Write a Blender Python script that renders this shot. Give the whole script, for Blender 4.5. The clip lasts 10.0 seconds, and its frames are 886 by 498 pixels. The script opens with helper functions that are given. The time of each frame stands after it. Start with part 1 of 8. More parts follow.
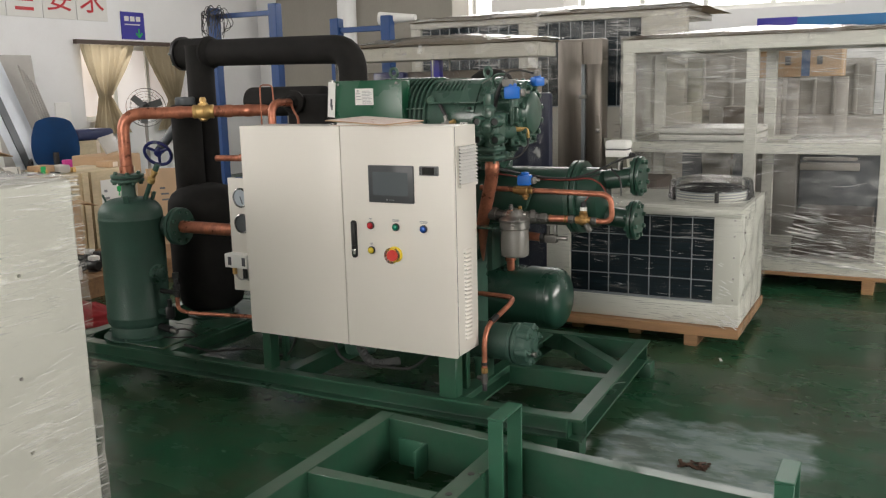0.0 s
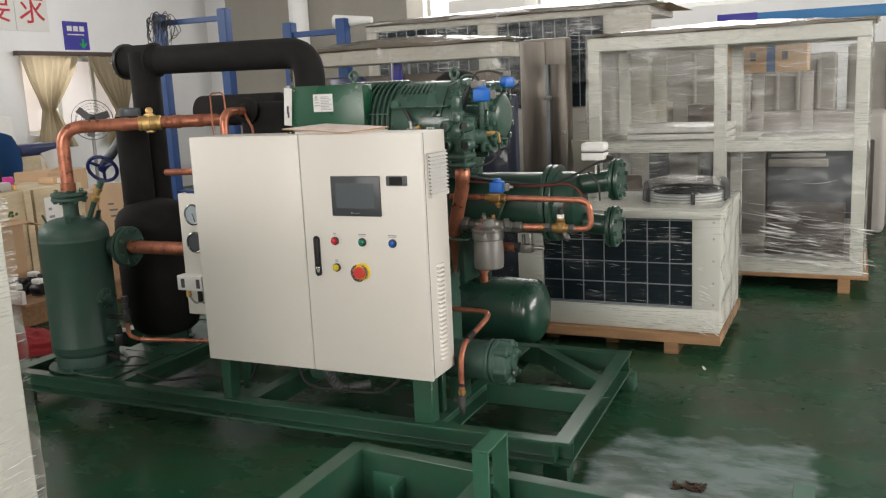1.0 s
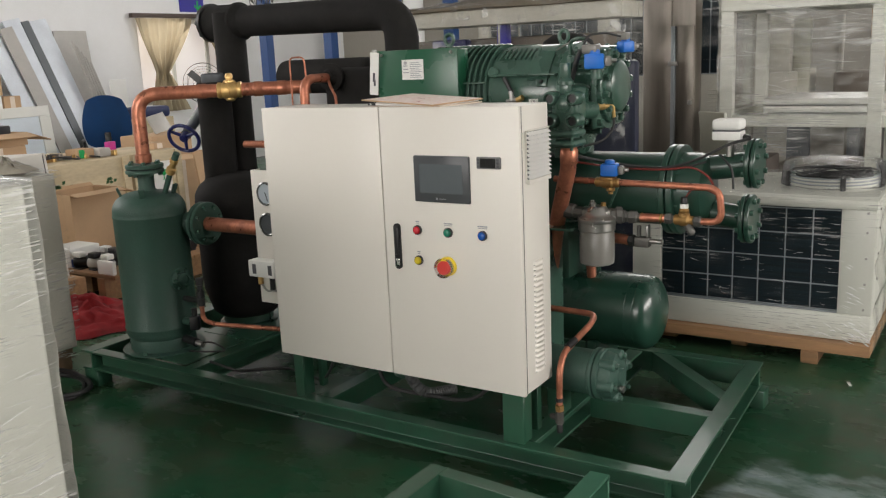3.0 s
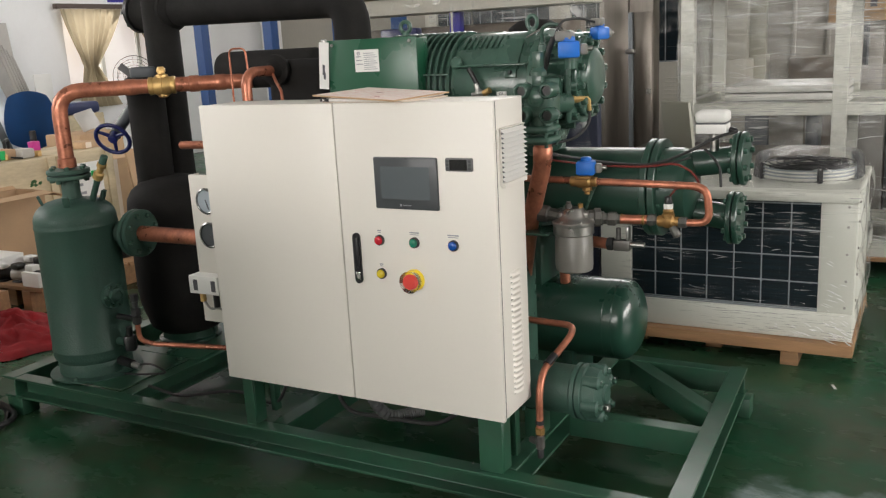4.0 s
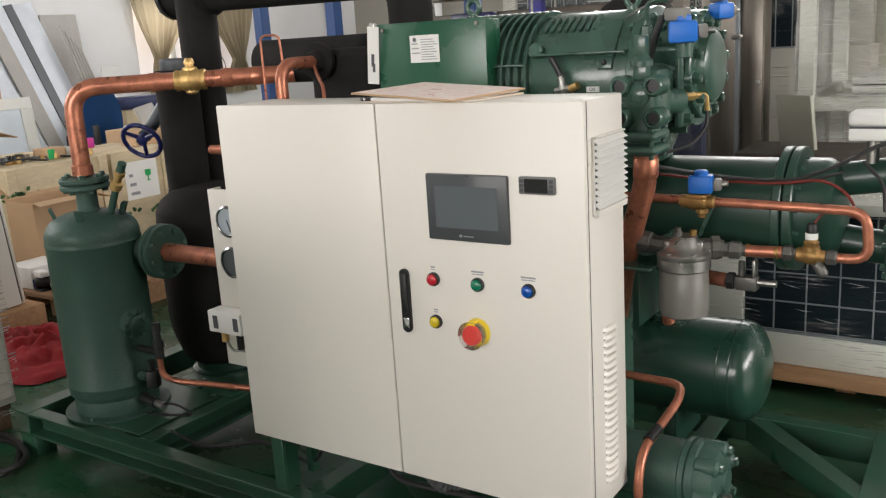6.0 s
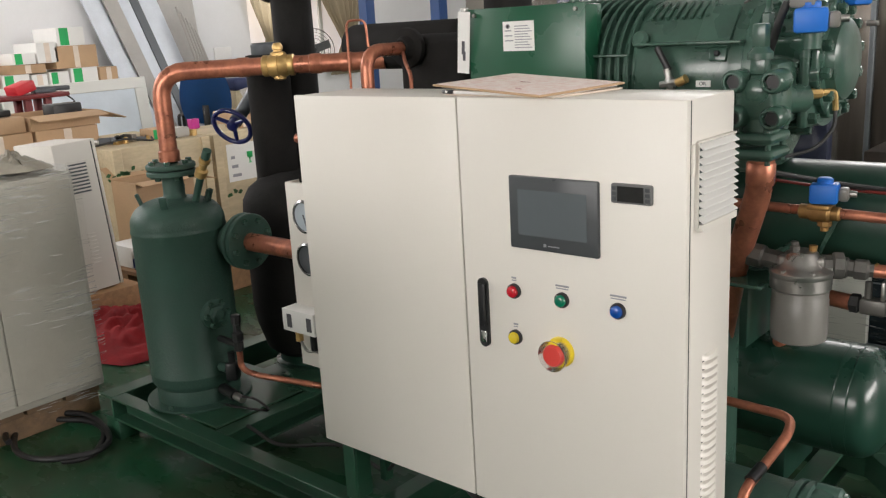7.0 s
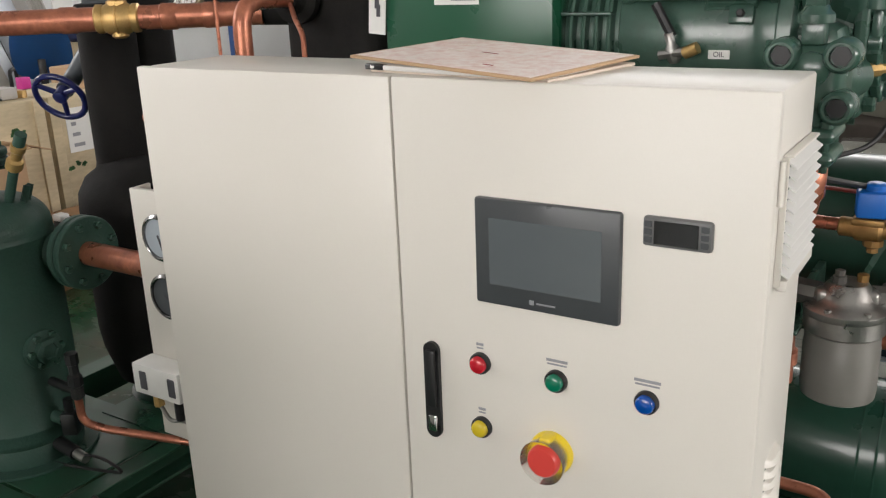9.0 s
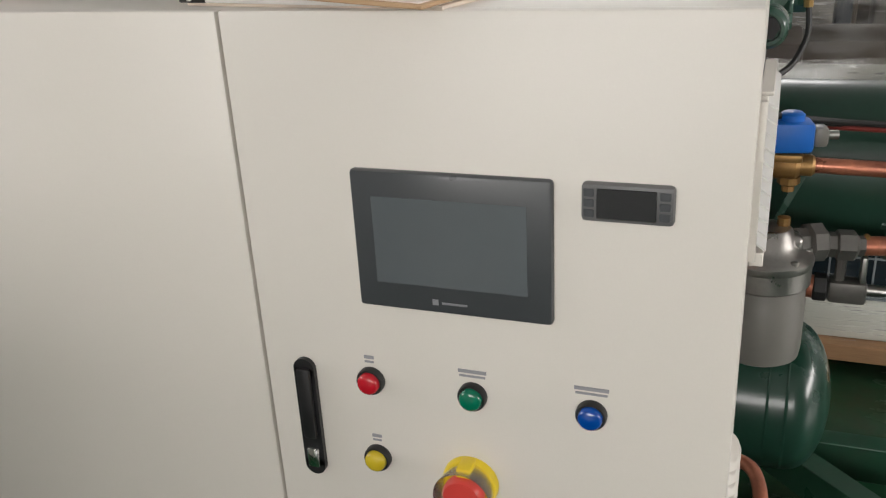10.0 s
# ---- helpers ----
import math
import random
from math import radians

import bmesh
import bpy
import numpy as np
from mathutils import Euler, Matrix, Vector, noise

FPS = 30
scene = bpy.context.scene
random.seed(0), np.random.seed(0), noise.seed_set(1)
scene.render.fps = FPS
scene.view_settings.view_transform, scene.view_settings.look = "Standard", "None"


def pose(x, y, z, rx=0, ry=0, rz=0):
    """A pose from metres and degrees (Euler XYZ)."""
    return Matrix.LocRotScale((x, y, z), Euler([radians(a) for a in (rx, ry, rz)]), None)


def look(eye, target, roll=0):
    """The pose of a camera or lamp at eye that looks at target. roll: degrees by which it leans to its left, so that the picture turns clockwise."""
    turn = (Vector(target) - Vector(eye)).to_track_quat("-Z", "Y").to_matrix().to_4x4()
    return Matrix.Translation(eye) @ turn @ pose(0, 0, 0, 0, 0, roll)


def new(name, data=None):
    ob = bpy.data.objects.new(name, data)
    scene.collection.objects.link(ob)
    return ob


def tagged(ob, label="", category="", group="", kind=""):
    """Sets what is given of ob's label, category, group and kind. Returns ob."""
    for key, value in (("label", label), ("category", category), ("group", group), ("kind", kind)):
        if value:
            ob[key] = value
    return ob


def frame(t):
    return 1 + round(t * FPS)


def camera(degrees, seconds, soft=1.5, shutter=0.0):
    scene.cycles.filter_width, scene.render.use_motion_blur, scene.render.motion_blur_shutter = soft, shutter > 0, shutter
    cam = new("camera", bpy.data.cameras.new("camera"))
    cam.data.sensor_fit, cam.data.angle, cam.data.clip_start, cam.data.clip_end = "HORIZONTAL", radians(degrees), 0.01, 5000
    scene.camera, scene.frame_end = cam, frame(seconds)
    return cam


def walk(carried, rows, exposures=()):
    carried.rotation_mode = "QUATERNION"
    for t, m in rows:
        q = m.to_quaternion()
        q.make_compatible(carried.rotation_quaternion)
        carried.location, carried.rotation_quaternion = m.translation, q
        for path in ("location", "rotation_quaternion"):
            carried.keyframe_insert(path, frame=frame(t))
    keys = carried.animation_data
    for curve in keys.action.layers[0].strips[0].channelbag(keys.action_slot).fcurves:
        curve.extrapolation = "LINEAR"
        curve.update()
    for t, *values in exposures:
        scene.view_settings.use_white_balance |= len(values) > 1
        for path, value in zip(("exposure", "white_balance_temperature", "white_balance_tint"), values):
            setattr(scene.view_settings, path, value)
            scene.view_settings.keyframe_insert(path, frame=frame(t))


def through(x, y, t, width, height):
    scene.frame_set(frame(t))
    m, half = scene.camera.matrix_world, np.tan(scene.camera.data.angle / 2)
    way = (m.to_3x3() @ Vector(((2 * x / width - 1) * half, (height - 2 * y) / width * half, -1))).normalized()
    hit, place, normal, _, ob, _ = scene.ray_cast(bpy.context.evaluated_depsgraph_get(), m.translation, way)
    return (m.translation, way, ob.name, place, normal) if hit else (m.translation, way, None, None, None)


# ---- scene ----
cam = camera(53.0, 10.0, 1.25)
PATH = [
    (0, (0.22, 0.098, 1.374), (-0.7, 1.836, 1.006), -1.4),
    (0.5, (0.123, 0.215, 1.365), (-0.737, 1.986, 1.009), -2.7),
    (1, (0.073, 0.288, 1.368), (-0.764, 2.068, 1.007), -2.7),
    (1.5, (0.046, 0.392, 1.362), (-0.887, 2.116, 0.964), -3.2),
    (2, (0.033, 0.574, 1.359), (-1.032, 2.225, 0.985), -1.0),
    (2.5, (0.0, 0.669, 1.37), (-1.1, 2.291, 0.967), -2.2),
    (4, (-0.285, 0.938, 1.371), (-1.23, 2.64, 0.916), -3.1),
    (4.5, (-0.37, 1.125, 1.357), (-1.398, 2.787, 0.93), -2.8),
    (5, (-0.427, 1.244, 1.369), (-1.508, 2.864, 0.915), -3.9),
    (6.5, (-0.586, 1.549, 1.347), (-1.708, 3.132, 0.864), -2.9),
    (7, (-0.607, 1.627, 1.36), (-1.889, 3.082, 0.87), -3.3),
    (7.5, (-0.705, 1.694, 1.355), (-1.867, 3.239, 0.845), -1.4),
    (8, (-0.859, 1.763, 1.351), (-1.951, 3.34, 0.787), -3.8),
    (8.5, (-0.949, 1.871, 1.341), (-2.009, 3.437, 0.691), -4.0),
    (9, (-1.07, 2.042, 1.353), (-2.102, 3.644, 0.746), -2.2),
    (9.5, (-1.178, 2.164, 1.341), (-2.037, 3.869, 0.745), -2.9),
    (10, (-1.256, 2.264, 1.317), (-1.929, 3.988, 0.559), -3.2),
]
walk(cam, [(t, look(eye, target, roll)) for t, eye, target, roll in PATH],
     [(0, -0.21, 6560, 11), (0.5, -0.11, 6540, 11), (1.5, -0.05, 6520, 11), (2, -0.12, 6520, 11), (2.5, -0.21, 6520, 11), (4, 0.0, 6480, 11), (5, 0.04, 6460, 11), (7, 0.0, 6460, 12), (8, -0.05, 6440, 12), (9, 0.0, 6420, 12), (10, -0.24, 6420, 12)])

# ---- light ----
world = bpy.data.worlds.new("sky")
scene.world = world
world.use_nodes = True
wn = world.node_tree.nodes
sky = wn.new("ShaderNodeTexSky")
sky.sky_type, sky.sun_disc = "NISHITA", False
sky.sun_elevation, sky.sun_rotation = radians(40), radians(200)
world.node_tree.links.new(sky.outputs[0], wn["Background"].inputs[0])
wn["Background"].inputs[1].default_value = 0.12


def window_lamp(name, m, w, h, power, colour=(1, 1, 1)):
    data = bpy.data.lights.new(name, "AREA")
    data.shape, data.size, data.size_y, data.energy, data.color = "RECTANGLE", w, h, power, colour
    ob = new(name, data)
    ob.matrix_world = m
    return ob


# daylight standing in the openings: over the back wall, the small side window; behind the camera, right and left are
# added, unseen
window_lamp("added_daylight_front", look((-1.2, -5.9, 2.6), (-0.9, 2.0, 1.1)), 8.0, 2.2, 500, (1, 0.95, 0.90))
window_lamp("added_daylight_right", look((9.9, 4.0, 3.2), (0.0, 4.5, 1.0)), 8.0, 2.4, 900, (1, 0.95, 0.90))
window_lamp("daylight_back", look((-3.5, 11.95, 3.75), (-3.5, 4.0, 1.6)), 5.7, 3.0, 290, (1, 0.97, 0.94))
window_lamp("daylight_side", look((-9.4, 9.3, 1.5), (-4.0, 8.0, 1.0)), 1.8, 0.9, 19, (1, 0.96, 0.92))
window_lamp("added_daylight_left", look((-9.4, 2.0, 3.4), (-4.0, 4.0, 0.5)), 5.0, 1.3, 170, (1, 0.96, 0.93))

# ---- materials ----


def mat(name, colour, rough=0.5, metal=0.0, var=0.12, scale=6.0, bump=0.0, bscale=60.0, coat=0.0, rvar=0.1,
        stretch=(1, 1, 1), spec=0.5, dirt=None, dscale=3.0, damt=0.5, rand=0.0):
    m = bpy.data.materials.new(name)
    m.use_nodes = True
    nt = m.node_tree
    n, l = nt.nodes, nt.links
    b = n["Principled BSDF"]
    tc = n.new("ShaderNodeTexCoord")
    mp = n.new("ShaderNodeMapping")
    mp.inputs["Scale"].default_value = stretch
    l.new(tc.outputs["Object"], mp.inputs[0])
    big = n.new("ShaderNodeTexNoise")
    big.inputs["Scale"].default_value, big.inputs["Detail"].default_value = scale, 6
    l.new(mp.outputs[0], big.inputs["Vector"])
    fine = n.new("ShaderNodeTexNoise")
    fine.inputs["Scale"].default_value, fine.inputs["Detail"].default_value = bscale, 4
    l.new(mp.outputs[0], fine.inputs["Vector"])
    add = n.new("ShaderNodeMath")
    add.operation = "MULTIPLY_ADD"
    l.new(fine.outputs[0], add.inputs[0])
    add.inputs[1].default_value = 0.35
    l.new(big.outputs[0], add.inputs[2])
    ramp = n.new("ShaderNodeMapRange")
    ramp.inputs["From Min"].default_value, ramp.inputs["From Max"].default_value = 0.45, 0.95
    ramp.inputs["To Min"].default_value, ramp.inputs["To Max"].default_value = 1 - var, 1 + var
    l.new(add.outputs[0], ramp.inputs[0])
    last = ramp.outputs[0]
    if rand:
        oi = n.new("ShaderNodeObjectInfo")
        rr = n.new("ShaderNodeMapRange")
        rr.inputs["To Min"].default_value, rr.inputs["To Max"].default_value = 1 - rand, 1 + rand
        l.new(oi.outputs["Random"], rr.inputs[0])
        mu = n.new("ShaderNodeMath")
        mu.operation = "MULTIPLY"
        l.new(last, mu.inputs[0])
        l.new(rr.outputs[0], mu.inputs[1])
        last = mu.outputs[0]
    mix = n.new("ShaderNodeVectorMath")
    mix.operation = "SCALE"
    mix.inputs[0].default_value = colour
    l.new(last, mix.inputs["Scale"])
    out = mix.outputs[0]
    if dirt:
        dn = n.new("ShaderNodeTexNoise")
        dn.inputs["Scale"].default_value, dn.inputs["Detail"].default_value = dscale, 9
        dn.inputs["Roughness"].default_value = 0.65
        l.new(mp.outputs[0], dn.inputs["Vector"])
        dr = n.new("ShaderNodeMapRange")
        dr.inputs["From Min"].default_value, dr.inputs["From Max"].default_value = 0.42, 0.72
        dr.inputs["To Max"].default_value = damt
        l.new(dn.outputs[0], dr.inputs[0])
        dm = n.new("ShaderNodeMix")
        dm.data_type = "RGBA"
        dm.inputs["B"].default_value = (*dirt, 1)
        l.new(dr.outputs[0], dm.inputs["Factor"])
        l.new(out, dm.inputs["A"])
        out = dm.outputs["Result"]
    l.new(out, b.inputs["Base Color"])
    rm = n.new("ShaderNodeMapRange")
    rm.inputs["From Min"].default_value, rm.inputs["From Max"].default_value = 0.3, 0.7
    rm.inputs["To Min"].default_value, rm.inputs["To Max"].default_value = max(0.02, rough - rvar), min(1, rough + rvar)
    l.new(big.outputs[0], rm.inputs[0])
    l.new(rm.outputs[0], b.inputs["Roughness"])
    b.inputs["Metallic"].default_value = metal
    b.inputs["Specular IOR Level"].default_value = spec
    b.inputs["Coat Weight"].default_value = coat
    b.inputs["Coat Roughness"].default_value = 0.12
    if bump:
        bp = n.new("ShaderNodeBump")
        bp.inputs["Strength"].default_value, bp.inputs["Distance"].default_value = bump, 0.004
        l.new(add.outputs[0], bp.inputs["Height"])
        l.new(bp.outputs[0], b.inputs["Normal"])
    return m


def clear_film(name, haze, streak=(9, 9, 230), lo=0.60, hi=0.68, patch=2.2, plo=0.42, phi=0.62, milk=0.02, tilt=(0.10, 0.08, 0.0), ior=1.22):
    """Thin stretch film: see-through, slightly glossy; the glints of its short folds are painted as white streaks in
    patches.
    """
    m = bpy.data.materials.new(name)
    m.use_nodes = True
    n, l = m.node_tree.nodes, m.node_tree.links
    n.remove(n["Principled BSDF"])
    out = n["Material Output"]
    tc = n.new("ShaderNodeTexCoord")

    def field(scale, turn, size, detail, low, high, distort=0.0):
        mp = n.new("ShaderNodeMapping")
        mp.inputs["Scale"].default_value, mp.inputs["Rotation"].default_value = scale, turn
        l.new(tc.outputs["Object"], mp.inputs[0])
        nz = n.new("ShaderNodeTexNoise")
        nz.inputs["Scale"].default_value, nz.inputs["Detail"].default_value = size, detail
        nz.inputs["Distortion"].default_value = distort
        l.new(mp.outputs[0], nz.inputs["Vector"])
        r = n.new("ShaderNodeMapRange")
        r.inputs["From Min"].default_value, r.inputs["From Max"].default_value = low, high
        l.new(nz.outputs[0], r.inputs[0])
        return nz.outputs[0], r.outputs[0]

    def times(a, b):
        k = n.new("ShaderNodeMath")
        k.operation = "MULTIPLY"
        l.new(a, k.inputs[0])
        if isinstance(b, float):
            k.inputs[1].default_value = b
        else:
            l.new(b, k.inputs[1])
        return k.outputs[0]
    height, glint = field(streak, tilt, 1.0, 2, lo, hi)
    _, glint2 = field((streak[0] * 0.35, streak[1] * 0.35, streak[2] * 0.45), (-tilt[0] * 1.6, -tilt[1] * 1.4, 0.2), 1.0, 3, lo + 0.03, hi + 0.02)
    _, where = field((1, 1, 1.6), (0, 0, 0.4), patch, 3, plo, phi)
    _, soft = field((3, 3, 9), (0.2, 0.1, 0), 1.4, 6, 0.45, 0.80, 1.0)
    top = n.new("ShaderNodeMath")
    top.operation = "MAXIMUM"
    l.new(times(glint, where), top.inputs[0])
    l.new(times(times(glint2, where), 0.6), top.inputs[1])
    white = times(top.outputs[0], haze)
    sm = n.new("ShaderNodeMath")
    sm.operation = "MULTIPLY_ADD"
    l.new(soft, sm.inputs[0])
    sm.inputs[1].default_value = milk
    l.new(white, sm.inputs[2])
    tr = n.new("ShaderNodeBsdfTransparent")
    tr.inputs[0].default_value = (0.975, 0.975, 0.965, 1)
    df = n.new("ShaderNodeBsdfDiffuse")
    df.inputs[0].default_value = (0.98, 0.98, 0.96, 1)
    tl = n.new("ShaderNodeBsdfTranslucent")
    tl.inputs[0].default_value = (0.90, 0.89, 0.86, 1)
    gl = n.new("ShaderNodeBsdfGlossy")
    gl.inputs["Roughness"].default_value = 0.22
    bp = n.new("ShaderNodeBump")
    bp.inputs["Strength"].default_value, bp.inputs["Distance"].default_value = 0.6, 0.006
    l.new(height, bp.inputs["Height"])
    l.new(bp.outputs[0], gl.inputs["Normal"])
    mil = n.new("ShaderNodeMixShader")
    mil.inputs[0].default_value = 0.1
    l.new(df.outputs[0], mil.inputs[1])
    l.new(tl.outputs[0], mil.inputs[2])
    m1 = n.new("ShaderNodeMixShader")
    l.new(sm.outputs[0], m1.inputs[0])
    l.new(tr.outputs[0], m1.inputs[1])
    l.new(mil.outputs[0], m1.inputs[2])
    fr = n.new("ShaderNodeFresnel")
    fr.inputs[0].default_value = ior
    add = n.new("ShaderNodeMixShader")
    l.new(fr.outputs[0], add.inputs[0])
    l.new(m1.outputs[0], add.inputs[1])
    l.new(gl.outputs[0], add.inputs[2])
    l.new(add.outputs[0], out.inputs[0])
    return m


def thin_cloth(name, colour, through):
    """A woven cloth that lets some light through."""
    m = mat(name, colour, 0.85, var=0.2, scale=3, stretch=(6, 6, 0.4), bump=0.2)
    n, l = m.node_tree.nodes, m.node_tree.links
    b = n["Principled BSDF"]
    tr = n.new("ShaderNodeBsdfTranslucent")
    tr.inputs[0].default_value = (*colour, 1)
    mx = n.new("ShaderNodeMixShader")
    mx.inputs[0].default_value = through
    l.new(b.outputs[0], mx.inputs[1])
    l.new(tr.outputs[0], mx.inputs[2])
    l.new(mx.outputs[0], n["Material Output"].inputs[0])
    return m


def glowing(name, colour, strength):
    m = bpy.data.materials.new(name)
    m.use_nodes = True
    b = m.node_tree.nodes["Principled BSDF"]
    b.inputs["Base Color"].default_value = (0.8, 0.8, 0.8, 1)
    b.inputs["Emission Color"].default_value = (*colour, 1)
    b.inputs["Emission Strength"].default_value = strength
    return m


CREAM = mat("cream_powder_coat", (0.73, 0.695, 0.635), 0.38, var=0.02, scale=2, bump=0.05, bscale=500, rvar=0.04)
WHITEP = mat("white_painted_steel", (0.74, 0.74, 0.70), 0.35, var=0.04, scale=2.5, bump=0.03, bscale=200)
VENTW = mat("white_plastic_vent", (0.76, 0.75, 0.72), 0.4, var=0.02)
GREEN = mat("machine_green_paint", (0.044, 0.100, 0.073), 0.30, var=0.22, scale=9, bump=0.2, bscale=120, coat=0.35, dirt=(0.022, 0.040, 0.031), dscale=11, damt=0.55)
SHELLG = mat("dark_green_gloss_paint", (0.018, 0.054, 0.037), 0.33, var=0.18, scale=6, bump=0.06, bscale=90, coat=0.15, rvar=0.06)
TANKG = mat("grey_green_paint", (0.036, 0.086, 0.065), 0.50, var=0.16, scale=7, bump=0.9, bscale=130, coat=0.03, spec=0.4,
            dirt=(0.050, 0.085, 0.070), dscale=16, damt=0.4)
BOXG = mat("terminal_box_green", (0.013, 0.085, 0.043), 0.3, var=0.06, scale=4, bump=0.06, bscale=300, coat=0.1)
SKIDG = mat("skid_green_paint", (0.022, 0.082, 0.047), 0.36, var=0.16, scale=5, bump=0.16, bscale=40, coat=0.24, spec=0.42,
            dirt=(0.050, 0.066, 0.050), dscale=9, damt=0.45)
FRAMEG = mat("brighter_frame_green_paint", (0.034, 0.128, 0.076), 0.42, var=0.10, scale=4, bump=0.10, bscale=60, coat=0.08, spec=0.35,
             dirt=(0.030, 0.090, 0.055), dscale=12, damt=0.3)
COPPER = mat("copper_pipe", (0.50, 0.190, 0.112), 0.36, 0.58, var=0.30, scale=18, bump=0.10, bscale=90, rvar=0.14,
             dirt=(0.27, 0.095, 0.062), dscale=24, damt=0.85)
BRASS = mat("brass", (0.56, 0.37, 0.145), 0.44, 0.75, var=0.2, scale=20, bump=0.15, bscale=200)
FOAM = mat("black_foam_insulation", (0.0095, 0.009, 0.0085), 0.85, var=0.35, scale=7, bump=0.6, bscale=170, spec=0.25,
           dirt=(0.022, 0.020, 0.018), dscale=9, damt=0.5)
BLACK = mat("black_plastic", (0.012, 0.012, 0.013), 0.4, var=0.15, bump=0.05, bscale=200)
RUBBER = mat("black_rubber", (0.018, 0.018, 0.018), 0.6, var=0.15)
NAVY = mat("navy_blue_paint", (0.012, 0.016, 0.10), 0.3, var=0.1, coat=0.3)
BLUE = mat("bright_blue_plastic", (0.01, 0.14, 0.55), 0.42, var=0.08, bump=0.04)
RACKB = mat("blue_rack_paint", (0.008, 0.055, 0.20), 0.4, var=0.15, dirt=(0.03, 0.04, 0.07), damt=0.3)
CHAIRB = mat("blue_chair_fabric", (0.018, 0.085, 0.24), 0.85, var=0.15, bump=0.4, bscale=300)
STEEL = mat("bare_steel", (0.40, 0.39, 0.37), 0.40, 1.0, var=0.12, scale=12)
DIAL = mat("pale_blue_dial", (0.42, 0.47, 0.52), 0.3, var=0.04)
FITTING = mat("dull_steel_fitting", (0.13, 0.125, 0.115), 0.45, 0.5, var=0.25, scale=20, bump=0.15)
DULLBRASS = mat("dull_brass", (0.36, 0.21, 0.075), 0.5, 0.7, var=0.3, scale=30, bump=0.2)
RIM = mat("gauge_rim_chrome", (0.24, 0.235, 0.23), 0.16, 1.0, var=0.05, rvar=0.03)
CHROME = mat("chrome", (0.75, 0.75, 0.75), 0.08, 1.0, var=0.05)
ALU = mat("cast_aluminium", (0.36, 0.345, 0.325), 0.32, 0.9, var=0.15, scale=20, bump=0.25, bscale=200)
CANDARK = mat("filter_can_paint", (0.19, 0.182, 0.165), 0.36, var=0.08, scale=10, bump=0.05)
CANGREY = mat("grey_can_paint", (0.42, 0.40, 0.37), 0.4, var=0.06, scale=10, bump=0.05)
INOX = mat("brushed_stainless", (0.27, 0.243, 0.215), 0.40, 1.0, var=0.15, scale=3, stretch=(12, 12, 0.6), bump=0.04)
WOOD = mat("pallet_pine", (0.33, 0.185, 0.090), 0.7, var=0.25, scale=9, stretch=(0.4, 4, 4), bump=0.3, rand=0.15)
# darker copy of the pine: shade below the wrapped cabinet put into colour
SHADEDWOOD = mat("shaded_pallet_wood", (0.20, 0.125, 0.070), 0.75, var=0.3, scale=9, stretch=(0.4, 4, 4), bump=0.3, rand=0.2)
PLY = mat("plywood_crate", (0.56, 0.46, 0.30), 0.65, var=0.28, scale=5, stretch=(1, 0.3, 1), bump=0.15)
CARD = mat("brown_cardboard", (0.47, 0.31, 0.18), 0.8, var=0.10, scale=5, bump=0.15, bscale=90, rand=0.12)
PAPER = mat("white_paper", (0.78, 0.77, 0.74), 0.7, var=0.04, bump=0.05)
PAPERB = mat("buff_manual_paper", (0.70, 0.60, 0.50), 0.75, var=0.08, scale=14, bump=0.08)
PINKP = mat("printed_cover_paper", (0.84, 0.74, 0.68), 0.6, var=0.04, scale=30, dirt=(0.66, 0.40, 0.34), dscale=55, damt=0.8)
CABW = mat("pale_grey_green_panel", (0.60, 0.605, 0.55), 0.4, var=0.03, scale=2.5, bump=0.03, bscale=200)
TONEDW = mat("toned_white_panel", (0.47, 0.455, 0.40), 0.5, var=0.10, scale=2.5, bump=0.05, bscale=60, dirt=(0.36, 0.33, 0.27), dscale=5, damt=0.5)
DULLW = mat("dull_grey_panel", (0.40, 0.395, 0.325), 0.45, var=0.08, scale=2.5, bump=0.03, bscale=200)
DRUMG = mat("dark_drum_green_paint", (0.014, 0.050, 0.033), 0.30, var=0.2, scale=6, bump=0.30, bscale=34, coat=0.40, rvar=0.05)
TAUPE = mat("dull_taupe_board", (0.16, 0.135, 0.11), 0.7, var=0.25, scale=4, bump=0.2)
DBROWN = mat("dark_brown_board", (0.075, 0.06, 0.05), 0.6, var=0.25, scale=6, bump=0.1)
GREYINK = mat("grey_print", (0.30, 0.30, 0.32), 0.6)
INK = mat("dark_print", (0.08, 0.08, 0.09), 0.6)
BEZEL = mat("grey_bezel_plastic", (0.055, 0.06, 0.065), 0.35, var=0.05, bump=0.04, bscale=300)
SCREEN = mat("dark_screen_glass", (0.10, 0.115, 0.125), 0.12, var=0.03, rvar=0.03)
CTLG = mat("controller_grey", (0.12, 0.12, 0.12), 0.4, var=0.05)
LCD = mat("black_display", (0.006, 0.006, 0.007), 0.12, var=0.0, rvar=0.02)
RED = mat("red_lens", (0.50, 0.008, 0.02), 0.2, var=0.05, coat=0.5)
GREENL = mat("green_lens", (0.0, 0.16, 0.085), 0.2, var=0.05, coat=0.5)
BLUEL = mat("blue_lens", (0.0, 0.06, 0.33), 0.2, var=0.05, coat=0.5)
YELL = mat("yellow_lens", (0.62, 0.47, 0.02), 0.2, var=0.05, coat=0.5)
YELP = mat("yellow_plastic", (0.82, 0.62, 0.02), 0.35, var=0.04)
ESTOP = mat("orange_red_mushroom", (0.66, 0.062, 0.050), 0.34, var=0.04)
CLOTH = mat("dark_red_cloth", (0.30, 0.014, 0.018), 0.9, var=0.3, scale=9, bump=0.4)
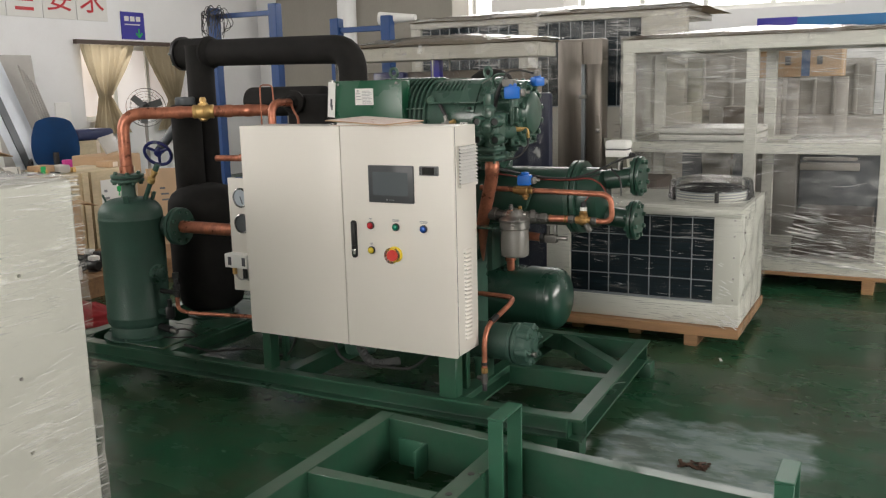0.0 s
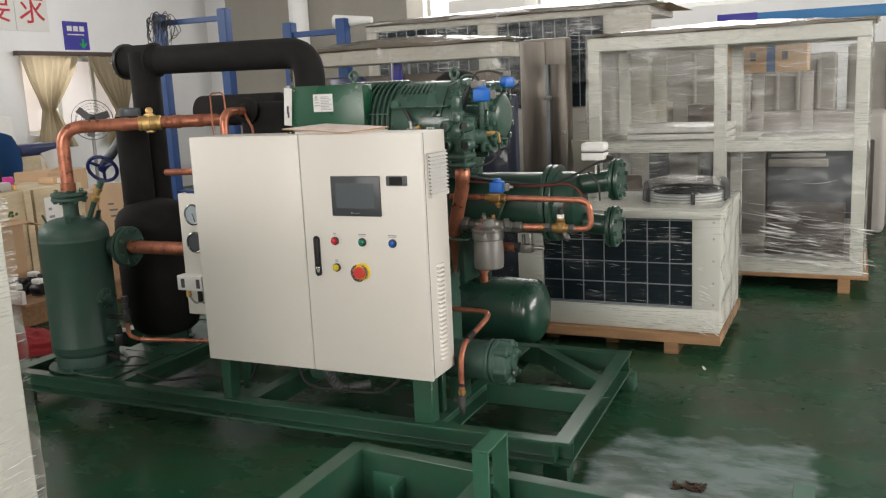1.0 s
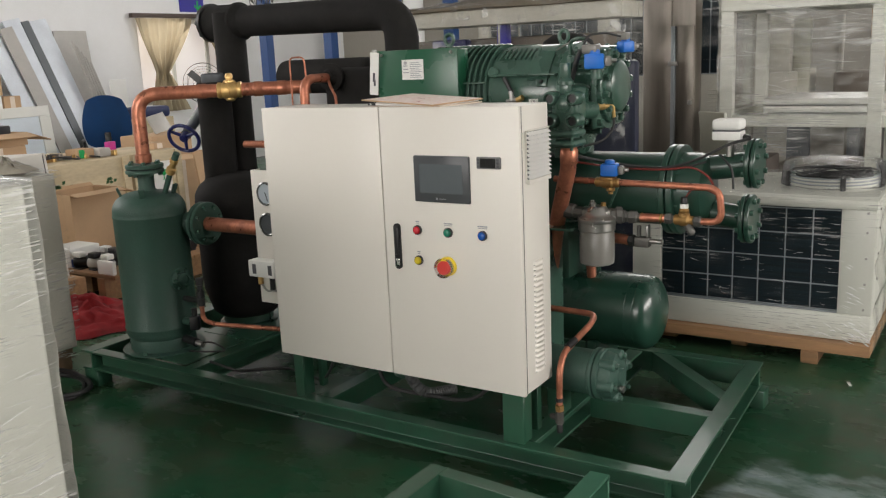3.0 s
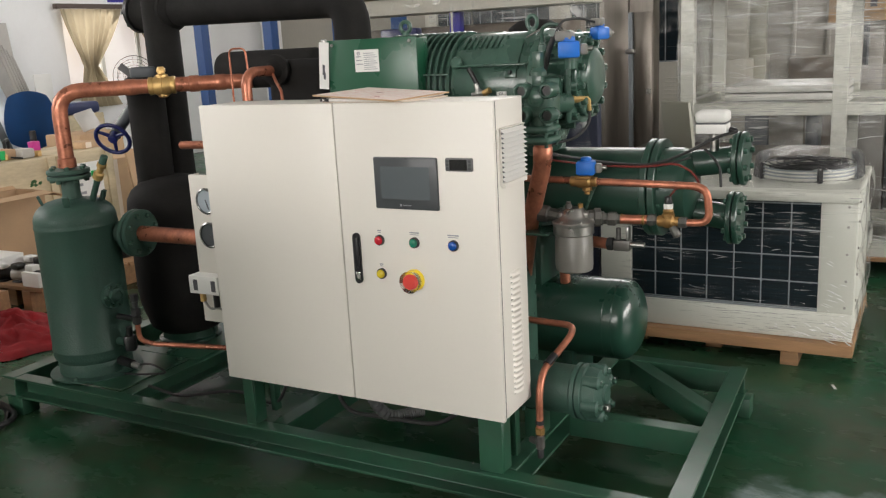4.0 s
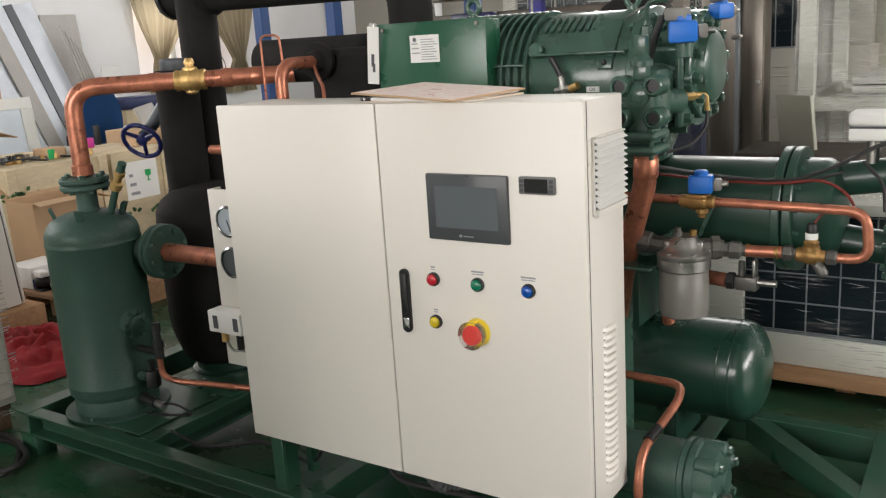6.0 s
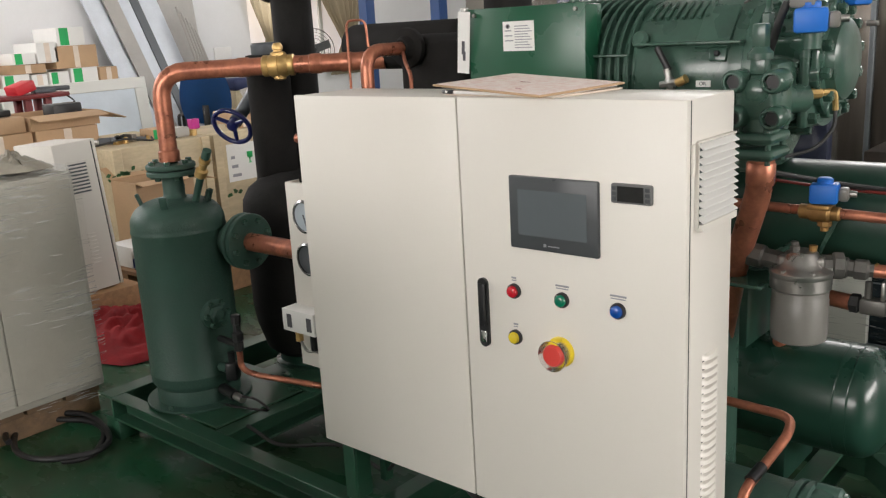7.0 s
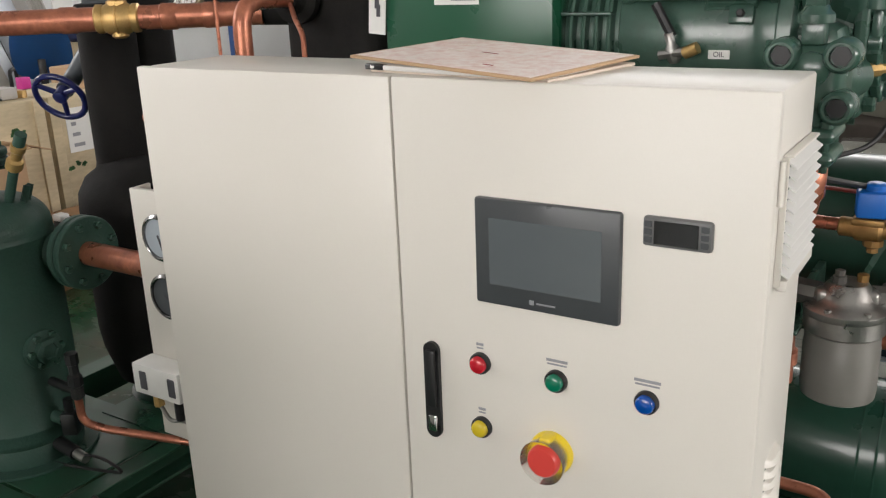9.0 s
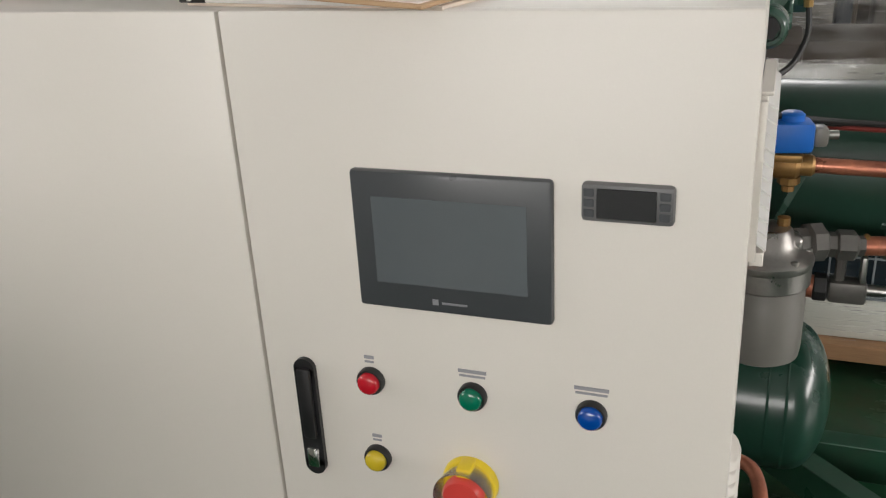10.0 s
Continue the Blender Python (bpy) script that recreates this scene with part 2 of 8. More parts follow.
CURTAIN = thin_cloth("beige_curtain", (0.38, 0.325, 0.225), 0.42)
FIN = mat("dark_coil_fins", (0.005, 0.014, 0.020), 0.6, var=0.5, scale=3, stretch=(1, 1, 30), bump=0.5, bscale=40, spec=0.2)
WIRE = mat("grey_guard_wire", (0.27, 0.30, 0.32), 0.4, 0.3)
FILM = clear_film("stretch_film", 0.42, (6, 6, 150), 0.56, 0.65, 1.7, 0.45, 0.58, 0.32)
FILMW = clear_film("stretch_film_on_panel", 0.5, (9, 9, 230), 0.585, 0.635, 2.6, 0.50, 0.58, 0.0, (-0.02, 0.02, 0.0))
FILMC = clear_film("slack_clear_film", 0.55, (14, 14, 9), 0.60, 0.70, 1.8, 0.45, 0.65, 0.12, (0.4, 0.5, 0.3))
FILMU = clear_film("stretch_film_on_unit", 0.30, (10, 10, 260), 0.585, 0.64, 2.6, 0.47, 0.58, 0.0, (0.05, 0.04, 0.0), 1.10)
PLEAT = clear_film("bunched_film_pleats", 0.9, (3, 3, 60), 0.40, 0.60, 3.5, 0.42, 0.58, 0.35, (0.05, 0.2, 0.0))
HOOD = clear_film("clear_hood", 0.6, (26, 26, 40), 0.63, 0.70, 3.0, 0.45, 0.62, 0.05, (0.3, 0.2, 0.2))
WALLW = mat("white_wall_plaster", (0.88, 0.88, 0.89), 0.8, var=0.03, scale=1.2, bump=0.1, bscale=40,
            dirt=(0.70, 0.69, 0.67), dscale=0.9, damt=0.3)
CLEARP = clear_film("clear_guard_plastic", 0.0, milk=0.10, ior=1.35)
# opaque white: the glint along film creases is held in this colour
CREASE = mat("white_crease_glint", (0.80, 0.80, 0.79), 0.18, var=0.05, spec=0.8, coat=0.5)
FILMLUMP = mat("bunched_dusty_film", (0.36, 0.33, 0.27), 0.35, var=0.25, scale=8, bump=0.4, bscale=60)
LID = mat("grey_brown_cardboard", (0.30, 0.245, 0.175), 0.8, var=0.15, scale=5, bump=0.15, bscale=90)
FILMT = clear_film("film_over_lid", 0.40, (16, 16, 16), 0.58, 0.68, 2.6, 0.42, 0.60, 0.08, (0.3, 0.4, 0.9))
HAZE = mat("hazy_grey_cover", (0.34, 0.325, 0.295), 0.6, var=0.14, scale=3, bump=0.25, bscale=14)
# for walls out of view, dark enough to hold back bounced light
WALLG = mat("grey_lower_wall", (0.24, 0.235, 0.22), 0.8, var=0.08, scale=1.2, bump=0.1, bscale=40)
CONC = mat("grey_brown_concrete", (0.30, 0.28, 0.245), 0.75, var=0.12, scale=1.0, bump=0.12, bscale=30, stretch=(2, 2, 0.5))
# ceiling out of view; this tone sets how much light it returns
CEIL = mat("ceiling_paint", (0.42, 0.415, 0.41), 0.8, var=0.05, scale=1)
GALV = mat("galvanised_sheet", (0.66, 0.70, 0.76), 0.42, 0.12, var=0.12, scale=4)
DGREY = mat("dark_grey_sheet", (0.10, 0.11, 0.12), 0.45, 0.3, var=0.12)
SIGNB = mat("blue_sign", (0.04, 0.035, 0.33), 0.45, var=0.05)
SIGNG = mat("sign_green", (0.01, 0.38, 0.10), 0.5)
SIGNR = mat("sign_red", (0.55, 0.02, 0.03), 0.5)
DAY = glowing("daylight_pane", (1, 0.99, 0.97), 1.3)
DAYDIM = glowing("dull_pane", (1, 0.86, 0.80), 0.42)


def floor_material():
    """Green floor paint: dull brown scuffs, long drag marks and pale flecks, glossy where the paint is whole."""
    m = mat("green_floor_paint", (0.017, 0.078, 0.037), 0.20, var=0.28, scale=1.1, bump=0.012, bscale=25, rvar=0.03,
            dirt=(0.056, 0.058, 0.034), dscale=1.7, damt=0.95, spec=0.18)
    n, l = m.node_tree.nodes, m.node_tree.links
    b = n["Principled BSDF"]
    base = b.inputs["Base Color"].links[0].from_socket
    rough = b.inputs["Roughness"].links[0].from_socket
    tc = n.new("ShaderNodeTexCoord")

    def marks(scale, turn, size, lo, hi, detail=5):
        mp = n.new("ShaderNodeMapping")
        mp.inputs["Scale"].default_value, mp.inputs["Rotation"].default_value = scale, (0, 0, turn)
        l.new(tc.outputs["Object"], mp.inputs[0])
        nz = n.new("ShaderNodeTexNoise")
        nz.inputs["Scale"].default_value, nz.inputs["Detail"].default_value = size, detail
        nz.inputs["Roughness"].default_value = 0.6
        l.new(mp.outputs[0], nz.inputs["Vector"])
        r = n.new("ShaderNodeMapRange")
        r.inputs["From Min"].default_value, r.inputs["From Max"].default_value = lo, hi
        l.new(nz.outputs[0], r.inputs[0])
        return r.outputs[0]

    def blend(a, colour, f, amount):
        k = n.new("ShaderNodeMath")
        k.operation = "MULTIPLY"
        l.new(f, k.inputs[0])
        k.inputs[1].default_value = amount
        mx = n.new("ShaderNodeMix")
        mx.data_type = "RGBA"
        l.new(k.outputs[0], mx.inputs["Factor"])
        l.new(a, mx.inputs["A"])
        mx.inputs["B"].default_value = (*colour, 1)
        return mx.outputs["Result"]
    drag = marks((1, 14, 1), 0.5, 2.6, 0.58, 0.75)
    fleck = marks((1, 2.4, 1), 0.2, 11.0, 0.69, 0.75)
    rust = marks((1, 1.6, 1), 1.1, 3.3, 0.64, 0.76)
    c = blend(base, (0.07, 0.075, 0.05), drag, 0.16)
    c = blend(c, (0.16, 0.14, 0.10), fleck, 0.5)
    c = blend(c, (0.075, 0.040, 0.025), rust, 0.55)
    # a pale scuffed patch in the aisle beside the skid, window sheen put into its colour
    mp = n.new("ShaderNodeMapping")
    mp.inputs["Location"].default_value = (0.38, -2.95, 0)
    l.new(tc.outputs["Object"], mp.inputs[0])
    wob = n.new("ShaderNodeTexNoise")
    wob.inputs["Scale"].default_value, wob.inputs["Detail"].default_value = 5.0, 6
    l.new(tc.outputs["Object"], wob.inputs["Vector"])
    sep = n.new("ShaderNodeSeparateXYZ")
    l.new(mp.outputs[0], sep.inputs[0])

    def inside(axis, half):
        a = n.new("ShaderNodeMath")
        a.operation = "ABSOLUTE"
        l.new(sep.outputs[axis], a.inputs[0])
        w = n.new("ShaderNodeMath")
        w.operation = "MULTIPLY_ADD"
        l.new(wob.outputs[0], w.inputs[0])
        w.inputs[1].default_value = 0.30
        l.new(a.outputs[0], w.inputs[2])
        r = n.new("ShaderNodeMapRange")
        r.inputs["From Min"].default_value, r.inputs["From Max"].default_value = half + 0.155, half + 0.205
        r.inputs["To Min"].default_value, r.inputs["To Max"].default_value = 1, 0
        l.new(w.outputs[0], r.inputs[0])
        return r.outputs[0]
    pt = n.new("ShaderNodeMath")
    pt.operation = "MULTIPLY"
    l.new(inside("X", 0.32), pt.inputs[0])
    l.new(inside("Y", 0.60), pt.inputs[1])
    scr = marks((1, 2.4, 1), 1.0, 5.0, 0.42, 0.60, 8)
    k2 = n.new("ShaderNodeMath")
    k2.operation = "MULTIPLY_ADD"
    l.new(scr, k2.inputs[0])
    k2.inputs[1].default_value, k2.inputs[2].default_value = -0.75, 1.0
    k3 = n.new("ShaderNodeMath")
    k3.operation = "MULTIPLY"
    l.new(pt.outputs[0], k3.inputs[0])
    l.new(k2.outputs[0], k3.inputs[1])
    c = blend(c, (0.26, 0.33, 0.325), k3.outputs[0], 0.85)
    l.new(c, b.inputs["Base Color"])
    worn = marks((1, 2, 1), 0.8, 2.6, 0.35, 0.65, 9)
    ad = n.new("ShaderNodeMath")
    ad.operation = "MULTIPLY_ADD"
    l.new(worn, ad.inputs[0])
    ad.inputs[1].default_value = 0.12
    l.new(rough, ad.inputs[2])
    l.new(ad.outputs[0], b.inputs["Roughness"])
    return m


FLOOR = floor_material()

# ---- building helpers ----
ORIGIN = {}
CLEAR = ("stretch_film", "stretch_film_on_unit", "stretch_film_on_panel", "slack_clear_film", "clear_hood", "film_over_lid", "clear_guard_plastic")


def thing(name, at, label, category, group="", kind=""):
    ob = new(name)
    ob.empty_display_size = 0.1
    ob.location = at
    ORIGIN[ob.name] = Vector(at)
    return tagged(ob, label, category, group, kind)


def finish(bm, name, smooth=40):
    bmesh.ops.recalc_face_normals(bm, faces=bm.faces)
    me = bpy.data.meshes.new(name)
    bm.to_mesh(me)
    bm.free()
    me.polygons.foreach_set("use_smooth", [True] * len(me.polygons))
    me.set_sharp_from_angle(angle=radians(smooth))
    return me


def part(name, bm, material, parent, label="", smooth=40):
    at = ORIGIN[parent.name]
    bmesh.ops.translate(bm, verts=bm.verts, vec=-at)
    me = finish(bm, name, smooth)
    me.materials.append(material)
    ob = new(name, me)
    ob.parent = parent
    if material.name in CLEAR:
        ob.visible_shadow = False
    ORIGIN[ob.name] = at
    return tagged(ob, label) if label else ob


def piece(name, me, parent, m):
    """One of many alike parts on shared mesh data, at the world pose m."""
    ob = new(name, me)
    ob.parent = parent
    ob.matrix_basis = Matrix.Translation(-ORIGIN[parent.name]) @ m
    ORIGIN[ob.name] = ORIGIN[parent.name]
    return ob


def single(name, bm, material, label, category, kind="", group="", smooth=40):
    """A thing of one mesh, with its origin at the foot of its middle."""
    xs = [v.co for v in bm.verts]
    at = Vector(((min(c.x for c in xs) + max(c.x for c in xs)) / 2, (min(c.y for c in xs) + max(c.y for c in xs)) / 2, min(c.z for c in xs)))
    bmesh.ops.translate(bm, verts=bm.verts, vec=-at)
    me = finish(bm, name, smooth)
    me.materials.append(material)
    ob = new(name, me)
    ob.location = at
    ORIGIN[ob.name] = at
    return tagged(ob, label, category, group, kind)


def axis_pose(at, way, spin=0):
    q = Vector(way).to_track_quat("Z", "Y")
    return Matrix.Translation(at) @ q.to_matrix().to_4x4() @ pose(0, 0, 0, 0, 0, spin)


def box(x0, x1, y0, y1, z0, z1, bevel=0.0, bm=None, m=None, seg=2):
    bm = bm or bmesh.new()
    r = bmesh.ops.create_cube(bm, size=1)
    vs = r["verts"]
    for v in vs:
        v.co = Vector(((x0 + x1) / 2 + v.co.x * (x1 - x0), (y0 + y1) / 2 + v.co.y * (y1 - y0), (z0 + z1) / 2 + v.co.z * (z1 - z0)))
    if m:
        for v in vs:
            v.co = m @ v.co
    if bevel:
        es = list({e for v in vs for e in v.link_edges})
        bmesh.ops.bevel(bm, geom=es, offset=bevel, segments=seg, affect="EDGES", profile=0.5, clamp_overlap=True)
    return bm


def lathe(profile, at=(0, 0, 0), way=(0, 0, 1), seg=32, bm=None):
    """Turns (radius, height) pairs about an axis."""
    bm = bm or bmesh.new()
    m = axis_pose(at, way)
    rings = []
    for r, h in profile:
        if r < 1e-5:
            rings.append([bm.verts.new(m @ Vector((0, 0, h)))])
        else:
            rings.append([bm.verts.new(m @ Vector((r * math.cos(2 * math.pi * i / seg), r * math.sin(2 * math.pi * i / seg), h))) for i in range(seg)])
    for a, b in zip(rings, rings[1:]):
        for i in range(seg):
            j = (i + 1) % seg
            q = [a[i % len(a)], a[j % len(a)], b[j % len(b)], b[i % len(b)]]
            q = list(dict.fromkeys(q))
            if len(q) > 2:
                bm.faces.new(q)
    for ring in (rings[0], rings[-1]):
        if len(ring) > 2:
            bm.faces.new(ring)
    return bm


def rod(a, b, r, seg=16, bm=None, r2=None):
    d = Vector(b) - Vector(a)
    return lathe([(r, 0), (r if r2 is None else r2, d.length)], a, d, seg, bm)


def dome(r, length, k=0.35, n=6):
    """Profile of a drum with dished ends."""
    h = r * k
    low = [(r * math.sin(math.pi / 2 * i / n), h * (1 - math.cos(math.pi / 2 * i / n))) for i in range(n + 1)]
    return low + [(r, length / 2)] + [(a, length - b) for a, b in reversed(low)]


def bent(points, bend, n=6):
    """A line of points with its corners rounded."""
    ps = [Vector(p) for p in points]
    out = [ps[0]]
    for a, b, c in zip(ps, ps[1:], ps[2:]):
        u, w = (a - b), (c - b)
        t = min(bend, u.length * 0.49, w.length * 0.49)
        p, q = b + u.normalized() * t, b + w.normalized() * t
        for i in range(n + 1):
            s = i / n
            out.append(p * (1 - s) ** 2 + b * 2 * s * (1 - s) + q * s ** 2)
    out.append(ps[-1])
    return out


def pipe(points, r, bend=0.05, seg=14, bm=None, n=6):
    bm = bm or bmesh.new()
    ps = bent(points, bend, n) if bend else [Vector(p) for p in points]
    up = Vector((0.13, 0.21, 0.97))
    rings = []
    for i, p in enumerate(ps):
        d = (ps[min(i + 1, len(ps) - 1)] - ps[max(i - 1, 0)]).normalized()
        s = d.cross(up)
        if s.length < 0.05:
            s = d.cross(Vector((1, 0, 0)))
        s.normalize()
        up = s.cross(d)
        rings.append([bm.verts.new(p + r * (math.cos(2 * math.pi * k / seg) * s + math.sin(2 * math.pi * k / seg) * up)) for k in range(seg)])
    for a, b in zip(rings, rings[1:]):
        for k in range(seg):
            bm.faces.new((a[k], a[(k + 1) % seg], b[(k + 1) % seg], b[k]))
    bm.faces.new(rings[0])
    bm.faces.new(rings[-1])
    return bm


def hexhead(r, h):
    return finish(lathe([(r, 0), (r, h * 0.8), (r * 0.8, h)], seg=6), "bolt", 20)


BOLT = hexhead(0.010, 0.012)
BOLT.materials.append(GREEN)
BIGBOLT = hexhead(0.013, 0.018)
BIGBOLT.materials.append(GREEN)
SMALLBOLT = hexhead(0.006, 0.006)
SMALLBOLT.materials.append(STEEL)
NUT = hexhead(0.0095, 0.018)
NUT.materials.append(CHROME)


def ring_bolts(parent, at, way, radius, count, me=None, spin=0.0):
    m = axis_pose(at, way)
    for i in range(count):
        a = spin + 2 * math.pi * i / count
        piece("bolt", me or BOLT, parent, m @ Matrix.Translation((radius * math.cos(a), radius * math.sin(a), 0)))


def disc_flange(parent, at, way, r, thick, count, material, gap=0.004, bolt=None, spin=0.3):
    """Two bolted discs with a gasket gap, along way from at."""
    w = Vector(way).normalized()
    p = Vector(at)
    for k in (0, 1):
        part("flange", lathe([(r - 0.003, 0), (r, 0.003), (r, thick - 0.003), (r - 0.003, thick)], p + w * k * (thick + gap), w, 32), material, parent)
    part("gasket", rod(p + w * thick, p + w * (thick + gap), r * 0.8), BLACK, parent)
    ring_bolts(parent, p + w * (2 * thick + gap), w, r * 0.78, count, bolt, spin)
    ring_bolts(parent, p, -w, r * 0.78, count, bolt, spin)


def channel(parent, a, b, height, flange, side, material=None, t=0.007, name="beam"):
    """A C-channel lying from a to b (tops), web on one side: side is the way its flanges point."""
    a, b = Vector(a), Vector(b)
    d = (b - a)
    L = d.length
    x = d.normalized()
    y = Vector(side).normalized()
    m = Matrix((x, y, Vector((0, 0, 1)))).transposed().to_4x4()
    m.translation = a
    k, h = t * 1.3, height
    prof = [(0, 0), (flange, 0), (flange, -k), (t, -k), (t, -h + k), (flange, -h + k), (flange, -h), (0, -h)]
    bm = bmesh.new()
    ends = [[bm.verts.new(m @ Vector((u, p, q))) for p, q in prof] for u in (0, L)]
    for i in range(8):
        j = (i + 1) % 8
        bm.faces.new((ends[0][i], ends[0][j], ends[1][j], ends[1][i]))
    bm.faces.new(ends[0])
    bm.faces.new(ends[1])
    bmesh.ops.bevel(bm, geom=[e for e in bm.edges], offset=0.0018, segments=1, affect="EDGES")
    return part(name, bm, material or SKIDG, parent)


def grid_sheet(fn, nu, nv):
    """A sheet of quads from fn(u, v), u and v from 0 to 1."""
    bm = bmesh.new()
    vs = [[bm.verts.new(fn(i / nu, j / nv)) for j in range(nv + 1)] for i in range(nu + 1)]
    for i in range(nu):
        for j in range(nv):
            bm.faces.new((vs[i][j], vs[i + 1][j], vs[i + 1][j + 1], vs[i][j + 1]))
    return bm


def wrinkled(a, b, c, amp, nu=24, nv=24, freq=4.0, seed=0.0):
    """A slightly wrinkled film from corner a, to b along u and to c along v."""
    a, b, c = Vector(a), Vector(b), Vector(c)
    nrm = (b - a).cross(c - a).normalized()

    def fn(u, v):
        p = a + (b - a) * u + (c - a) * v
        k = noise.noise(Vector((p.x * freq + seed, p.y * freq, p.z * freq * 1.7)))
        return p + nrm * amp * k
    return grid_sheet(fn, nu, nv)


def creases(spots, a, u, v, n, rng, length, width, tilt, limit, lift=0.006):
    """White strips that put the glint of stretch-film folds into shape and colour: count folds round each spot (s, t,
    spread_s, spread_t, count) of the face a + s u + t v, inside limit (lowest s, highest s, lowest t).
    """
    u, v, n = Vector(u), Vector(v), Vector(n)
    bm = bmesh.new()
    for s_, t_, ds, dt, count in spots:
        for _ in range(count):
            ln, wd, tw = rng.uniform(*length), rng.uniform(*width), rng.gauss(tilt, 0.10)
            p = min(max(rng.gauss(s_, ds), limit[0] + ln / 2), limit[1] - ln / 2)
            o = Vector(a) + u * p + v * max(limit[2], rng.gauss(t_, dt)) + n * rng.uniform(0, lift)
            along, across = u * math.cos(tw) + v * math.sin(tw), v * math.cos(tw) - u * math.sin(tw)
            bow = rng.uniform(-0.06, 0.06)
            rows = []
            for i in range(6):
                q = i / 5
                k = math.sin(math.pi * q)
                c = o + along * ((q - 0.5) * ln) + across * (bow * ln * k)
                h = 0.5 * wd * (0.12 + 0.88 * k)
                rows.append([bm.verts.new(c - across * h), bm.verts.new(c + n * (0.5 * wd)), bm.verts.new(c + across * h)])
            for r0, r1 in zip(rows, rows[1:]):
                for j in range(2):
                    bm.faces.new((r0[j], r0[j + 1], r1[j + 1], r1[j]))
    return bm


# ---- the hall ----
X0, X1, Y0, Y1, TOP = -9.5, 10.0, -6.0, 12.1, 5.7


def structure(name, bm, material, label, category):
    me = finish(bm, name)
    me.materials.append(material)
    ob = new(name, me)
    ORIGIN[ob.name] = Vector((0, 0, 0))
    return tagged(ob, label, category, kind="structure")


def wall_with_holes(name, axis, at, thick, u0, u1, z1, holes, material, label):
    """A wall across axis ('x' or 'y') with openings (u0, u1, z0, z1) in order of u."""
    bm = bmesh.new()

    def slab(a, b, lo, hi):
        if b - a < 1e-4 or hi - lo < 1e-4:
            return
        if axis == "x":
            box(at, at + thick, a, b, lo, hi, bm=bm)
        else:
            box(a, b, at, at + thick, lo, hi, bm=bm)
    u = u0
    for a, b, lo, hi in holes:
        slab(u, a, 0, z1)
        slab(a, b, 0, lo)
        slab(a, b, hi, z1)
        u = b
    slab(u, u1, 0, z1)
    return structure(name, bm, material, label, "wall")


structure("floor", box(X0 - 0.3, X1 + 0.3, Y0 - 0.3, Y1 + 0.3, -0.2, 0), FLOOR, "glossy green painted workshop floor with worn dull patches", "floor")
structure("ceiling", box(X0 - 0.3, X1 + 0.3, Y0 - 0.3, Y1 + 0.3, TOP, TOP + 0.2), CEIL, "plain workshop ceiling out of view, toned for bounced light", "ceiling")
wall_with_holes("wall_west", "x", X0 - 0.25, 0.25, Y0, Y1, TOP, [(-0.5, 4.5, 2.7, 4.1), (8.45, 10.30, 0.98, 1.98)], WALLW, "white plastered wall with a curtained window")
wall_with_holes("wall_north", "y", Y1, 0.25, X0 - 0.25, X1, TOP, [(-6.4, -0.6, 2.2, 5.3)], WALLW, "white back wall with a high band of windows")
wall_with_holes("wall_east", "x", X1, 0.25, Y0, Y1, TOP, [(0.0, 8.0, 1.9, 3.9)], WALLG, "grey side wall out of view, with added high windows")
wall_with_holes("wall_south", "y", Y0 - 0.25, 0.25, X0, X1, TOP, [(-5.3, 2.9, 1.5, 3.9)], WALLG, "grey wall out of view, with added wide high windows")
structure("pillar", box(-8.68, -5.6, Y1 - 0.55, Y1 - 0.01, 0, TOP - 0.01, 0.02), CONC, "grey-brown concrete pier against the back wall", "pillar")


def glazed_band(name, axis, at, u0, u1, z0, z1, count, pane_material, label):
    w = thing(name, ((u0 + u1) / 2, at, z0) if axis == "y" else (at, (u0 + u1) / 2, z0), label, "window", kind="structure")

    def b(a, c, lo, hi, d0, d1):
        return box(a, c, at + d0, at + d1, lo, hi, 0.003, seg=1) if axis == "y" else box(at + d0, at + d1, a, c, lo, hi, 0.003, seg=1)
    for lo, hi in ((z0, z0 + 0.06), (z1 - 0.06, z1)):
        part("window_rail", b(u0, u1, lo, hi, -0.03, 0.03), WHITEP, w)
    step = (u1 - u0) / count
    for i in range(count + 1):
        c = u0 + i * step
        part("mullion", b(max(u0, c - 0.03), min(u1, c + 0.03), z0 + 0.06, z1 - 0.06, -0.03, 0.03), WHITEP, w)
    for i in range(count):
        p = part("pane", b(u0 + i * step + 0.03, u0 + (i + 1) * step - 0.03, z0 + 0.06, z1 - 0.06, -0.004, 0.004), pane_material, w)
        p.visible_shadow = False
    return w


glazed_band("window_1", "y", Y1 + 0.12, -6.4, -0.6, 2.2, 5.3, 7, DAY, "high band of bright overcast windows")
glazed_band("window_2", "x", X0 - 0.12, 8.45, 10.30, 0.98, 1.98, 3, DAYDIM, "bright window behind curtains")
# these three are out of view, added so the fill lamps have openings
glazed_band("added_window_3", "x", X1 + 0.12, 0.0, 8.0, 1.9, 3.9, 6, DAY, "high side windows, added out of view as a light source")
glazed_band("added_window_4", "y", Y0 - 0.12, -5.3, 2.9, 1.5, 3.9, 7, DAY, "wide windows, added out of view as a light source")
glazed_band("added_window_5", "x", X0 - 0.12, -0.5, 4.5, 2.7, 4.1, 4, DAY, "high windows, added out of view as a light source")

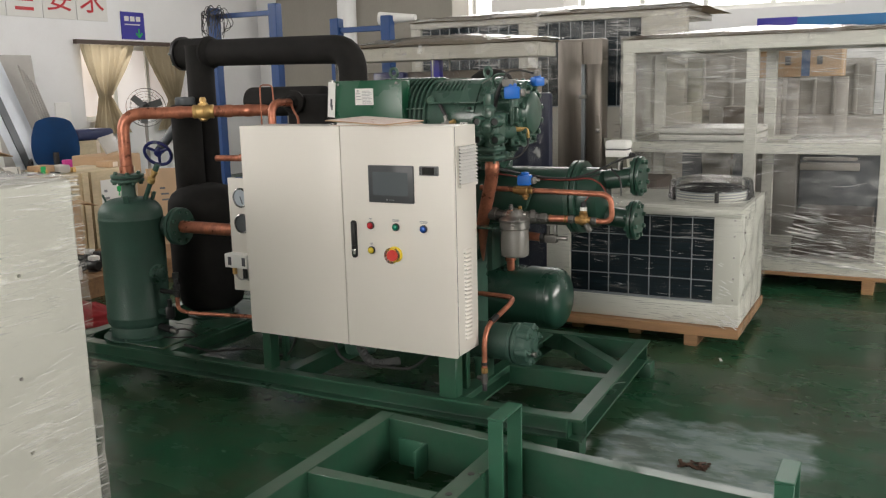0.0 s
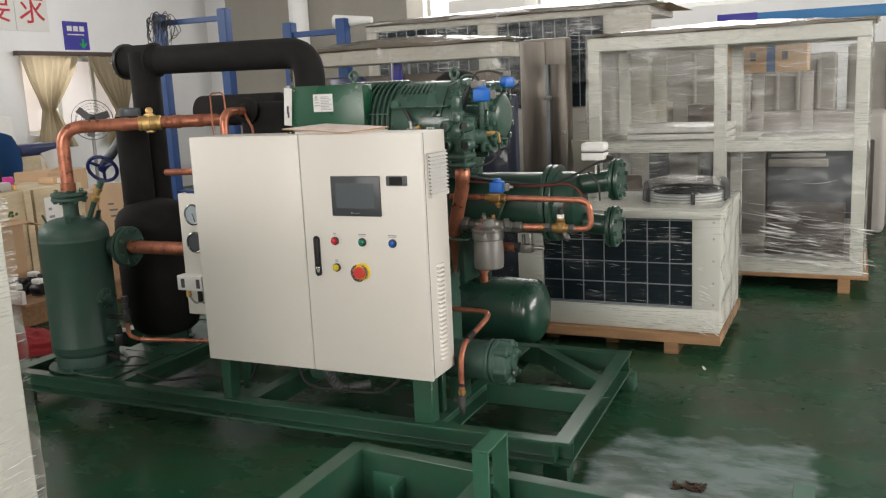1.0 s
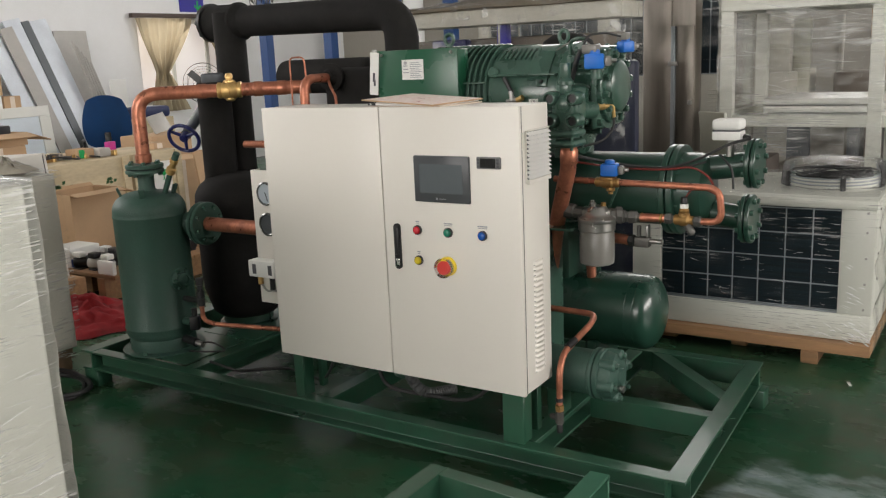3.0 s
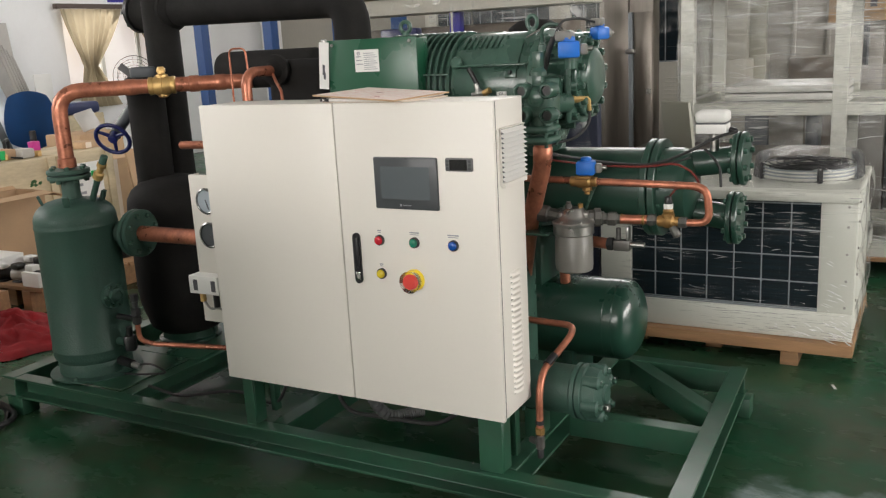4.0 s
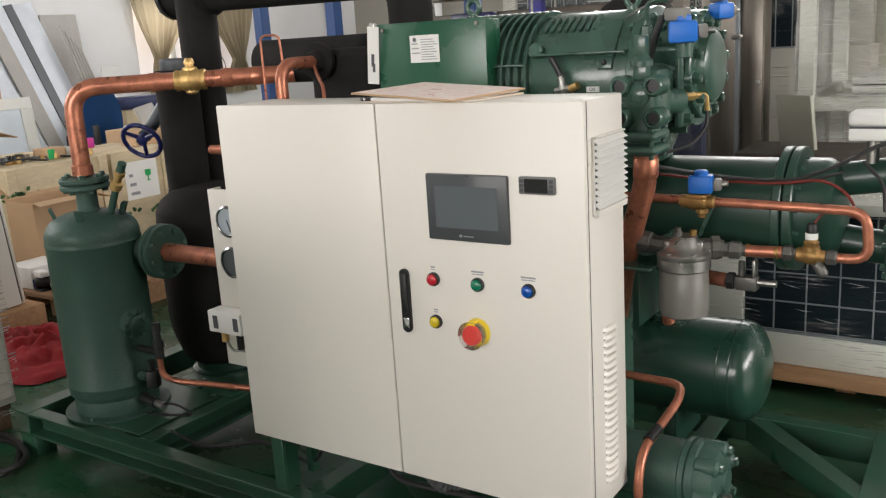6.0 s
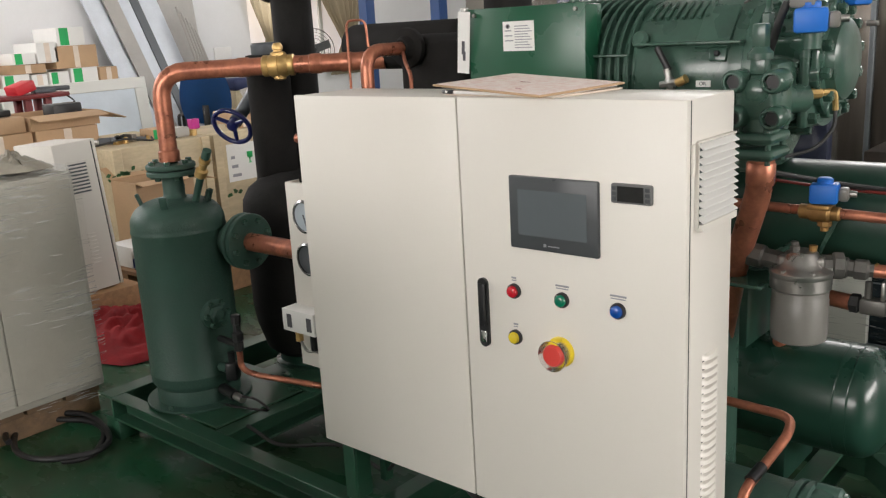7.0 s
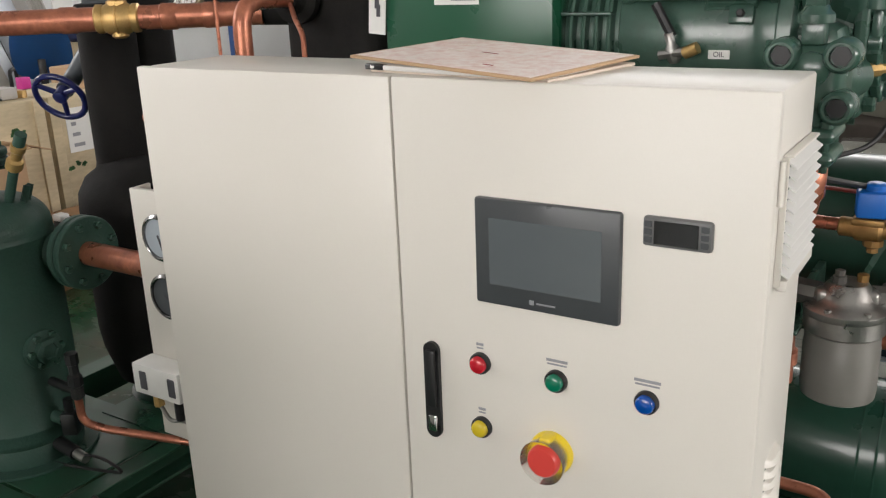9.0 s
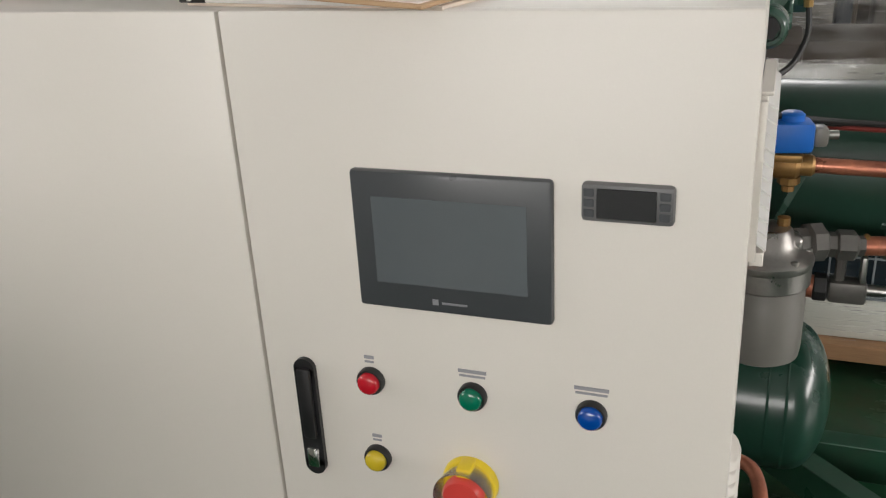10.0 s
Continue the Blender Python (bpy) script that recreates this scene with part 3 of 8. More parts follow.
# ---- the refrigeration skid ----
SZ = 0.16      # top of the skid's beams
skid = thing("steel_skid", (-2.1, 3.5, 0), "green painted steel channel skid frame on short feet", "frame")
channel(skid, (-3.49, 3.075, SZ), (-0.772, 3.066, SZ), 0.085, 0.055, (0, -1, 0))
channel(skid, (-3.49, 4.045, SZ), (-0.81, 4.045, SZ), 0.085, 0.055, (0, 1, 0))
channel(skid, (-0.832, 3.010, SZ + 0.002), (-0.869, 4.102, SZ + 0.002), 0.089, 0.060, (1, 0.034, 0))
channel(skid, (-3.415, 3.018, SZ + 0.002), (-3.415, 4.102, SZ + 0.002), 0.089, 0.075, (-1, 0, 0))
channel(skid, (-2.88, 3.075, SZ - 0.001), (-2.88, 4.04, SZ - 0.001), 0.08, 0.06, (1, 0, 0), name="crossbeam")
channel(skid, (-3.41, 3.44, SZ - 0.002), (-2.88, 3.44, SZ - 0.002), 0.08, 0.06, (0, 1, 0), name="crossbeam")
channel(skid, (-2.10, 3.075, SZ - 0.001), (-2.10, 4.04, SZ - 0.001), 0.08, 0.06, (-1, 0, 0), name="crossbeam")
channel(skid, (-1.33, 3.075, SZ - 0.001), (-1.33, 4.04, SZ - 0.001), 0.08, 0.06, (1, 0, 0), name="crossbeam")
channel(skid, (-1.27, 3.505, SZ - 0.002), (-0.850, 3.505, SZ - 0.002), 0.08, 0.055, (0, 1, 0), name="crossbeam")
channel(skid, (-1.255, 4.072, SZ - 0.003), (-0.850, 3.667, SZ - 0.003), 0.08, 0.055, (1, 1, 0), name="brace")
for fx in (-3.442, -0.828):
    for fy in (3.022, 4.02):
        part("foot", box(fx - 0.044, fx + 0.044, fy, fy + 0.075, 0.0, 0.0725, 0.004), SKIDG, skid)
part("base_plate", box(-3.28, -2.885, 3.08, 3.435, SZ, SZ + 0.006, 0.001, seg=1), SKIDG, skid)
part("base_plate", box(-3.16, -2.84, 3.44, 4.0, SZ + 0.001, SZ + 0.007, 0.001, seg=1), SKIDG, skid)
for lx, w in ((-2.235, 0.042), (-1.365, 0.075)):
    part("cabinet_leg", box(lx, lx + w, 3.032, 3.040, SZ, 0.333, 0.002, seg=1), SKIDG, skid)
    part("cabinet_leg", box(lx, lx + 0.008, 3.040, 3.09, SZ, 0.333, 0.002, seg=1), SKIDG, skid)
    part("cabinet_leg", box(lx + w - 0.008, lx + w, 3.040, 3.09, SZ, 0.333, 0.002, seg=1), SKIDG, skid)
    part("cabinet_leg", box(lx + 0.01, lx + w - 0.01, 3.15, 3.18, SZ, 0.333, 0.002, seg=1), SKIDG, skid)

# vertical oil separator
sep = thing("oil_separator", (-3.165, 3.215, SZ), "grey-green painted vertical oil separator tank on the skid", "tank")
TC = Vector((-3.165, 3.215, 0))
R = 0.152
part("shell", lathe([(R - 0.014, 0.226), (R - 0.004, 0.238), (R, 0.250), (R, 0.268), (R + 0.0025, 0.272), (R + 0.0025, 0.277), (R, 0.281), (R, 0.752),
                     (R + 0.002, 0.756), (R + 0.002, 0.761), (R, 0.765), (R, 0.775)]
                    + [(R * math.cos(math.radians(a)) ** 0.62, 0.777 + 0.082 * math.sin(math.radians(a))) for a in range(0, 84, 7)] + [(0.03, 0.861)], TC, seg=56), TANKG, sep)
part("skirt", lathe([(0.138, SZ + 0.010), (0.139, SZ + 0.014), (0.139, 0.222), (0.134, 0.230)], TC, seg=40), TANKG, sep)
part("foot_ring", lathe([(0.174, SZ + 0.0065), (0.175, SZ + 0.008), (0.175, SZ + 0.014), (0.14, SZ + 0.016)], TC, seg=48), TANKG, sep)
for i in range(4):
    a = 0.35 + i * math.pi / 2
    piece("bolt", BOLT, sep, Matrix.Translation(TC + Vector((0.160 * math.cos(a), 0.160 * math.sin(a), SZ + 0.013))))
part("neck", lathe([(0.046, 0.852), (0.036, 0.866), (0.034, 0.875), (0.034, 0.942)], TC, seg=24), TANKG, sep)
disc_flange(sep, TC + Vector((0, 0, 0.934)), (0, 0, 1), 0.079, 0.017, 6, TANKG)
for a in (0.6, 2.4, 4.0, 5.4):
    part("lifting_lug", box(-0.012, 0.012, -0.005, 0.005, 0, 0.050, 0.003, m=Matrix.Translation(TC + Vector((0.104 * math.cos(a), 0.104 * math.sin(a), 0.832))) @ pose(0, 0, 0, 20, 0, math.degrees(a) + 90)), TANKG, sep)
# side outlet with flange towards the suction vessel
part("nozzle", rod(TC + Vector((0.10, 0.07, 0.708)), TC + Vector((0.172, 0.121, 0.708)), 0.05, 20), TANKG, sep)
# sight glass boss facing the aisle
bd = Vector((0.998, -0.02, 0)).normalized()
bp = TC + bd * (R - 0.01) + Vector((0, 0, 0.485))
part("sight_boss", lathe([(0.05, 0), (0.05, 0.018), (0.044, 0.022)], bp, bd, 28), TANKG, sep)
part("sight_glass", lathe([(0.034, 0.018), (0.034, 0.038), (0.022, 0.042), (0.020, 0.036), (0, 0.036)], bp, bd, 6), TANKG, sep)
ring_bolts(sep, bp + bd * 0.02, bd, 0.040, 6, BOLT)
dp = TC + bd * (R - 0.01) + Vector((0.0, 0.0, 0.30))
part("drain_stub", rod(dp, dp + bd * 0.05, 0.016, 14), TANKG, sep)
part("drain_valve", box(-0.02, 0.02, -0.02, 0.02, -0.03, 0.03, 0.006, m=Matrix.Translation(dp + bd * 0.075) @ pose(0, 0, 0, 0, 0, 30)), BLACK, sep)
part("drain_cap", rod(dp + bd * 0.075 + Vector((0, 0, 0.03)), dp + bd * 0.075 + Vector((0, 0, 0.065)), 0.012, 10), BLACK, sep)
part("heater_stub", rod(dp + Vector((0, 0, -0.08)), dp + bd * 0.07 + Vector((0, 0, -0.09)), 0.018, 14), BLACK, sep)
part("heater_gland", rod(dp + bd * 0.07 + Vector((0, 0, -0.09)), dp + bd * 0.11 + Vector((0, 0, -0.095)), 0.013, 10), STEEL, sep)
lead = [dp + bd * 0.09 + Vector((0, 0, -0.09)), dp + bd * 0.14 + Vector((0.03, 0, -0.07)), dp + bd * 0.15 + Vector((0.09, 0.02, -0.11)), dp + bd * 0.06 + Vector((0.02, 0, -0.13)), dp + bd * 0.02 + Vector((-0.02, -0.02, -0.128))]
part("heater_lead", pipe(lead, 0.004, 0.04, 8), RUBBER, sep)
# angled brass service valve on the shoulder
v0 = TC + Vector((0.080, 0.02, 0.838))
v1 = v0 + Vector((0.060, 0.0, 0.110))
part("service_stub", rod(v0, v1, 0.012, 12), TANKG, sep)
part("service_valve", lathe([(0.012, 0), (0.020, 0.008), (0.020, 0.03), (0.013, 0.036), (0.013, 0.055), (0.018, 0.06), (0.018, 0.075), (0, 0.078)], v1 - Vector((0.012, 0, 0.018)), (0.055, 0, 0.085), 10), BRASS, sep)
part("valve_cap", rod(v1 + Vector((0.028, 0, 0.045)), v1 + Vector((0.045, 0, 0.072)), 0.014, 10), TANKG, sep)

# copper discharge line from the separator's head to the compressor side
line = thing("discharge_line", (-3.128, 3.195, 0.98), "thick copper discharge line with a brass check valve", "pipe")
P1 = TC + Vector((0, 0, 0.976))
cw = Vector((0.80, 0.60, 0)).normalized()
cv = Vector((-2.885, 3.475, 1.262))
part("tube", pipe([P1, TC + Vector((0, 0, 1.262)), cv - cw * 0.10, cv + cw * 0.34], 0.0285, 0.09, 22), COPPER, line)
for q, w, r in ((cv - cw * 0.135, cw, 0.031), (cv + cw * 0.10, cw, 0.0315), (cv + cw * 0.20, cw, 0.0305), (P1, (0, 0, 1), 0.034)):
    w = Vector(w).normalized()
    part("socket", lathe([(0.0285, 0), (r, 0.003), (r, 0.035), (0.0285, 0.04)], Vector(q), w, 22), COPPER, line)
chk = part("check_valve", lathe([(0.029, -0.052), (0.034, -0.048), (0.034, -0.036), (0.031, -0.032), (0.037, -0.022), (0.037, 0.022), (0.031, 0.032), (0.034, 0.036), (0.034, 0.048), (0.029, 0.052)], cv, cw, 28), BRASS, line, "cast brass check valve")
part("body_rib", lathe([(0.036, -0.004), (0.040, -0.002), (0.040, 0.002), (0.036, 0.004)], cv, cw, 28), BRASS, chk)
part("bonnet", lathe([(0.024, 0.030), (0.024, 0.040), (0.014, 0.044), (0.014, 0.049), (0.017, 0.051), (0.017, 0.060), (0.011, 0.070), (0, 0.071)], cv, (0, 0, 1), 8), BRASS, chk)
part("seat_boss", lathe([(0.020, 0.03), (0.020, 0.041), (0.014, 0.046), (0, 0.047)], cv, (0, 0, -1), 16), BRASS, chk)

# second copper branch behind the cabinet's top edge, into a black collar
br = thing("branch_line", (-2.36, 3.43, 1.2), "short bent copper branch line with a thin pilot tube", "pipe")
part("tube", pipe([(-2.372, 3.36, 1.10), (-2.372, 3.36, 1.300), (-2.385, 3.53, 1.300)], 0.0185, 0.06, 18), COPPER, br)
part("thin_tube", pipe([(-2.408, 3.33, 1.20), (-2.408, 3.33, 1.383), (-2.350, 3.345, 1.383), (-2.350, 3.35, 1.312)], 0.0034, 0.02, 8), COPPER, br)
part("thin_tube", pipe([(-2.365, 3.50, 1.288), (-2.33, 3.47, 1.262), (-2.285, 3.44, 1.232), (-2.285, 3.44, 1.18)], 0.0055, 0.02, 8), COPPER, br)

# horizontal black insulated vessel behind the branch
hv = thing("insulated_drum", (-2.2, 3.75, 1.0), "black foam-insulated horizontal drum", "tank")
part("shell", lathe(dome(0.072, 0.50, 0.4), (-2.80, 3.72, 1.302), (1, 0, 0), 32), FOAM, hv)
part("collar", lathe([(0.040, -0.02), (0.040, 0.0), (0.055, 0.004), (0.057, 0.012), (0.055, 0.022), (0.035, 0.027), (0.025, 0.045)], (-2.385, 3.555, 1.300), (0.1, -1, 0), 32), FOAM, hv)
part("hanger", box(-2.45, -2.20, 3.565, 3.70, 0.98, 1.335, 0.03, seg=4), FOAM, hv)
part("support", box(-2.36, -2.24, 3.57, 3.69, SZ, 0.98, 0.004), SKIDG, hv)

# suction accumulator: big black vessel with two risers, and the overhead line to the compressor
acc = thing("suction_accumulator", (-3.06, 3.66, SZ), "black foam-insulated suction accumulator with two risers", "tank")
VC = Vector((-3.095, 3.67, 0))
part("vessel", lathe([(0.13, 0.215), (0.160, 0.24), (0.190, 0.34), (0.197, 0.40), (0.198, 0.74), (0.194, 0.79), (0.172, 0.83), (0.13, 0.86), (0.06, 0.88)], VC, seg=48), FOAM, acc)
part("foot_skirt", lathe([(0.135, SZ + 0.007), (0.135, 0.176), (0.118, 0.18), (0.115, 0.22)], VC, seg=36), DRUMG, acc)
AC = Vector((-3.178, 3.66, 0))
part("riser", lathe([(0.084, 0.83), (0.077, 0.86), (0.077, 1.27), (0.073, 1.29), (0.062, 1.292)], AC, seg=36), FOAM, acc)
part("riser_cap", lathe([(0.050, 1.29), (0.052, 1.294), (0.052, 1.325), (0.046, 1.332), (0, 1.334)], AC, seg=24), DGREY, acc)
BC = Vector((-3.185, 3.80, 0))
part("riser", lathe([(0.078, 0.80), (0.073, 0.9), (0.073, 1.60)], BC, seg=36), FOAM, acc)
head = part("overhead_line", pipe([(-3.31, 3.83, 1.562), (-2.4, 3.775, 1.548), (-2.185, 3.76, 1.543), (-2.185, 3.76, 1.27)], 0.0690, 0.15, 30), FOAM, acc)
part("tee_sleeve", lathe([(0.070, 0), (0.080, 0.003), (0.080, 0.175), (0.087, 0.177), (0.087, 0.191), (0.080, 0.194), (0.070, 0.225)], (-3.315, 3.83, 1.562), (1, -0.06, -0.015), 36), FOAM, acc)
part("blind_flange", lathe([(0.09, 0), (0.09, 0.02), (0.06, 0.022), (0.06, 0.012), (0, 0.012)], (-3.315, 3.83, 1.562), (-1, 0.07, 0), 30), BLACK, acc)
ring_bolts(acc, Vector((-3.337, 3.832, 1.562)), (-1, 0.07, 0), 0.076, 8, NUT)
hand = thing("stop_valve", (-3.33, 3.60, 0.9), "stop valve with a navy blue spoked handwheel", "valve")
hw = Vector((-3.345, 3.62, 1.055))
hn = Vector((0.30, -0.80, -0.50)).normalized()
part("stem_tube", pipe([hw, hw - hn * 0.05, hw + Vector((0.055, 0.06, 0.11)), hw + Vector((0.10, 0.12, 0.20))], 0.025, 0.05, 18), DGREY, hand)
wheel = part("handwheel", bmesh.new(), NAVY, hand)
wb = bmesh.new()
wm = axis_pose(hw + hn * 0.03, hn)
ringpts = [wm @ Vector((0.072 * math.cos(2 * math.pi * i / 36), 0.072 * math.sin(2 * math.pi * i / 36), 0)) for i in range(37)]
pipe(ringpts, 0.009, 0, 10, wb)
for i in range(3):
    a = 2 * math.pi * i / 3 + 0.4
    rod(wm @ Vector((0, 0, -0.012)), wm @ Vector((0.072 * math.cos(a), 0.072 * math.sin(a), 0)), 0.009, 10, wb, 0.007)
lathe([(0.02, -0.03), (0.02, 0.006), (0.012, 0.01), (0, 0.01)], hw + hn * 0.03, hn, 16, wb)
bmesh.ops.translate(wb, verts=wb.verts, vec=-ORIGIN[hand.name])
wheel.data = finish(wb, "handwheel")
wheel.data.materials.append(NAVY)

# side suction line from the separator flange towards the cabinet
sl = thing("side_line", (-2.86, 3.32, 0.7), "copper pipe with a green bolted flange", "pipe")
disc_flange(sl, (-2.992, 3.338, 0.706), (1, 0.05, 0), 0.093, 0.019, 8, TANKG)
part("tube", pipe([(-2.952, 3.338, 0.706), (-2.45, 3.338, 0.706), (-2.15, 3.338, 0.706)], 0.030, 0.06, 20), COPPER, sl)
part("pressure_tap", lathe([(0.008, 0), (0.012, 0.01), (0.012, 0.03), (0.007, 0.035), (0.007, 0.06), (0, 0.062)], (-2.56, 3.338, 0.734), (0, 0, 1), 8), BRASS, sl)
ul = thing("upper_stub_line", (-2.6, 3.4, 1.03), "short copper stub with a small brass valve", "pipe")
part("tube", pipe([(-2.62, 3.42, 1.045), (-2.2, 3.30, 1.045)], 0.018, 0, 14), COPPER, ul)
part("small_valve", lathe([(0.02, -0.03), (0.02, 0.02), (0.012, 0.026), (0.012, 0.06), (0.016, 0.064), (0.016, 0.075), (0, 0.08)], (-2.45, 3.37, 1.055), (0, 0, 1), 8), BRASS, ul)
ol = thing("oil_return_line", (-2.7, 3.2, 0.2), "thin copper oil return line near the skid", "pipe")
part("tube", pipe([(-2.885, 3.20, 0.40), (-2.885, 3.20, 0.322), (-2.84, 3.222, 0.304), (-2.20, 3.40, 0.288), (-2.12, 3.42, 0.32)], 0.010, 0.03, 12), COPPER, ol)
part("elbow_nut", lathe([(0.012, 0), (0.016, 0.004), (0.016, 0.03), (0.012, 0.034)], (-2.885, 3.20, 0.385), (0, 0, 1), 8), RUBBER, ol)
part("isolation_valve", lathe([(0.012, 0), (0.018, 0.006), (0.018, 0.03), (0.012, 0.036), (0.012, 0.06), (0.016, 0.062), (0.016, 0.09), (0, 0.092)], (-2.885, 3.20, 0.415), (0, 0, 1), 8), BLACK, ol)
part("valve_link", rod((-2.99, 3.205, 0.405), (-2.885, 3.20, 0.405), 0.012, 10), BLACK, ol)

st_ = thing("copper_stub", (-2.42, 3.565, 1.05), "short bent copper stub below the black drum", "pipe")
part("tube", pipe([(-2.795, 3.446, 1.037), (-2.40, 3.446, 1.044), (-2.40, 3.58, 1.05)], 0.0150, 0.04, 16), COPPER, st_)

# ---- control cabinet ----
CX0, CX1, CY, CZ0, CZ1, CD = -2.265, -1.267, 3.005, 0.332, 1.217, 0.195
cab = thing("control_cabinet", (-1.765, 3.11, CZ0), "cream powder-coated two-door electrical control cabinet", "cabinet")
part("body", box(CX0 + 0.004, CX1 - 0.002, CY + 0.0225, CY + CD, CZ0 + 0.002, CZ1 - 0.001, 0.004), CREAM, cab)
seam = -1.765
part("door", box(CX0, seam - 0.0013, CY, CY + 0.0155, CZ0, CZ1, 0.0035), CREAM, cab)
dr = part("door", box(seam + 0.0013, CX1, CY, CY + 0.0155, CZ0, CZ1, 0.0035), CREAM, cab)
part("gasket", box(CX0 + 0.006, CX1 - 0.0035, CY + 0.0145, CY + 0.0235, CZ0 + 0.006, CZ1 - 0.004), RUBBER, cab)
for bx in (-2.10, -1.42):
    part("hinge_pin", rod((CX0 - 0.003 if bx < -2 else CX1 + 0.002, CY + 0.019, 1.09), (CX0 - 0.003 if bx < -2 else CX1 + 0.002, CY + 0.019, 1.14), 0.004, 10), CREAM, cab)
# touch panel
hmi = part("touch_panel", box(-1.6360, -1.4355, CY - 0.008, CY + 0.004, 0.9245, 1.0690, 0.004), BEZEL, dr, "dark grey touch panel with a grey blank screen")
part("screen", box(-1.614, -1.459, CY - 0.0086, CY - 0.006, 0.9535, 1.0435), SCREEN, hmi)
part("maker_mark", box(-1.546, -1.520, CY - 0.0088, CY - 0.007, 0.9355, 0.9375), GREYINK, hmi)
part("maker_mark", box(-1.556, -1.550, CY - 0.0088, CY - 0.007, 0.934, 0.940), GREYINK, hmi)
# small controller
ctl = part("temperature_controller", box(-1.4095, -1.3285, CY - 0.008, CY + 0.004, 1.0335, 1.0695, 0.004), CTLG, dr, "small grey temperature controller")
part("display", box(-1.3955, -1.3435, CY - 0.009, CY - 0.006, 1.0375, 1.0655, 0.0006, seg=1), LCD, ctl)
for cx in (-1.4075, -1.3415):
    for k in range(3):
        part("key", box(cx, cx + 0.010, CY - 0.0088, CY - 0.006, 1.038 + k * 0.0095, 1.046 + k * 0.0095, 0.001, seg=1), BEZEL, ctl)


def lamp_button(x, z, lens, label):
    b = part("indicator_button", lathe([(0.0155, 0), (0.0155, 0.006), (0.0145, 0.008), (0.0125, 0.008), (0.0125, 0.004), (0, 0.004)], (x, CY, z), (0, -1, 0), 28), BLACK, dr, label)
    part("lens", lathe([(0.0122, 0.002), (0.0122, 0.010), (0.0115, 0.013), (0.009, 0.015), (0, 0.0157)], (x, CY, z), (0, -1, 0), 28), lens, b)
    return b


def caption(x, z, w, rows):
    for i in range(rows):
        part("caption_bar", box(x - w / 2 * (1 if i == 0 else 0.92), x + w / 2 * (1 if i == 0 else 0.92), CY - 0.0012, CY + 0.001, z - i * 0.0062 - (0.0035 if i == 0 else 0.002), z - i * 0.0062), GREYINK, dr)


lamp_button(-1.635, 0.832, RED, "red indicator button")
lamp_button(-1.521, 0.831, GREENL, "green indicator button")
lamp_button(-1.3985, 0.830, BLUEL, "blue indicator button")
lamp_button(-1.635, 0.734, YELL, "yellow indicator button")
caption(-1.636, 0.8610, 0.011, 2)
caption(-1.521, 0.8605, 0.030, 2)
caption(-1.399, 0.8595, 0.034, 2)
caption(-1.635, 0.7630, 0.011, 2)
es = part("emergency_stop", lathe([(0.031, 0), (0.031, 0.004), (0.029, 0.008), (0.022, 0.010), (0, 0.010)], (-1.5275, CY, 0.7235), (0, -1, 0), 32), YELP, dr, "yellow-collared red emergency stop button")
part("mushroom", lathe([(0.012, 0.008), (0.012, 0.016), (0.021, 0.018), (0.0225, 0.022), (0.0225, 0.030), (0.020, 0.034), (0, 0.0345)], (-1.5275, CY, 0.7235), (0, -1, 0), 32), ESTOP, es)
part("guard_tab", box(-1.5355, -1.5195, CY - 0.026, CY - 0.002, 0.7395, 0.7555, 0.003), YELP, es)
part("guard_collar", lathe([(0.027, 0.006), (0.0315, 0.034), (0.0305, 0.034), (0.026, 0.008)], (-1.5275, CY, 0.7235), (0, -1, 0), 32), CLEARP, es, "clear plastic guard ring")
# swing handle
hm = bmesh.new()
box(-1.7265, -1.7015, CY - 0.006, CY + 0.003, 0.711, 0.836, bm=hm)
lathe([(0.0125, -0.003), (0.0125, 0.006)], (-1.714, CY, 0.836), (0, -1, 0), 24, hm)
lathe([(0.0125, -0.003), (0.0125, 0.006)], (-1.714, CY, 0.711), (0, -1, 0), 24, hm)
hd = part("swing_handle", hm, BLACK, dr, "black recessed swing handle")
part("lever", box(-1.7225, -1.7055, CY - 0.012, CY - 0.004, 0.748, 0.838, 0.004), BLACK, hd)
part("lock_face", box(-1.7215, -1.7065, CY - 0.010, CY - 0.004, 0.709, 0.735, 0.003), CHROME, hd)
# side vent hood and pressed slots on the right side
# dark grey backing puts the shade between the slats into colour
sv = part("vent_hood", box(CX1 - 0.003, CX1 + 0.002, CY + 0.042, CY + CD - 0.018, 0.990, 1.141, 0.001), DGREY, cab, "white louvred side vent")
for i in range(11):
    z = 1.000 + i * 0.0127
    wedge = bmesh.new()
    prof_ = [(0.0020, 0.0110), (0.0140, 0.0030), (0.0145, 0.0018), (0.0138, 0.0010), (0.0020, 0.0090)]
    ends_ = [[wedge.verts.new((CX1 + px_, yy, z + pz_)) for px_, pz_ in prof_] for yy in (CY + 0.036, CY + CD - 0.014)]
    for k in range(5):
        wedge.faces.new((ends_[0][k], ends_[0][(k + 1) % 5], ends_[1][(k + 1) % 5], ends_[1][k]))
    wedge.faces.new(ends_[0])
    wedge.faces.new(ends_[1])
    part("slat", wedge, VENTW, sv, smooth=15)
part("vent_lip", box(CX1 + 0.001, CX1 + 0.013, CY + 0.036, CY + CD - 0.014, 0.986, 0.999, 0.001, seg=1), CREAM, sv)
for vy in (CY + 0.034, CY + CD - 0.0145):
    part("vent_side", box(CX1 - 0.002, CX1 + 0.006, vy, vy + 0.0025, 0.990, 1.141, 0.001, seg=1), CREAM, sv)
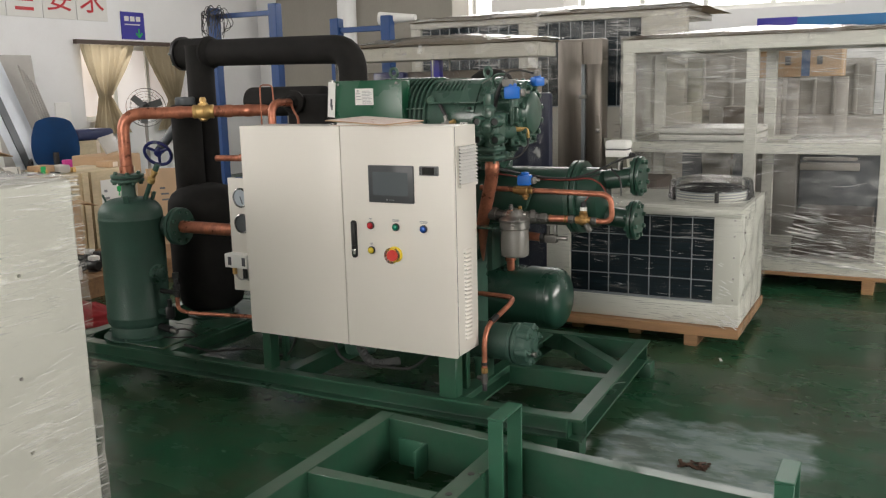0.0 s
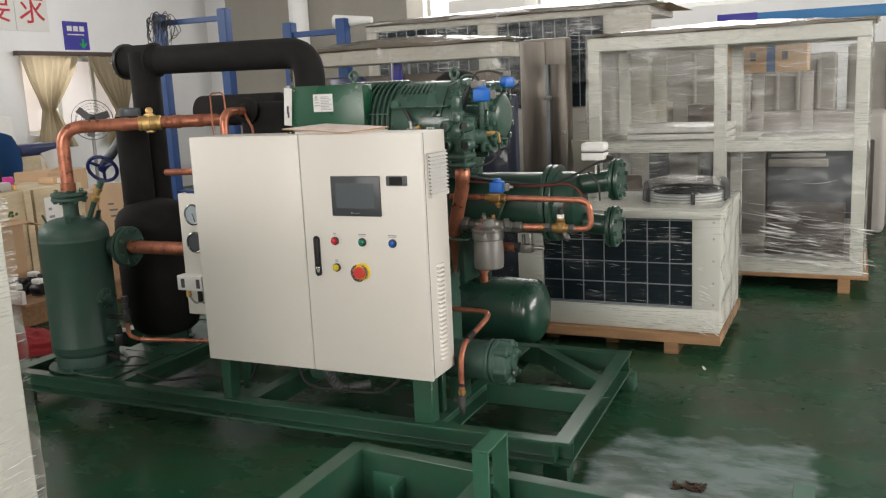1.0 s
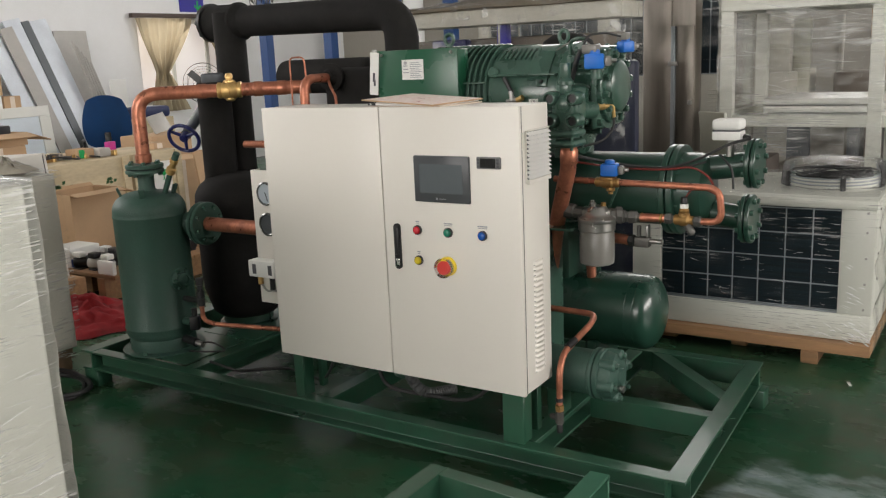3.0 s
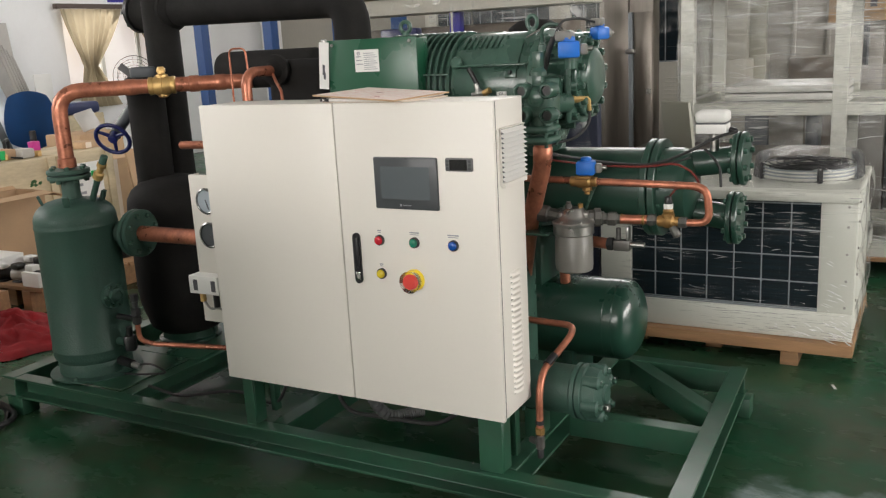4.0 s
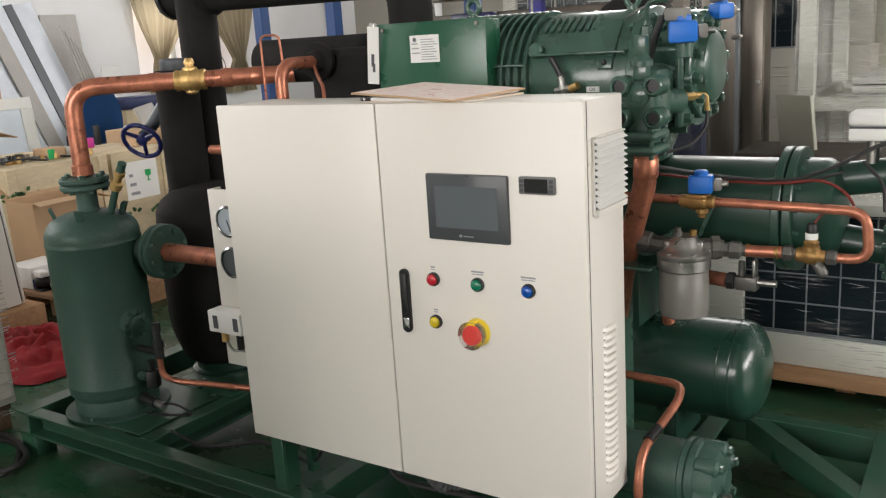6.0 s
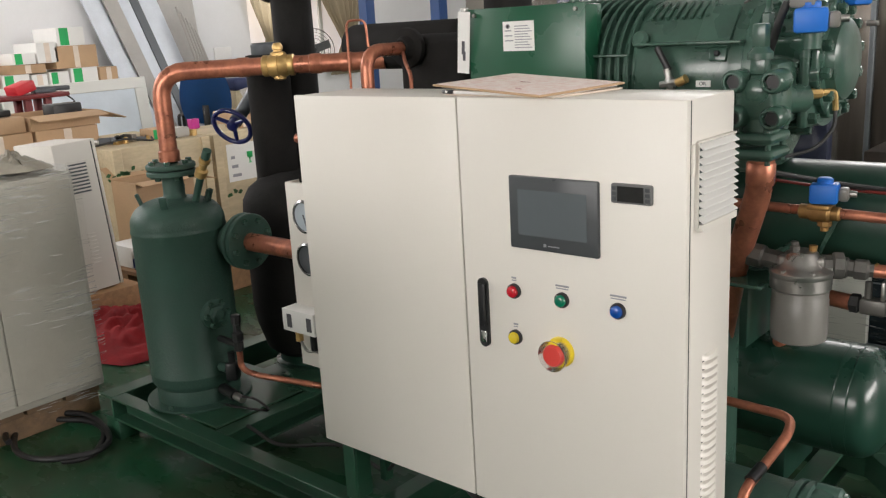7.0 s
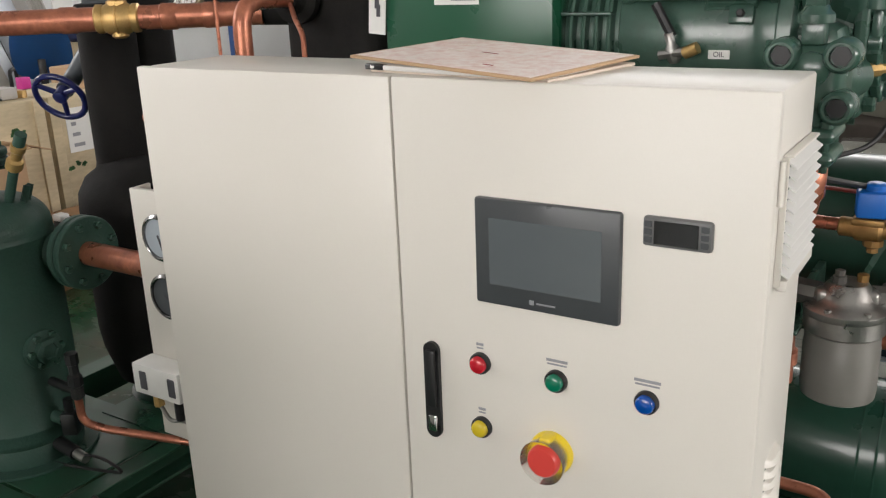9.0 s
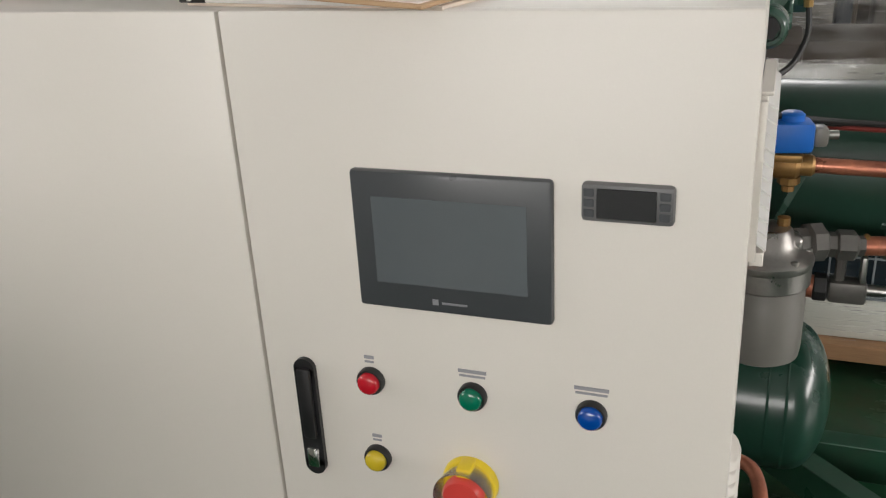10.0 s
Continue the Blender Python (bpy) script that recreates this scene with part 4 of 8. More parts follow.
part("vent_top", box(CX1 - 0.001, CX1 + 0.010, CY + 0.036, CY + CD - 0.014, 1.1405, 1.144, 0.001, seg=1), CREAM, sv)
hood = bmesh.new()
NS = 10
rows_ = []
for i in range(NS + 1):
    yy = -0.034 + 0.068 * i / NS
    out_ = 0.0125 * max(0.0, 1 - (yy / 0.034) ** 4)
    rows_.append([hood.verts.new((0, yy, 0.0065)), hood.verts.new((out_ * 0.75, yy, 0.003)), hood.verts.new((out_, yy, -0.004)), hood.verts.new((out_ * 0.9, yy, -0.0042)), hood.verts.new((0, yy, 0.005))])
for p_, q_ in zip(rows_, rows_[1:]):
    for k in range(4):
        hood.faces.new((p_[k], p_[k + 1], q_[k + 1], q_[k]))
SLOT = finish(hood, "slot_hood")
SLOT.materials.append(CREAM)
# black strip put in for the dark below each hood
GAP = finish(box(0, 0.0022, -0.031, 0.031, -0.0075, 0.002), "slot_gap")
GAP.materials.append(BLACK)
for i in range(22):
    piece("slot_hood", SLOT, cab, Matrix.Translation((CX1 - 0.0035, CY + 0.108, 0.395 + i * 0.0163)))
    piece("slot_gap", GAP, cab, Matrix.Translation((CX1 - 0.0035, CY + 0.108, 0.395 + i * 0.0163)))
part("ground_lead", pipe([(CX0 - 0.006, CY + 0.06, 0.42), (CX0 - 0.02, CY + 0.05, 0.37), (CX0 - 0.012, CY + 0.055, 0.33)], 0.004, 0.01, 8), CREAM, cab)
# gauge panel on the left flank
gp = thing("gauge_panel", (-2.33, 3.07, 0.49), "cream gauge panel with two round gauges and a pressure switch", "panel")
part("plate", box(-2.392, -2.267, 3.055, 3.068, 0.497, 0.992, 0.002), CREAM, gp)
part("plate_edge", box(-2.392, -2.386, 3.068, 3.10, 0.497, 0.992, 0.001, seg=1), CREAM, gp)
for gz, tilt in ((0.909, 0.2), (0.797, -0.4)):
    g = part("gauge", lathe([(0.040, 0), (0.043, 0.004), (0.043, 0.010), (0.038, 0.013), (0.036, 0.012), (0.036, 0.007), (0, 0.007)], (-2.318, 3.055, gz), (0, -1, 0), 36), RIM, gp, "chrome-rimmed pressure gauge")
    # lower dial is dark grey: the reflection in its glass put into colour
    part("dial", lathe([(0.036, 0.0078), (0, 0.0079)], (-2.318, 3.055, gz), (0, -1, 0), 32), DIAL if gz > 0.85 else DGREY, g)
    part("needle", box(-0.002, 0.002, -0.0105, -0.0095, -0.006, 0.028, m=Matrix.Translation((-2.318, 3.055, gz)) @ pose(0, 0, 0, 0, math.degrees(tilt) + 150, 0)), INK, g)
sw = part("pressure_switch", box(-2.395, -2.272, 3.005, 3.055, 0.607, 0.668, 0.004), PAPER, gp, "white dual pressure switch")
for sx in (-2.376, -2.300):
    part("scale_window", box(sx, sx + 0.020, 3.0035, 3.008, 0.618, 0.656, 0.002, seg=1), INK, sw)
part("fitting", rod((-2.362, 3.03, 0.607), (-2.362, 3.03, 0.575), 0.010, 8), BRASS, sw)
part("fitting", rod((-2.305, 3.03, 0.607), (-2.305, 3.03, 0.56), 0.010, 8), BLACK, sw)
part("capillary", pipe([(-2.362, 3.03, 0.58), (-2.33, 3.025, 0.55), (-2.30, 3.03, 0.56), (-2.275, 3.04, 0.54)], 0.004, 0.02, 8), STEEL, sw)
# papers on the cabinet top
pm = Matrix.Translation((-1.66, 3.125, CZ1 - 0.001)) @ pose(0, 0, 0, 0, 0, -9)
man = thing("manual_folder", (-1.66, 3.125, CZ1), "sheaf of cardboard-covered manuals lying on the cabinet", "papers")
part("back_cover", box(-0.155, 0.145, -0.10, 0.105, 0.0, 0.004, 0.001, m=pm, seg=1), PAPERB, man)
part("inner_sheet", box(-0.15, 0.135, -0.105, 0.10, 0.005, 0.012, 0.002, m=pm @ pose(0, 0, 0, 1.0, 0.5, 2)), PAPER, man)
part("front_cover", box(-0.172, 0.152, -0.118, 0.112, 0.0135, 0.0175, 0.001, m=pm @ pose(-0.004, -0.004, 0.001, 1.5, 2.6, -3), seg=1), CARD, man, "brown cardboard cover")
part("cover_sheet", box(-0.166, 0.146, -0.112, 0.107, 0.0174, 0.0180, m=pm @ pose(-0.004, -0.004, 0.001, 1.5, 2.6, -3)), PINKP, man, "pinkish printed sheet")
random.seed(11)
for i in range(5):
    a, b = random.uniform(-0.13, 0.08), random.uniform(-0.09, 0.08)
    part("print_bar", box(a, a + random.uniform(0.012, 0.03), b, b + 0.003, 0.0180, 0.0184, m=pm @ pose(-0.004, -0.004, 0.001, 1.5, 2.6, -3)), CLOTH if i % 3 == 0 else PAPERB, man)
part("binding_strip", box(-0.156, -0.12, -0.11, -0.10, 0.004, 0.012, 0.002, m=pm), BLACK, man)

# ---- compressor ----
comp = thing("compressor", (-1.6, 3.66, 1.06), "green semi-hermetic piston compressor with ribbed motor housing", "compressor")
CA = Vector((0, 3.690, 1.215))
CR = 0.173


def at_x(x):
    return Vector((x, CA.y, CA.z))


def on_shell(x, a, r=CR):
    """The pose of a pad on the round housing at x, turned a degrees from the top towards the aisle; its z points outwards."""
    return Matrix.Translation(at_x(x)) @ pose(0, 0, 0, a, 0, 0) @ Matrix.Translation((0, 0, r))


tb = part("terminal_box", box(-2.097, -1.750, 3.474, 3.550, 1.06, 1.388, 0.005), BOXG, comp, "green sheet-metal terminal box with a white sticker")
part("box_lid", box(-2.099, -1.748, 3.468, 3.4735, 1.058, 1.392, 0.0025), BOXG, tb)
part("sticker", box(-1.986, -1.892, 3.4662, 3.4678, 1.285, 1.357), PAPER, tb)
for i in range(9):
    part("print_bar", box(-1.950, -1.898 - 0.006 * (i % 3), 3.4655, 3.4663, 1.292 + i * 0.0065, 1.2943 + i * 0.0065), GREYINK, tb)
for i, z in enumerate((1.333, 1.321, 1.309)):
    part("print_bar", box(-1.980, -1.960 + 0.003 * i, 3.4655, 3.4663, z, z + 0.003), GREYINK, tb)
part("sticker_mark", lathe([(0.006, 0.0), (0.006, 0.0008), (0.0045, 0.0008), (0.0045, 0.0)], (-1.970, 3.4662, 1.345), (0, -1, 0), 16), GREYINK, tb)
for sx, sz in ((-2.075, 1.376), (-1.772, 1.378), (-1.772, 1.10)):
    piece("screw", SMALLBOLT, tb, axis_pose((sx, 3.468, sz), (0, -1, 0)))
tag = thing("hanging_tag", (-2.115, 3.455, 1.22), "white paper tag hanging beside the terminal box", "tag")
TAGM = Matrix.Translation((-2.106, 3.456, 1.310)) @ pose(0, 0, 0, 3, 6, 6)
part("card", box(-0.018, 0.018, -0.001, 0.001, -0.078, 0.078, m=TAGM), PAPER, tag)
part("print_bar", box(-0.005, 0.004, -0.0022, -0.0012, -0.03, 0.004, m=TAGM), INK, tag)
part("print_bar", box(-0.001, 0.007, -0.0022, -0.0012, -0.045, -0.022, m=TAGM), INK, tag)
part("clip", box(-2.112, -2.096, 3.455, 3.470, 1.380, 1.398, 0.003), STEEL, tag)
# ribbed motor end
part("end_bell", lathe([(0.09, 0), (0.14, 0.02), (0.162, 0.05), (0.166, 0.12)], at_x(-2.07), (1, 0, 0), 44), GREEN, comp)
part("motor_shell", lathe([(0.166, 0), (0.166, 0.32)], at_x(-1.96), (1, 0, 0), 48), GREEN, comp)
RIBME = finish(lathe([(0.160, -0.0055), (0.182, -0.0040), (0.1845, 0), (0.182, 0.0040), (0.160, 0.0055)], (0, 0, 0), (1, 0, 0), 52), "cooling_rib")
RIBME.materials.append(GREEN)
for i in range(13):
    piece("cooling_rib", RIBME, comp, Matrix.Translation(at_x(-1.945 + i * 0.0235)))
part("rib_web", box(-1.945, -1.658, 3.506, 3.540, 1.262, 1.268, 0.002), GREEN, comp)
eye = part("eyebolt", pipe([at_x(-1.915) + Vector((0.019 * math.sin(a), 0, 0.209 - 0.019 * math.cos(a))) for a in [2 * math.pi * i / 24 for i in range(25)]], 0.0075, 0, 10), GREEN, comp)
part("eyebolt_base", rod(at_x(-1.915) + Vector((0, 0, 0.160)), at_x(-1.915) + Vector((0, 0, 0.191)), 0.013, 12), GREEN, comp)
part("lifting_eye", pipe([at_x(-1.438) + Vector((0.017 * math.sin(a), 0, 0.200 - 0.021 * math.cos(a))) for a in [2 * math.pi * i / 24 for i in range(25)]], 0.0075, 0, 10), GREEN, comp)
part("lifting_eye_base", rod(at_x(-1.438) + Vector((0, 0, 0.15)), at_x(-1.438) + Vector((0, 0, 0.183)), 0.014, 12), GREEN, comp)
# middle housing with cooling grooves on its shoulder
mh = part("crankcase", lathe([(0.158, -0.004), (0.170, 0.004), (CR, 0.016), (CR, 0.215), (0.168, 0.232), (0.160, 0.245), (0.160, 0.27)], at_x(-1.652), (1, 0, 0), 64), GREEN, comp)
for i in range(8):
    part("groove_pad", box(-0.0045, 0.0045, -0.034, 0.030, -0.004, 0.0055, 0.002, m=on_shell(-1.628 + i * 0.0195, 33)), GREEN, mh)
part("top_strap", box(-1.672, -1.565, 3.735, 3.775, 1.370, 1.392, 0.004), GREEN, mh)
part("casting_pad", box(-0.045, 0.034, -0.055, 0.055, -0.012, 0.0035, 0.003, m=on_shell(-1.455, 52)), GREEN, mh)
part("side_rail", box(-1.642, -1.386, 3.500, 3.545, 1.286, 1.292, 0.002), GREEN, mh)
part("side_boss", lathe([(0.020, 0), (0.020, 0.010), (0.014, 0.017), (0, 0.019)], (-1.634, 3.528, 1.298), (0, -0.9, 0.35), 20), GREEN, mh)
part("plug_pad", box(-0.020, 0.020, -0.016, 0.016, -0.01, 0.006, 0.004, m=on_shell(-1.445, 74)), GREEN, mh)
part("plug", lathe([(0.007, 0), (0.007, 0.006), (0.005, 0.008), (0, 0.008)], on_shell(-1.445, 74) @ Vector((0, 0, 0.006)), (0, -1, 0.25), 6), BLACK, mh)
part("name_plate", box(-0.030, 0.030, -0.018, 0.018, -0.006, 0.002, 0.001, m=on_shell(-1.475, 66), seg=1), GREEN, mh)
part("small_label", box(-1.492, -1.458, 3.5135, 3.517, 1.193, 1.207), PAPER, mh)
part("lower_rail", box(-1.642, -1.386, 3.506, 3.530, 1.158, 1.166, 0.002), GREEN, mh)
part("belly", lathe([(0.09, 0), (0.125, 0.02), (0.125, 0.34), (0.09, 0.36)], at_x(-1.70) + Vector((0, 0, -0.09)), (1, 0, 0), 36), GREEN, comp)
# bolted joint ring
part("joint_flange", lathe([(0.172, 0), (0.178, 0.004), (0.178, 0.024), (0.172, 0.028)], at_x(-1.392), (1, 0, 0), 48), GREEN, comp)
ring_bolts(comp, at_x(-1.392), (-1, 0, 0), 0.166, 14)
# cylinder block, heads and webs
part("block", lathe([(0.135, 0), (0.135, 0.05), (0.122, 0.085), (0.122, 0.10)], at_x(-1.366), (1, 0, 0), 40), GREEN, comp)
for hx, sy, sz, tilt in ((-1.318, -0.070, 0.060, 38), (-1.318, 0.085, 0.070, -38)):
    hm_ = Matrix.Translation((hx, CA.y + sy, CA.z + sz)) @ pose(0, 0, 0, tilt, 0, 0)
    hp = part("cylinder_head", box(-0.046, 0.050, -0.058, 0.058, -0.05, 0.062, 0.012, m=hm_, seg=3), GREEN, comp)
    part("head_cover", box(-0.041, 0.045, -0.051, 0.051, 0.062, 0.076, 0.006, m=hm_, seg=2), GREEN, hp)
    for bx in (-0.033, 0.002, 0.037):
        for by in (-0.042, 0.0, 0.042):
            if bx or by:
                piece("bolt", BOLT, hp, hm_ @ Matrix.Translation((bx, by, 0.076)))
for k in range(6):
    part("cast_web", box(-1.364, -1.285, -0.006, 0.006, 0.112, 0.142, 0.003, m=Matrix.Translation((0, CA.y, CA.z)) @ pose(0, 0, 0, 62 + 20 * k, 0, 0)), GREEN, comp)
part("side_cover", box(-1.352, -1.288, 3.548, 3.58, 1.115, 1.232, 0.012, seg=3), GREEN, comp)
for bx in (-1.343, -1.297):
    for bz in (1.126, 1.173, 1.220):
        piece("bolt", BOLT, comp, axis_pose((bx, 3.549, bz), (0, -1, 0)))
# upright end plate, then the bolted dished cover
EC = Vector((0, 3.690, 1.238))
part("end_plate", box(-1.286, -1.262, 3.556, 3.826, 1.100, 1.376, 0.022, seg=3), GREEN, comp)
for k, (py, pz) in enumerate(((3.575, 1.122), (3.575, 1.20), (3.575, 1.278), (3.60, 1.352), (3.69, 1.362), (3.79, 1.352))):
    piece("bolt", BIGBOLT, comp, axis_pose((-1.262, py, pz), (1, 0, 0)))
ec = part("end_cover", lathe([(0.112, 0.0), (0.124, 0.002), (0.126, 0.006), (0.126, 0.013), (0.122, 0.016), (0.092, 0.017), (0.090, 0.020), (0.086, 0.036), (0.074, 0.044), (0.050, 0.049), (0, 0.051)], EC + Vector((-1.262, 0, 0)), (1, 0, 0), 44), GREEN, comp, smooth=28)
ring_bolts(ec, EC + Vector((-1.243, 0, 0)), (1, 0, 0), 0.109, 12, BIGBOLT, 0.2)
for k in range(12):
    a = 0.2 + 2 * math.pi * k / 12
    part("bolt_ear", lathe([(0.020, 0), (0.020, 0.016), (0.017, 0.019), (0, 0.019)], EC + Vector((-1.2625, 0.110 * math.cos(a), 0.110 * math.sin(a))), (1, 0, 0), 16), GREEN, ec)
# discharge side valve and its flanges
vv = part("discharge_valve", box(-1.362, -1.268, 3.41, 3.50, 1.128, 1.226, 0.02, seg=3), GREEN, comp, "cast green discharge valve block")
part("valve_neck", rod((-1.316, 3.45, 1.082), (-1.316, 3.45, 1.145), 0.036, 24), GREEN, vv)
for bx, bz in ((-1.352, 1.214), (-1.272, 1.214), (-1.352, 1.142), (-1.272, 1.142)):
    part("valve_ear", lathe([(0.024, -0.02), (0.024, 0.028), (0.019, 0.034), (0.0155, 0.034), (0.0145, 0.022), (0, 0.022)], (bx, 3.412, bz), (0, -1, 0), 20), GREEN, vv)
    part("socket", lathe([(0.0145, 0.020), (0.0145, 0.026), (0, 0.026)], (bx, 3.412, bz), (0, -1, 0), 6), BLACK, vv)
part("valve_boss", lathe([(0.026, 0), (0.026, 0.014), (0.016, 0.020), (0, 0.021)], (-1.314, 3.412, 1.192), (0, -1, 0), 18), GREEN, vv)
part("valve_bridge", box(-1.345, -1.285, 3.46, 3.57, 1.16, 1.25, 0.02), GREEN, vv)
part("elbow_duct", rod((-1.305, 3.48, 1.172), (-1.278, 3.565, 1.165), 0.031, 22), GREEN, vv)
part("valve_stem", box(-1.334, -1.302, 3.422, 3.456, 1.225, 1.258, 0.004), GREEN, vv)
part("stem_nut", lathe([(0.026, 0), (0.026, 0.012), (0.020, 0.018), (0.017, 0.024)], (-1.318, 3.438, 1.256), (0, 0, 1), 12), GREEN, vv)
part("stem_cap", box(-1.332, -1.304, 3.424, 3.454, 1.278, 1.326, 0.004), GREEN, vv)
for z in (1.098, 1.064):
    part("square_flange", box(-1.364, -1.272, 3.395, 3.505, z - 0.012, z + 0.012, 0.014, seg=3), GREEN, vv)
for bx in (-1.350, -1.286):
    for by in (3.409, 3.491):
        piece("bolt", BOLT, vv, Matrix.Translation((bx, by, 1.110)))
        part("stud", rod((bx, by, 1.044), (bx, by, 1.112), 0.006, 8), GREEN, vv)
# small tubes, gauges and wiring on the head
part("pilot_tube", pipe([(-1.337, 3.52, 1.30), (-1.337, 3.52, 1.393), (-1.312, 3.52, 1.405), (-1.285, 3.53, 1.400)], 0.006, 0.02, 8), GREEN, comp)
part("pilot_fitting", lathe([(0.013, 0), (0.013, 0.018), (0.008, 0.022), (0.008, 0.03)], (-1.337, 3.52, 1.325), (0, 0, 1), 6), GREEN, comp)
part("capillary", pipe([(-1.40, 3.55, 1.368), (-1.35, 3.53, 1.388), (-1.295, 3.53, 1.402), (-1.275, 3.55, 1.375)], 0.0028, 0.02, 6), STEEL, comp)
part("hose", pipe([(-1.330, 3.505, 1.25), (-1.300, 3.49, 1.335), (-1.288, 3.495, 1.365)], 0.0085, 0.03, 10), RUBBER, comp)
part("hose", pipe([(-1.288, 3.495, 1.36), (-1.268, 3.505, 1.412), (-1.245, 3.60, 1.418), (-1.232, 3.70, 1.405)], 0.004, 0.03, 8), RUBBER, comp)
part("dark_dome", lathe([(0.105, 0), (0.105, 0.02), (0.09, 0.055), (0.055, 0.078), (0, 0.086)], (-1.500, 3.86, 1.345), (0, 0, 1), 28), FOAM, comp)
oil_valve = part("oil_valve", lathe([(0.009, -0.012), (0.012, -0.006), (0.012, 0.022), (0.008, 0.026), (0.008, 0.044)], (-1.262, 3.575, 1.174), (0.62, 0.75, 0), 8), BRASS, comp, "small brass oil valve")
part("drop_tube", pipe([(-1.240, 3.605, 1.175), (-1.226, 3.620, 1.174), (-1.224, 3.622, 1.135)], 0.0065, 0.012, 8), BRASS, oil_valve)
part("sensor_lead", pipe([(-1.224, 3.622, 1.137), (-1.220, 3.61, 1.10), (-1.240, 3.56, 1.058), (-1.345, 3.46, 1.035)], 0.0042, 0.05, 8), RUBBER, comp)
gv = part("schrader_valve", lathe([(0.008, 0), (0.012, 0.008), (0.012, 0.025), (0.008, 0.03), (0.008, 0.05), (0, 0.05)], (-1.540, 3.495, 1.188), (-0.2, -0.2, 1), 8), STEEL, comp, "steel service tap with brass cap")
part("tap_arm", rod((-1.565, 3.49, 1.200), (-1.515, 3.485, 1.208), 0.008, 8), STEEL, gv)
part("tap_cap", rod((-1.522, 3.485, 1.204), (-1.500, 3.482, 1.214), 0.010, 10), BRASS, gv)
part("tap_lever", rod((-1.545, 3.49, 1.230), (-1.575, 3.49, 1.282), 0.008, 8), BLACK, gv)


def solenoid(at, turn, s, label):
    """A blue coil on its connector block."""
    m = Matrix.Translation(at) @ pose(0, 0, 0, 0, 0, turn) @ Matrix.Scale(s, 4)
    ob = thing("solenoid_coil", at, label, "coil")
    part("coil", box(-0.034, 0.034, -0.028, 0.028, -0.026, 0.026, 0.007, m=m), BLUE, ob)
    part("cap", lathe([(0.020 * s, 0.026 * s), (0.020 * s, 0.036 * s), (0.015 * s, 0.040 * s), (0, 0.040 * s)], at=at, seg=20), BLUE, ob)
    part("plug", box(0.034, 0.058, -0.018, 0.018, -0.018, 0.016, 0.006, m=m), CANDARK, ob)
    part("gland", rod(m @ Vector((0.055, 0, 0)), m @ Vector((0.075, 0, 0)), 0.008 * s, 10), STEEL, ob)
    return ob


solenoid((-1.243, 3.50, 1.327), 20, 0.95, "blue solenoid coil on the compressor head")
solenoid((-1.226, 3.735, 1.369), 60, 0.75, "small blue solenoid coil at the compressor rear")
part("coil_block", box(-1.282, -1.230, 3.482, 3.522, 1.352, 1.381, 0.006), CANDARK, comp)
part("coil_block", box(-1.250, -1.212, 3.71, 3.75, 1.392, 1.416, 0.005), CANDARK, comp)
part("coil_stem", rod((-1.245, 3.52, 1.27), (-1.245, 3.52, 1.32), 0.018, 12), GREEN, comp)
for sx in (-1.85, -1.40):
    part("mounting_foot", box(sx - 0.03, sx + 0.03, 3.58, 3.80, 0.995, 1.10, 0.006), GREEN, comp)

# copper discharge pipe going down behind the cabinet
dpipe = thing("discharge_pipe", (-1.33, 3.45, 0.75), "wide slanting copper discharge pipe", "pipe")
part("tube", pipe([(-1.314, 3.45, 1.055), (-1.318, 3.455, 0.985), (-1.395, 3.53, 0.80), (-1.44, 3.56, 0.60)], 0.0275, 0.06, 24), COPPER, dpipe)
part("collar", lathe([(0.0275, 0), (0.0302, 0.004), (0.0302, 0.045), (0.0275, 0.049)], (-1.316, 3.452, 0.995), (0.02, 0, 1), 24), COPPER, dpipe)

# shell-and-tube condenser with two water nozzles
sh = thing("shell_condenser", (-1.6, 3.78, 0.72), "green shell-and-tube heat exchanger with two flanged water nozzles", "exchanger")
SY, SC = 3.79, 0.870
part("shell", lathe([(0.128, 0), (0.128, 1.25)], (-2.28, SY, SC), (1, 0, 0), 44), SHELLG, sh)
disc_flange(sh, (-1.075, SY, SC), (1, 0, 0), 0.158, 0.022, 14, SHELLG)
part("water_head", lathe([(0.13, 0), (0.13, 0.06), (0.115, 0.085), (0.07, 0.10), (0, 0.105)], (-1.03, SY, SC), (1, 0, 0), 40), SHELLG, sh)
for dy, z0, z1, L in ((0.02, 0.935, 0.965, 0.23), (0.02, 0.80, 0.775, 0.215)):
    part("nozzle", rod((-1.02, SY + dy, z0), (-1.03 + L, SY + dy, z1), 0.042, 24), SHELLG, sh)
    disc_flange(sh, (-1.045 + L, SY + dy, z1), (1, 0, 0), 0.084, 0.016, 8, SHELLG)
for sx in (-2.05, -1.45):
    part("saddle", box(sx - 0.02, sx + 0.02, SY - 0.10, SY + 0.10, 0.53, 0.76, 0.004), SHELLG, sh)
    part("post", box(sx - 0.03, sx + 0.03, SY + 0.155, SY + 0.19, SZ + 0.008, 0.76, 0.004), SHELLG, sh)
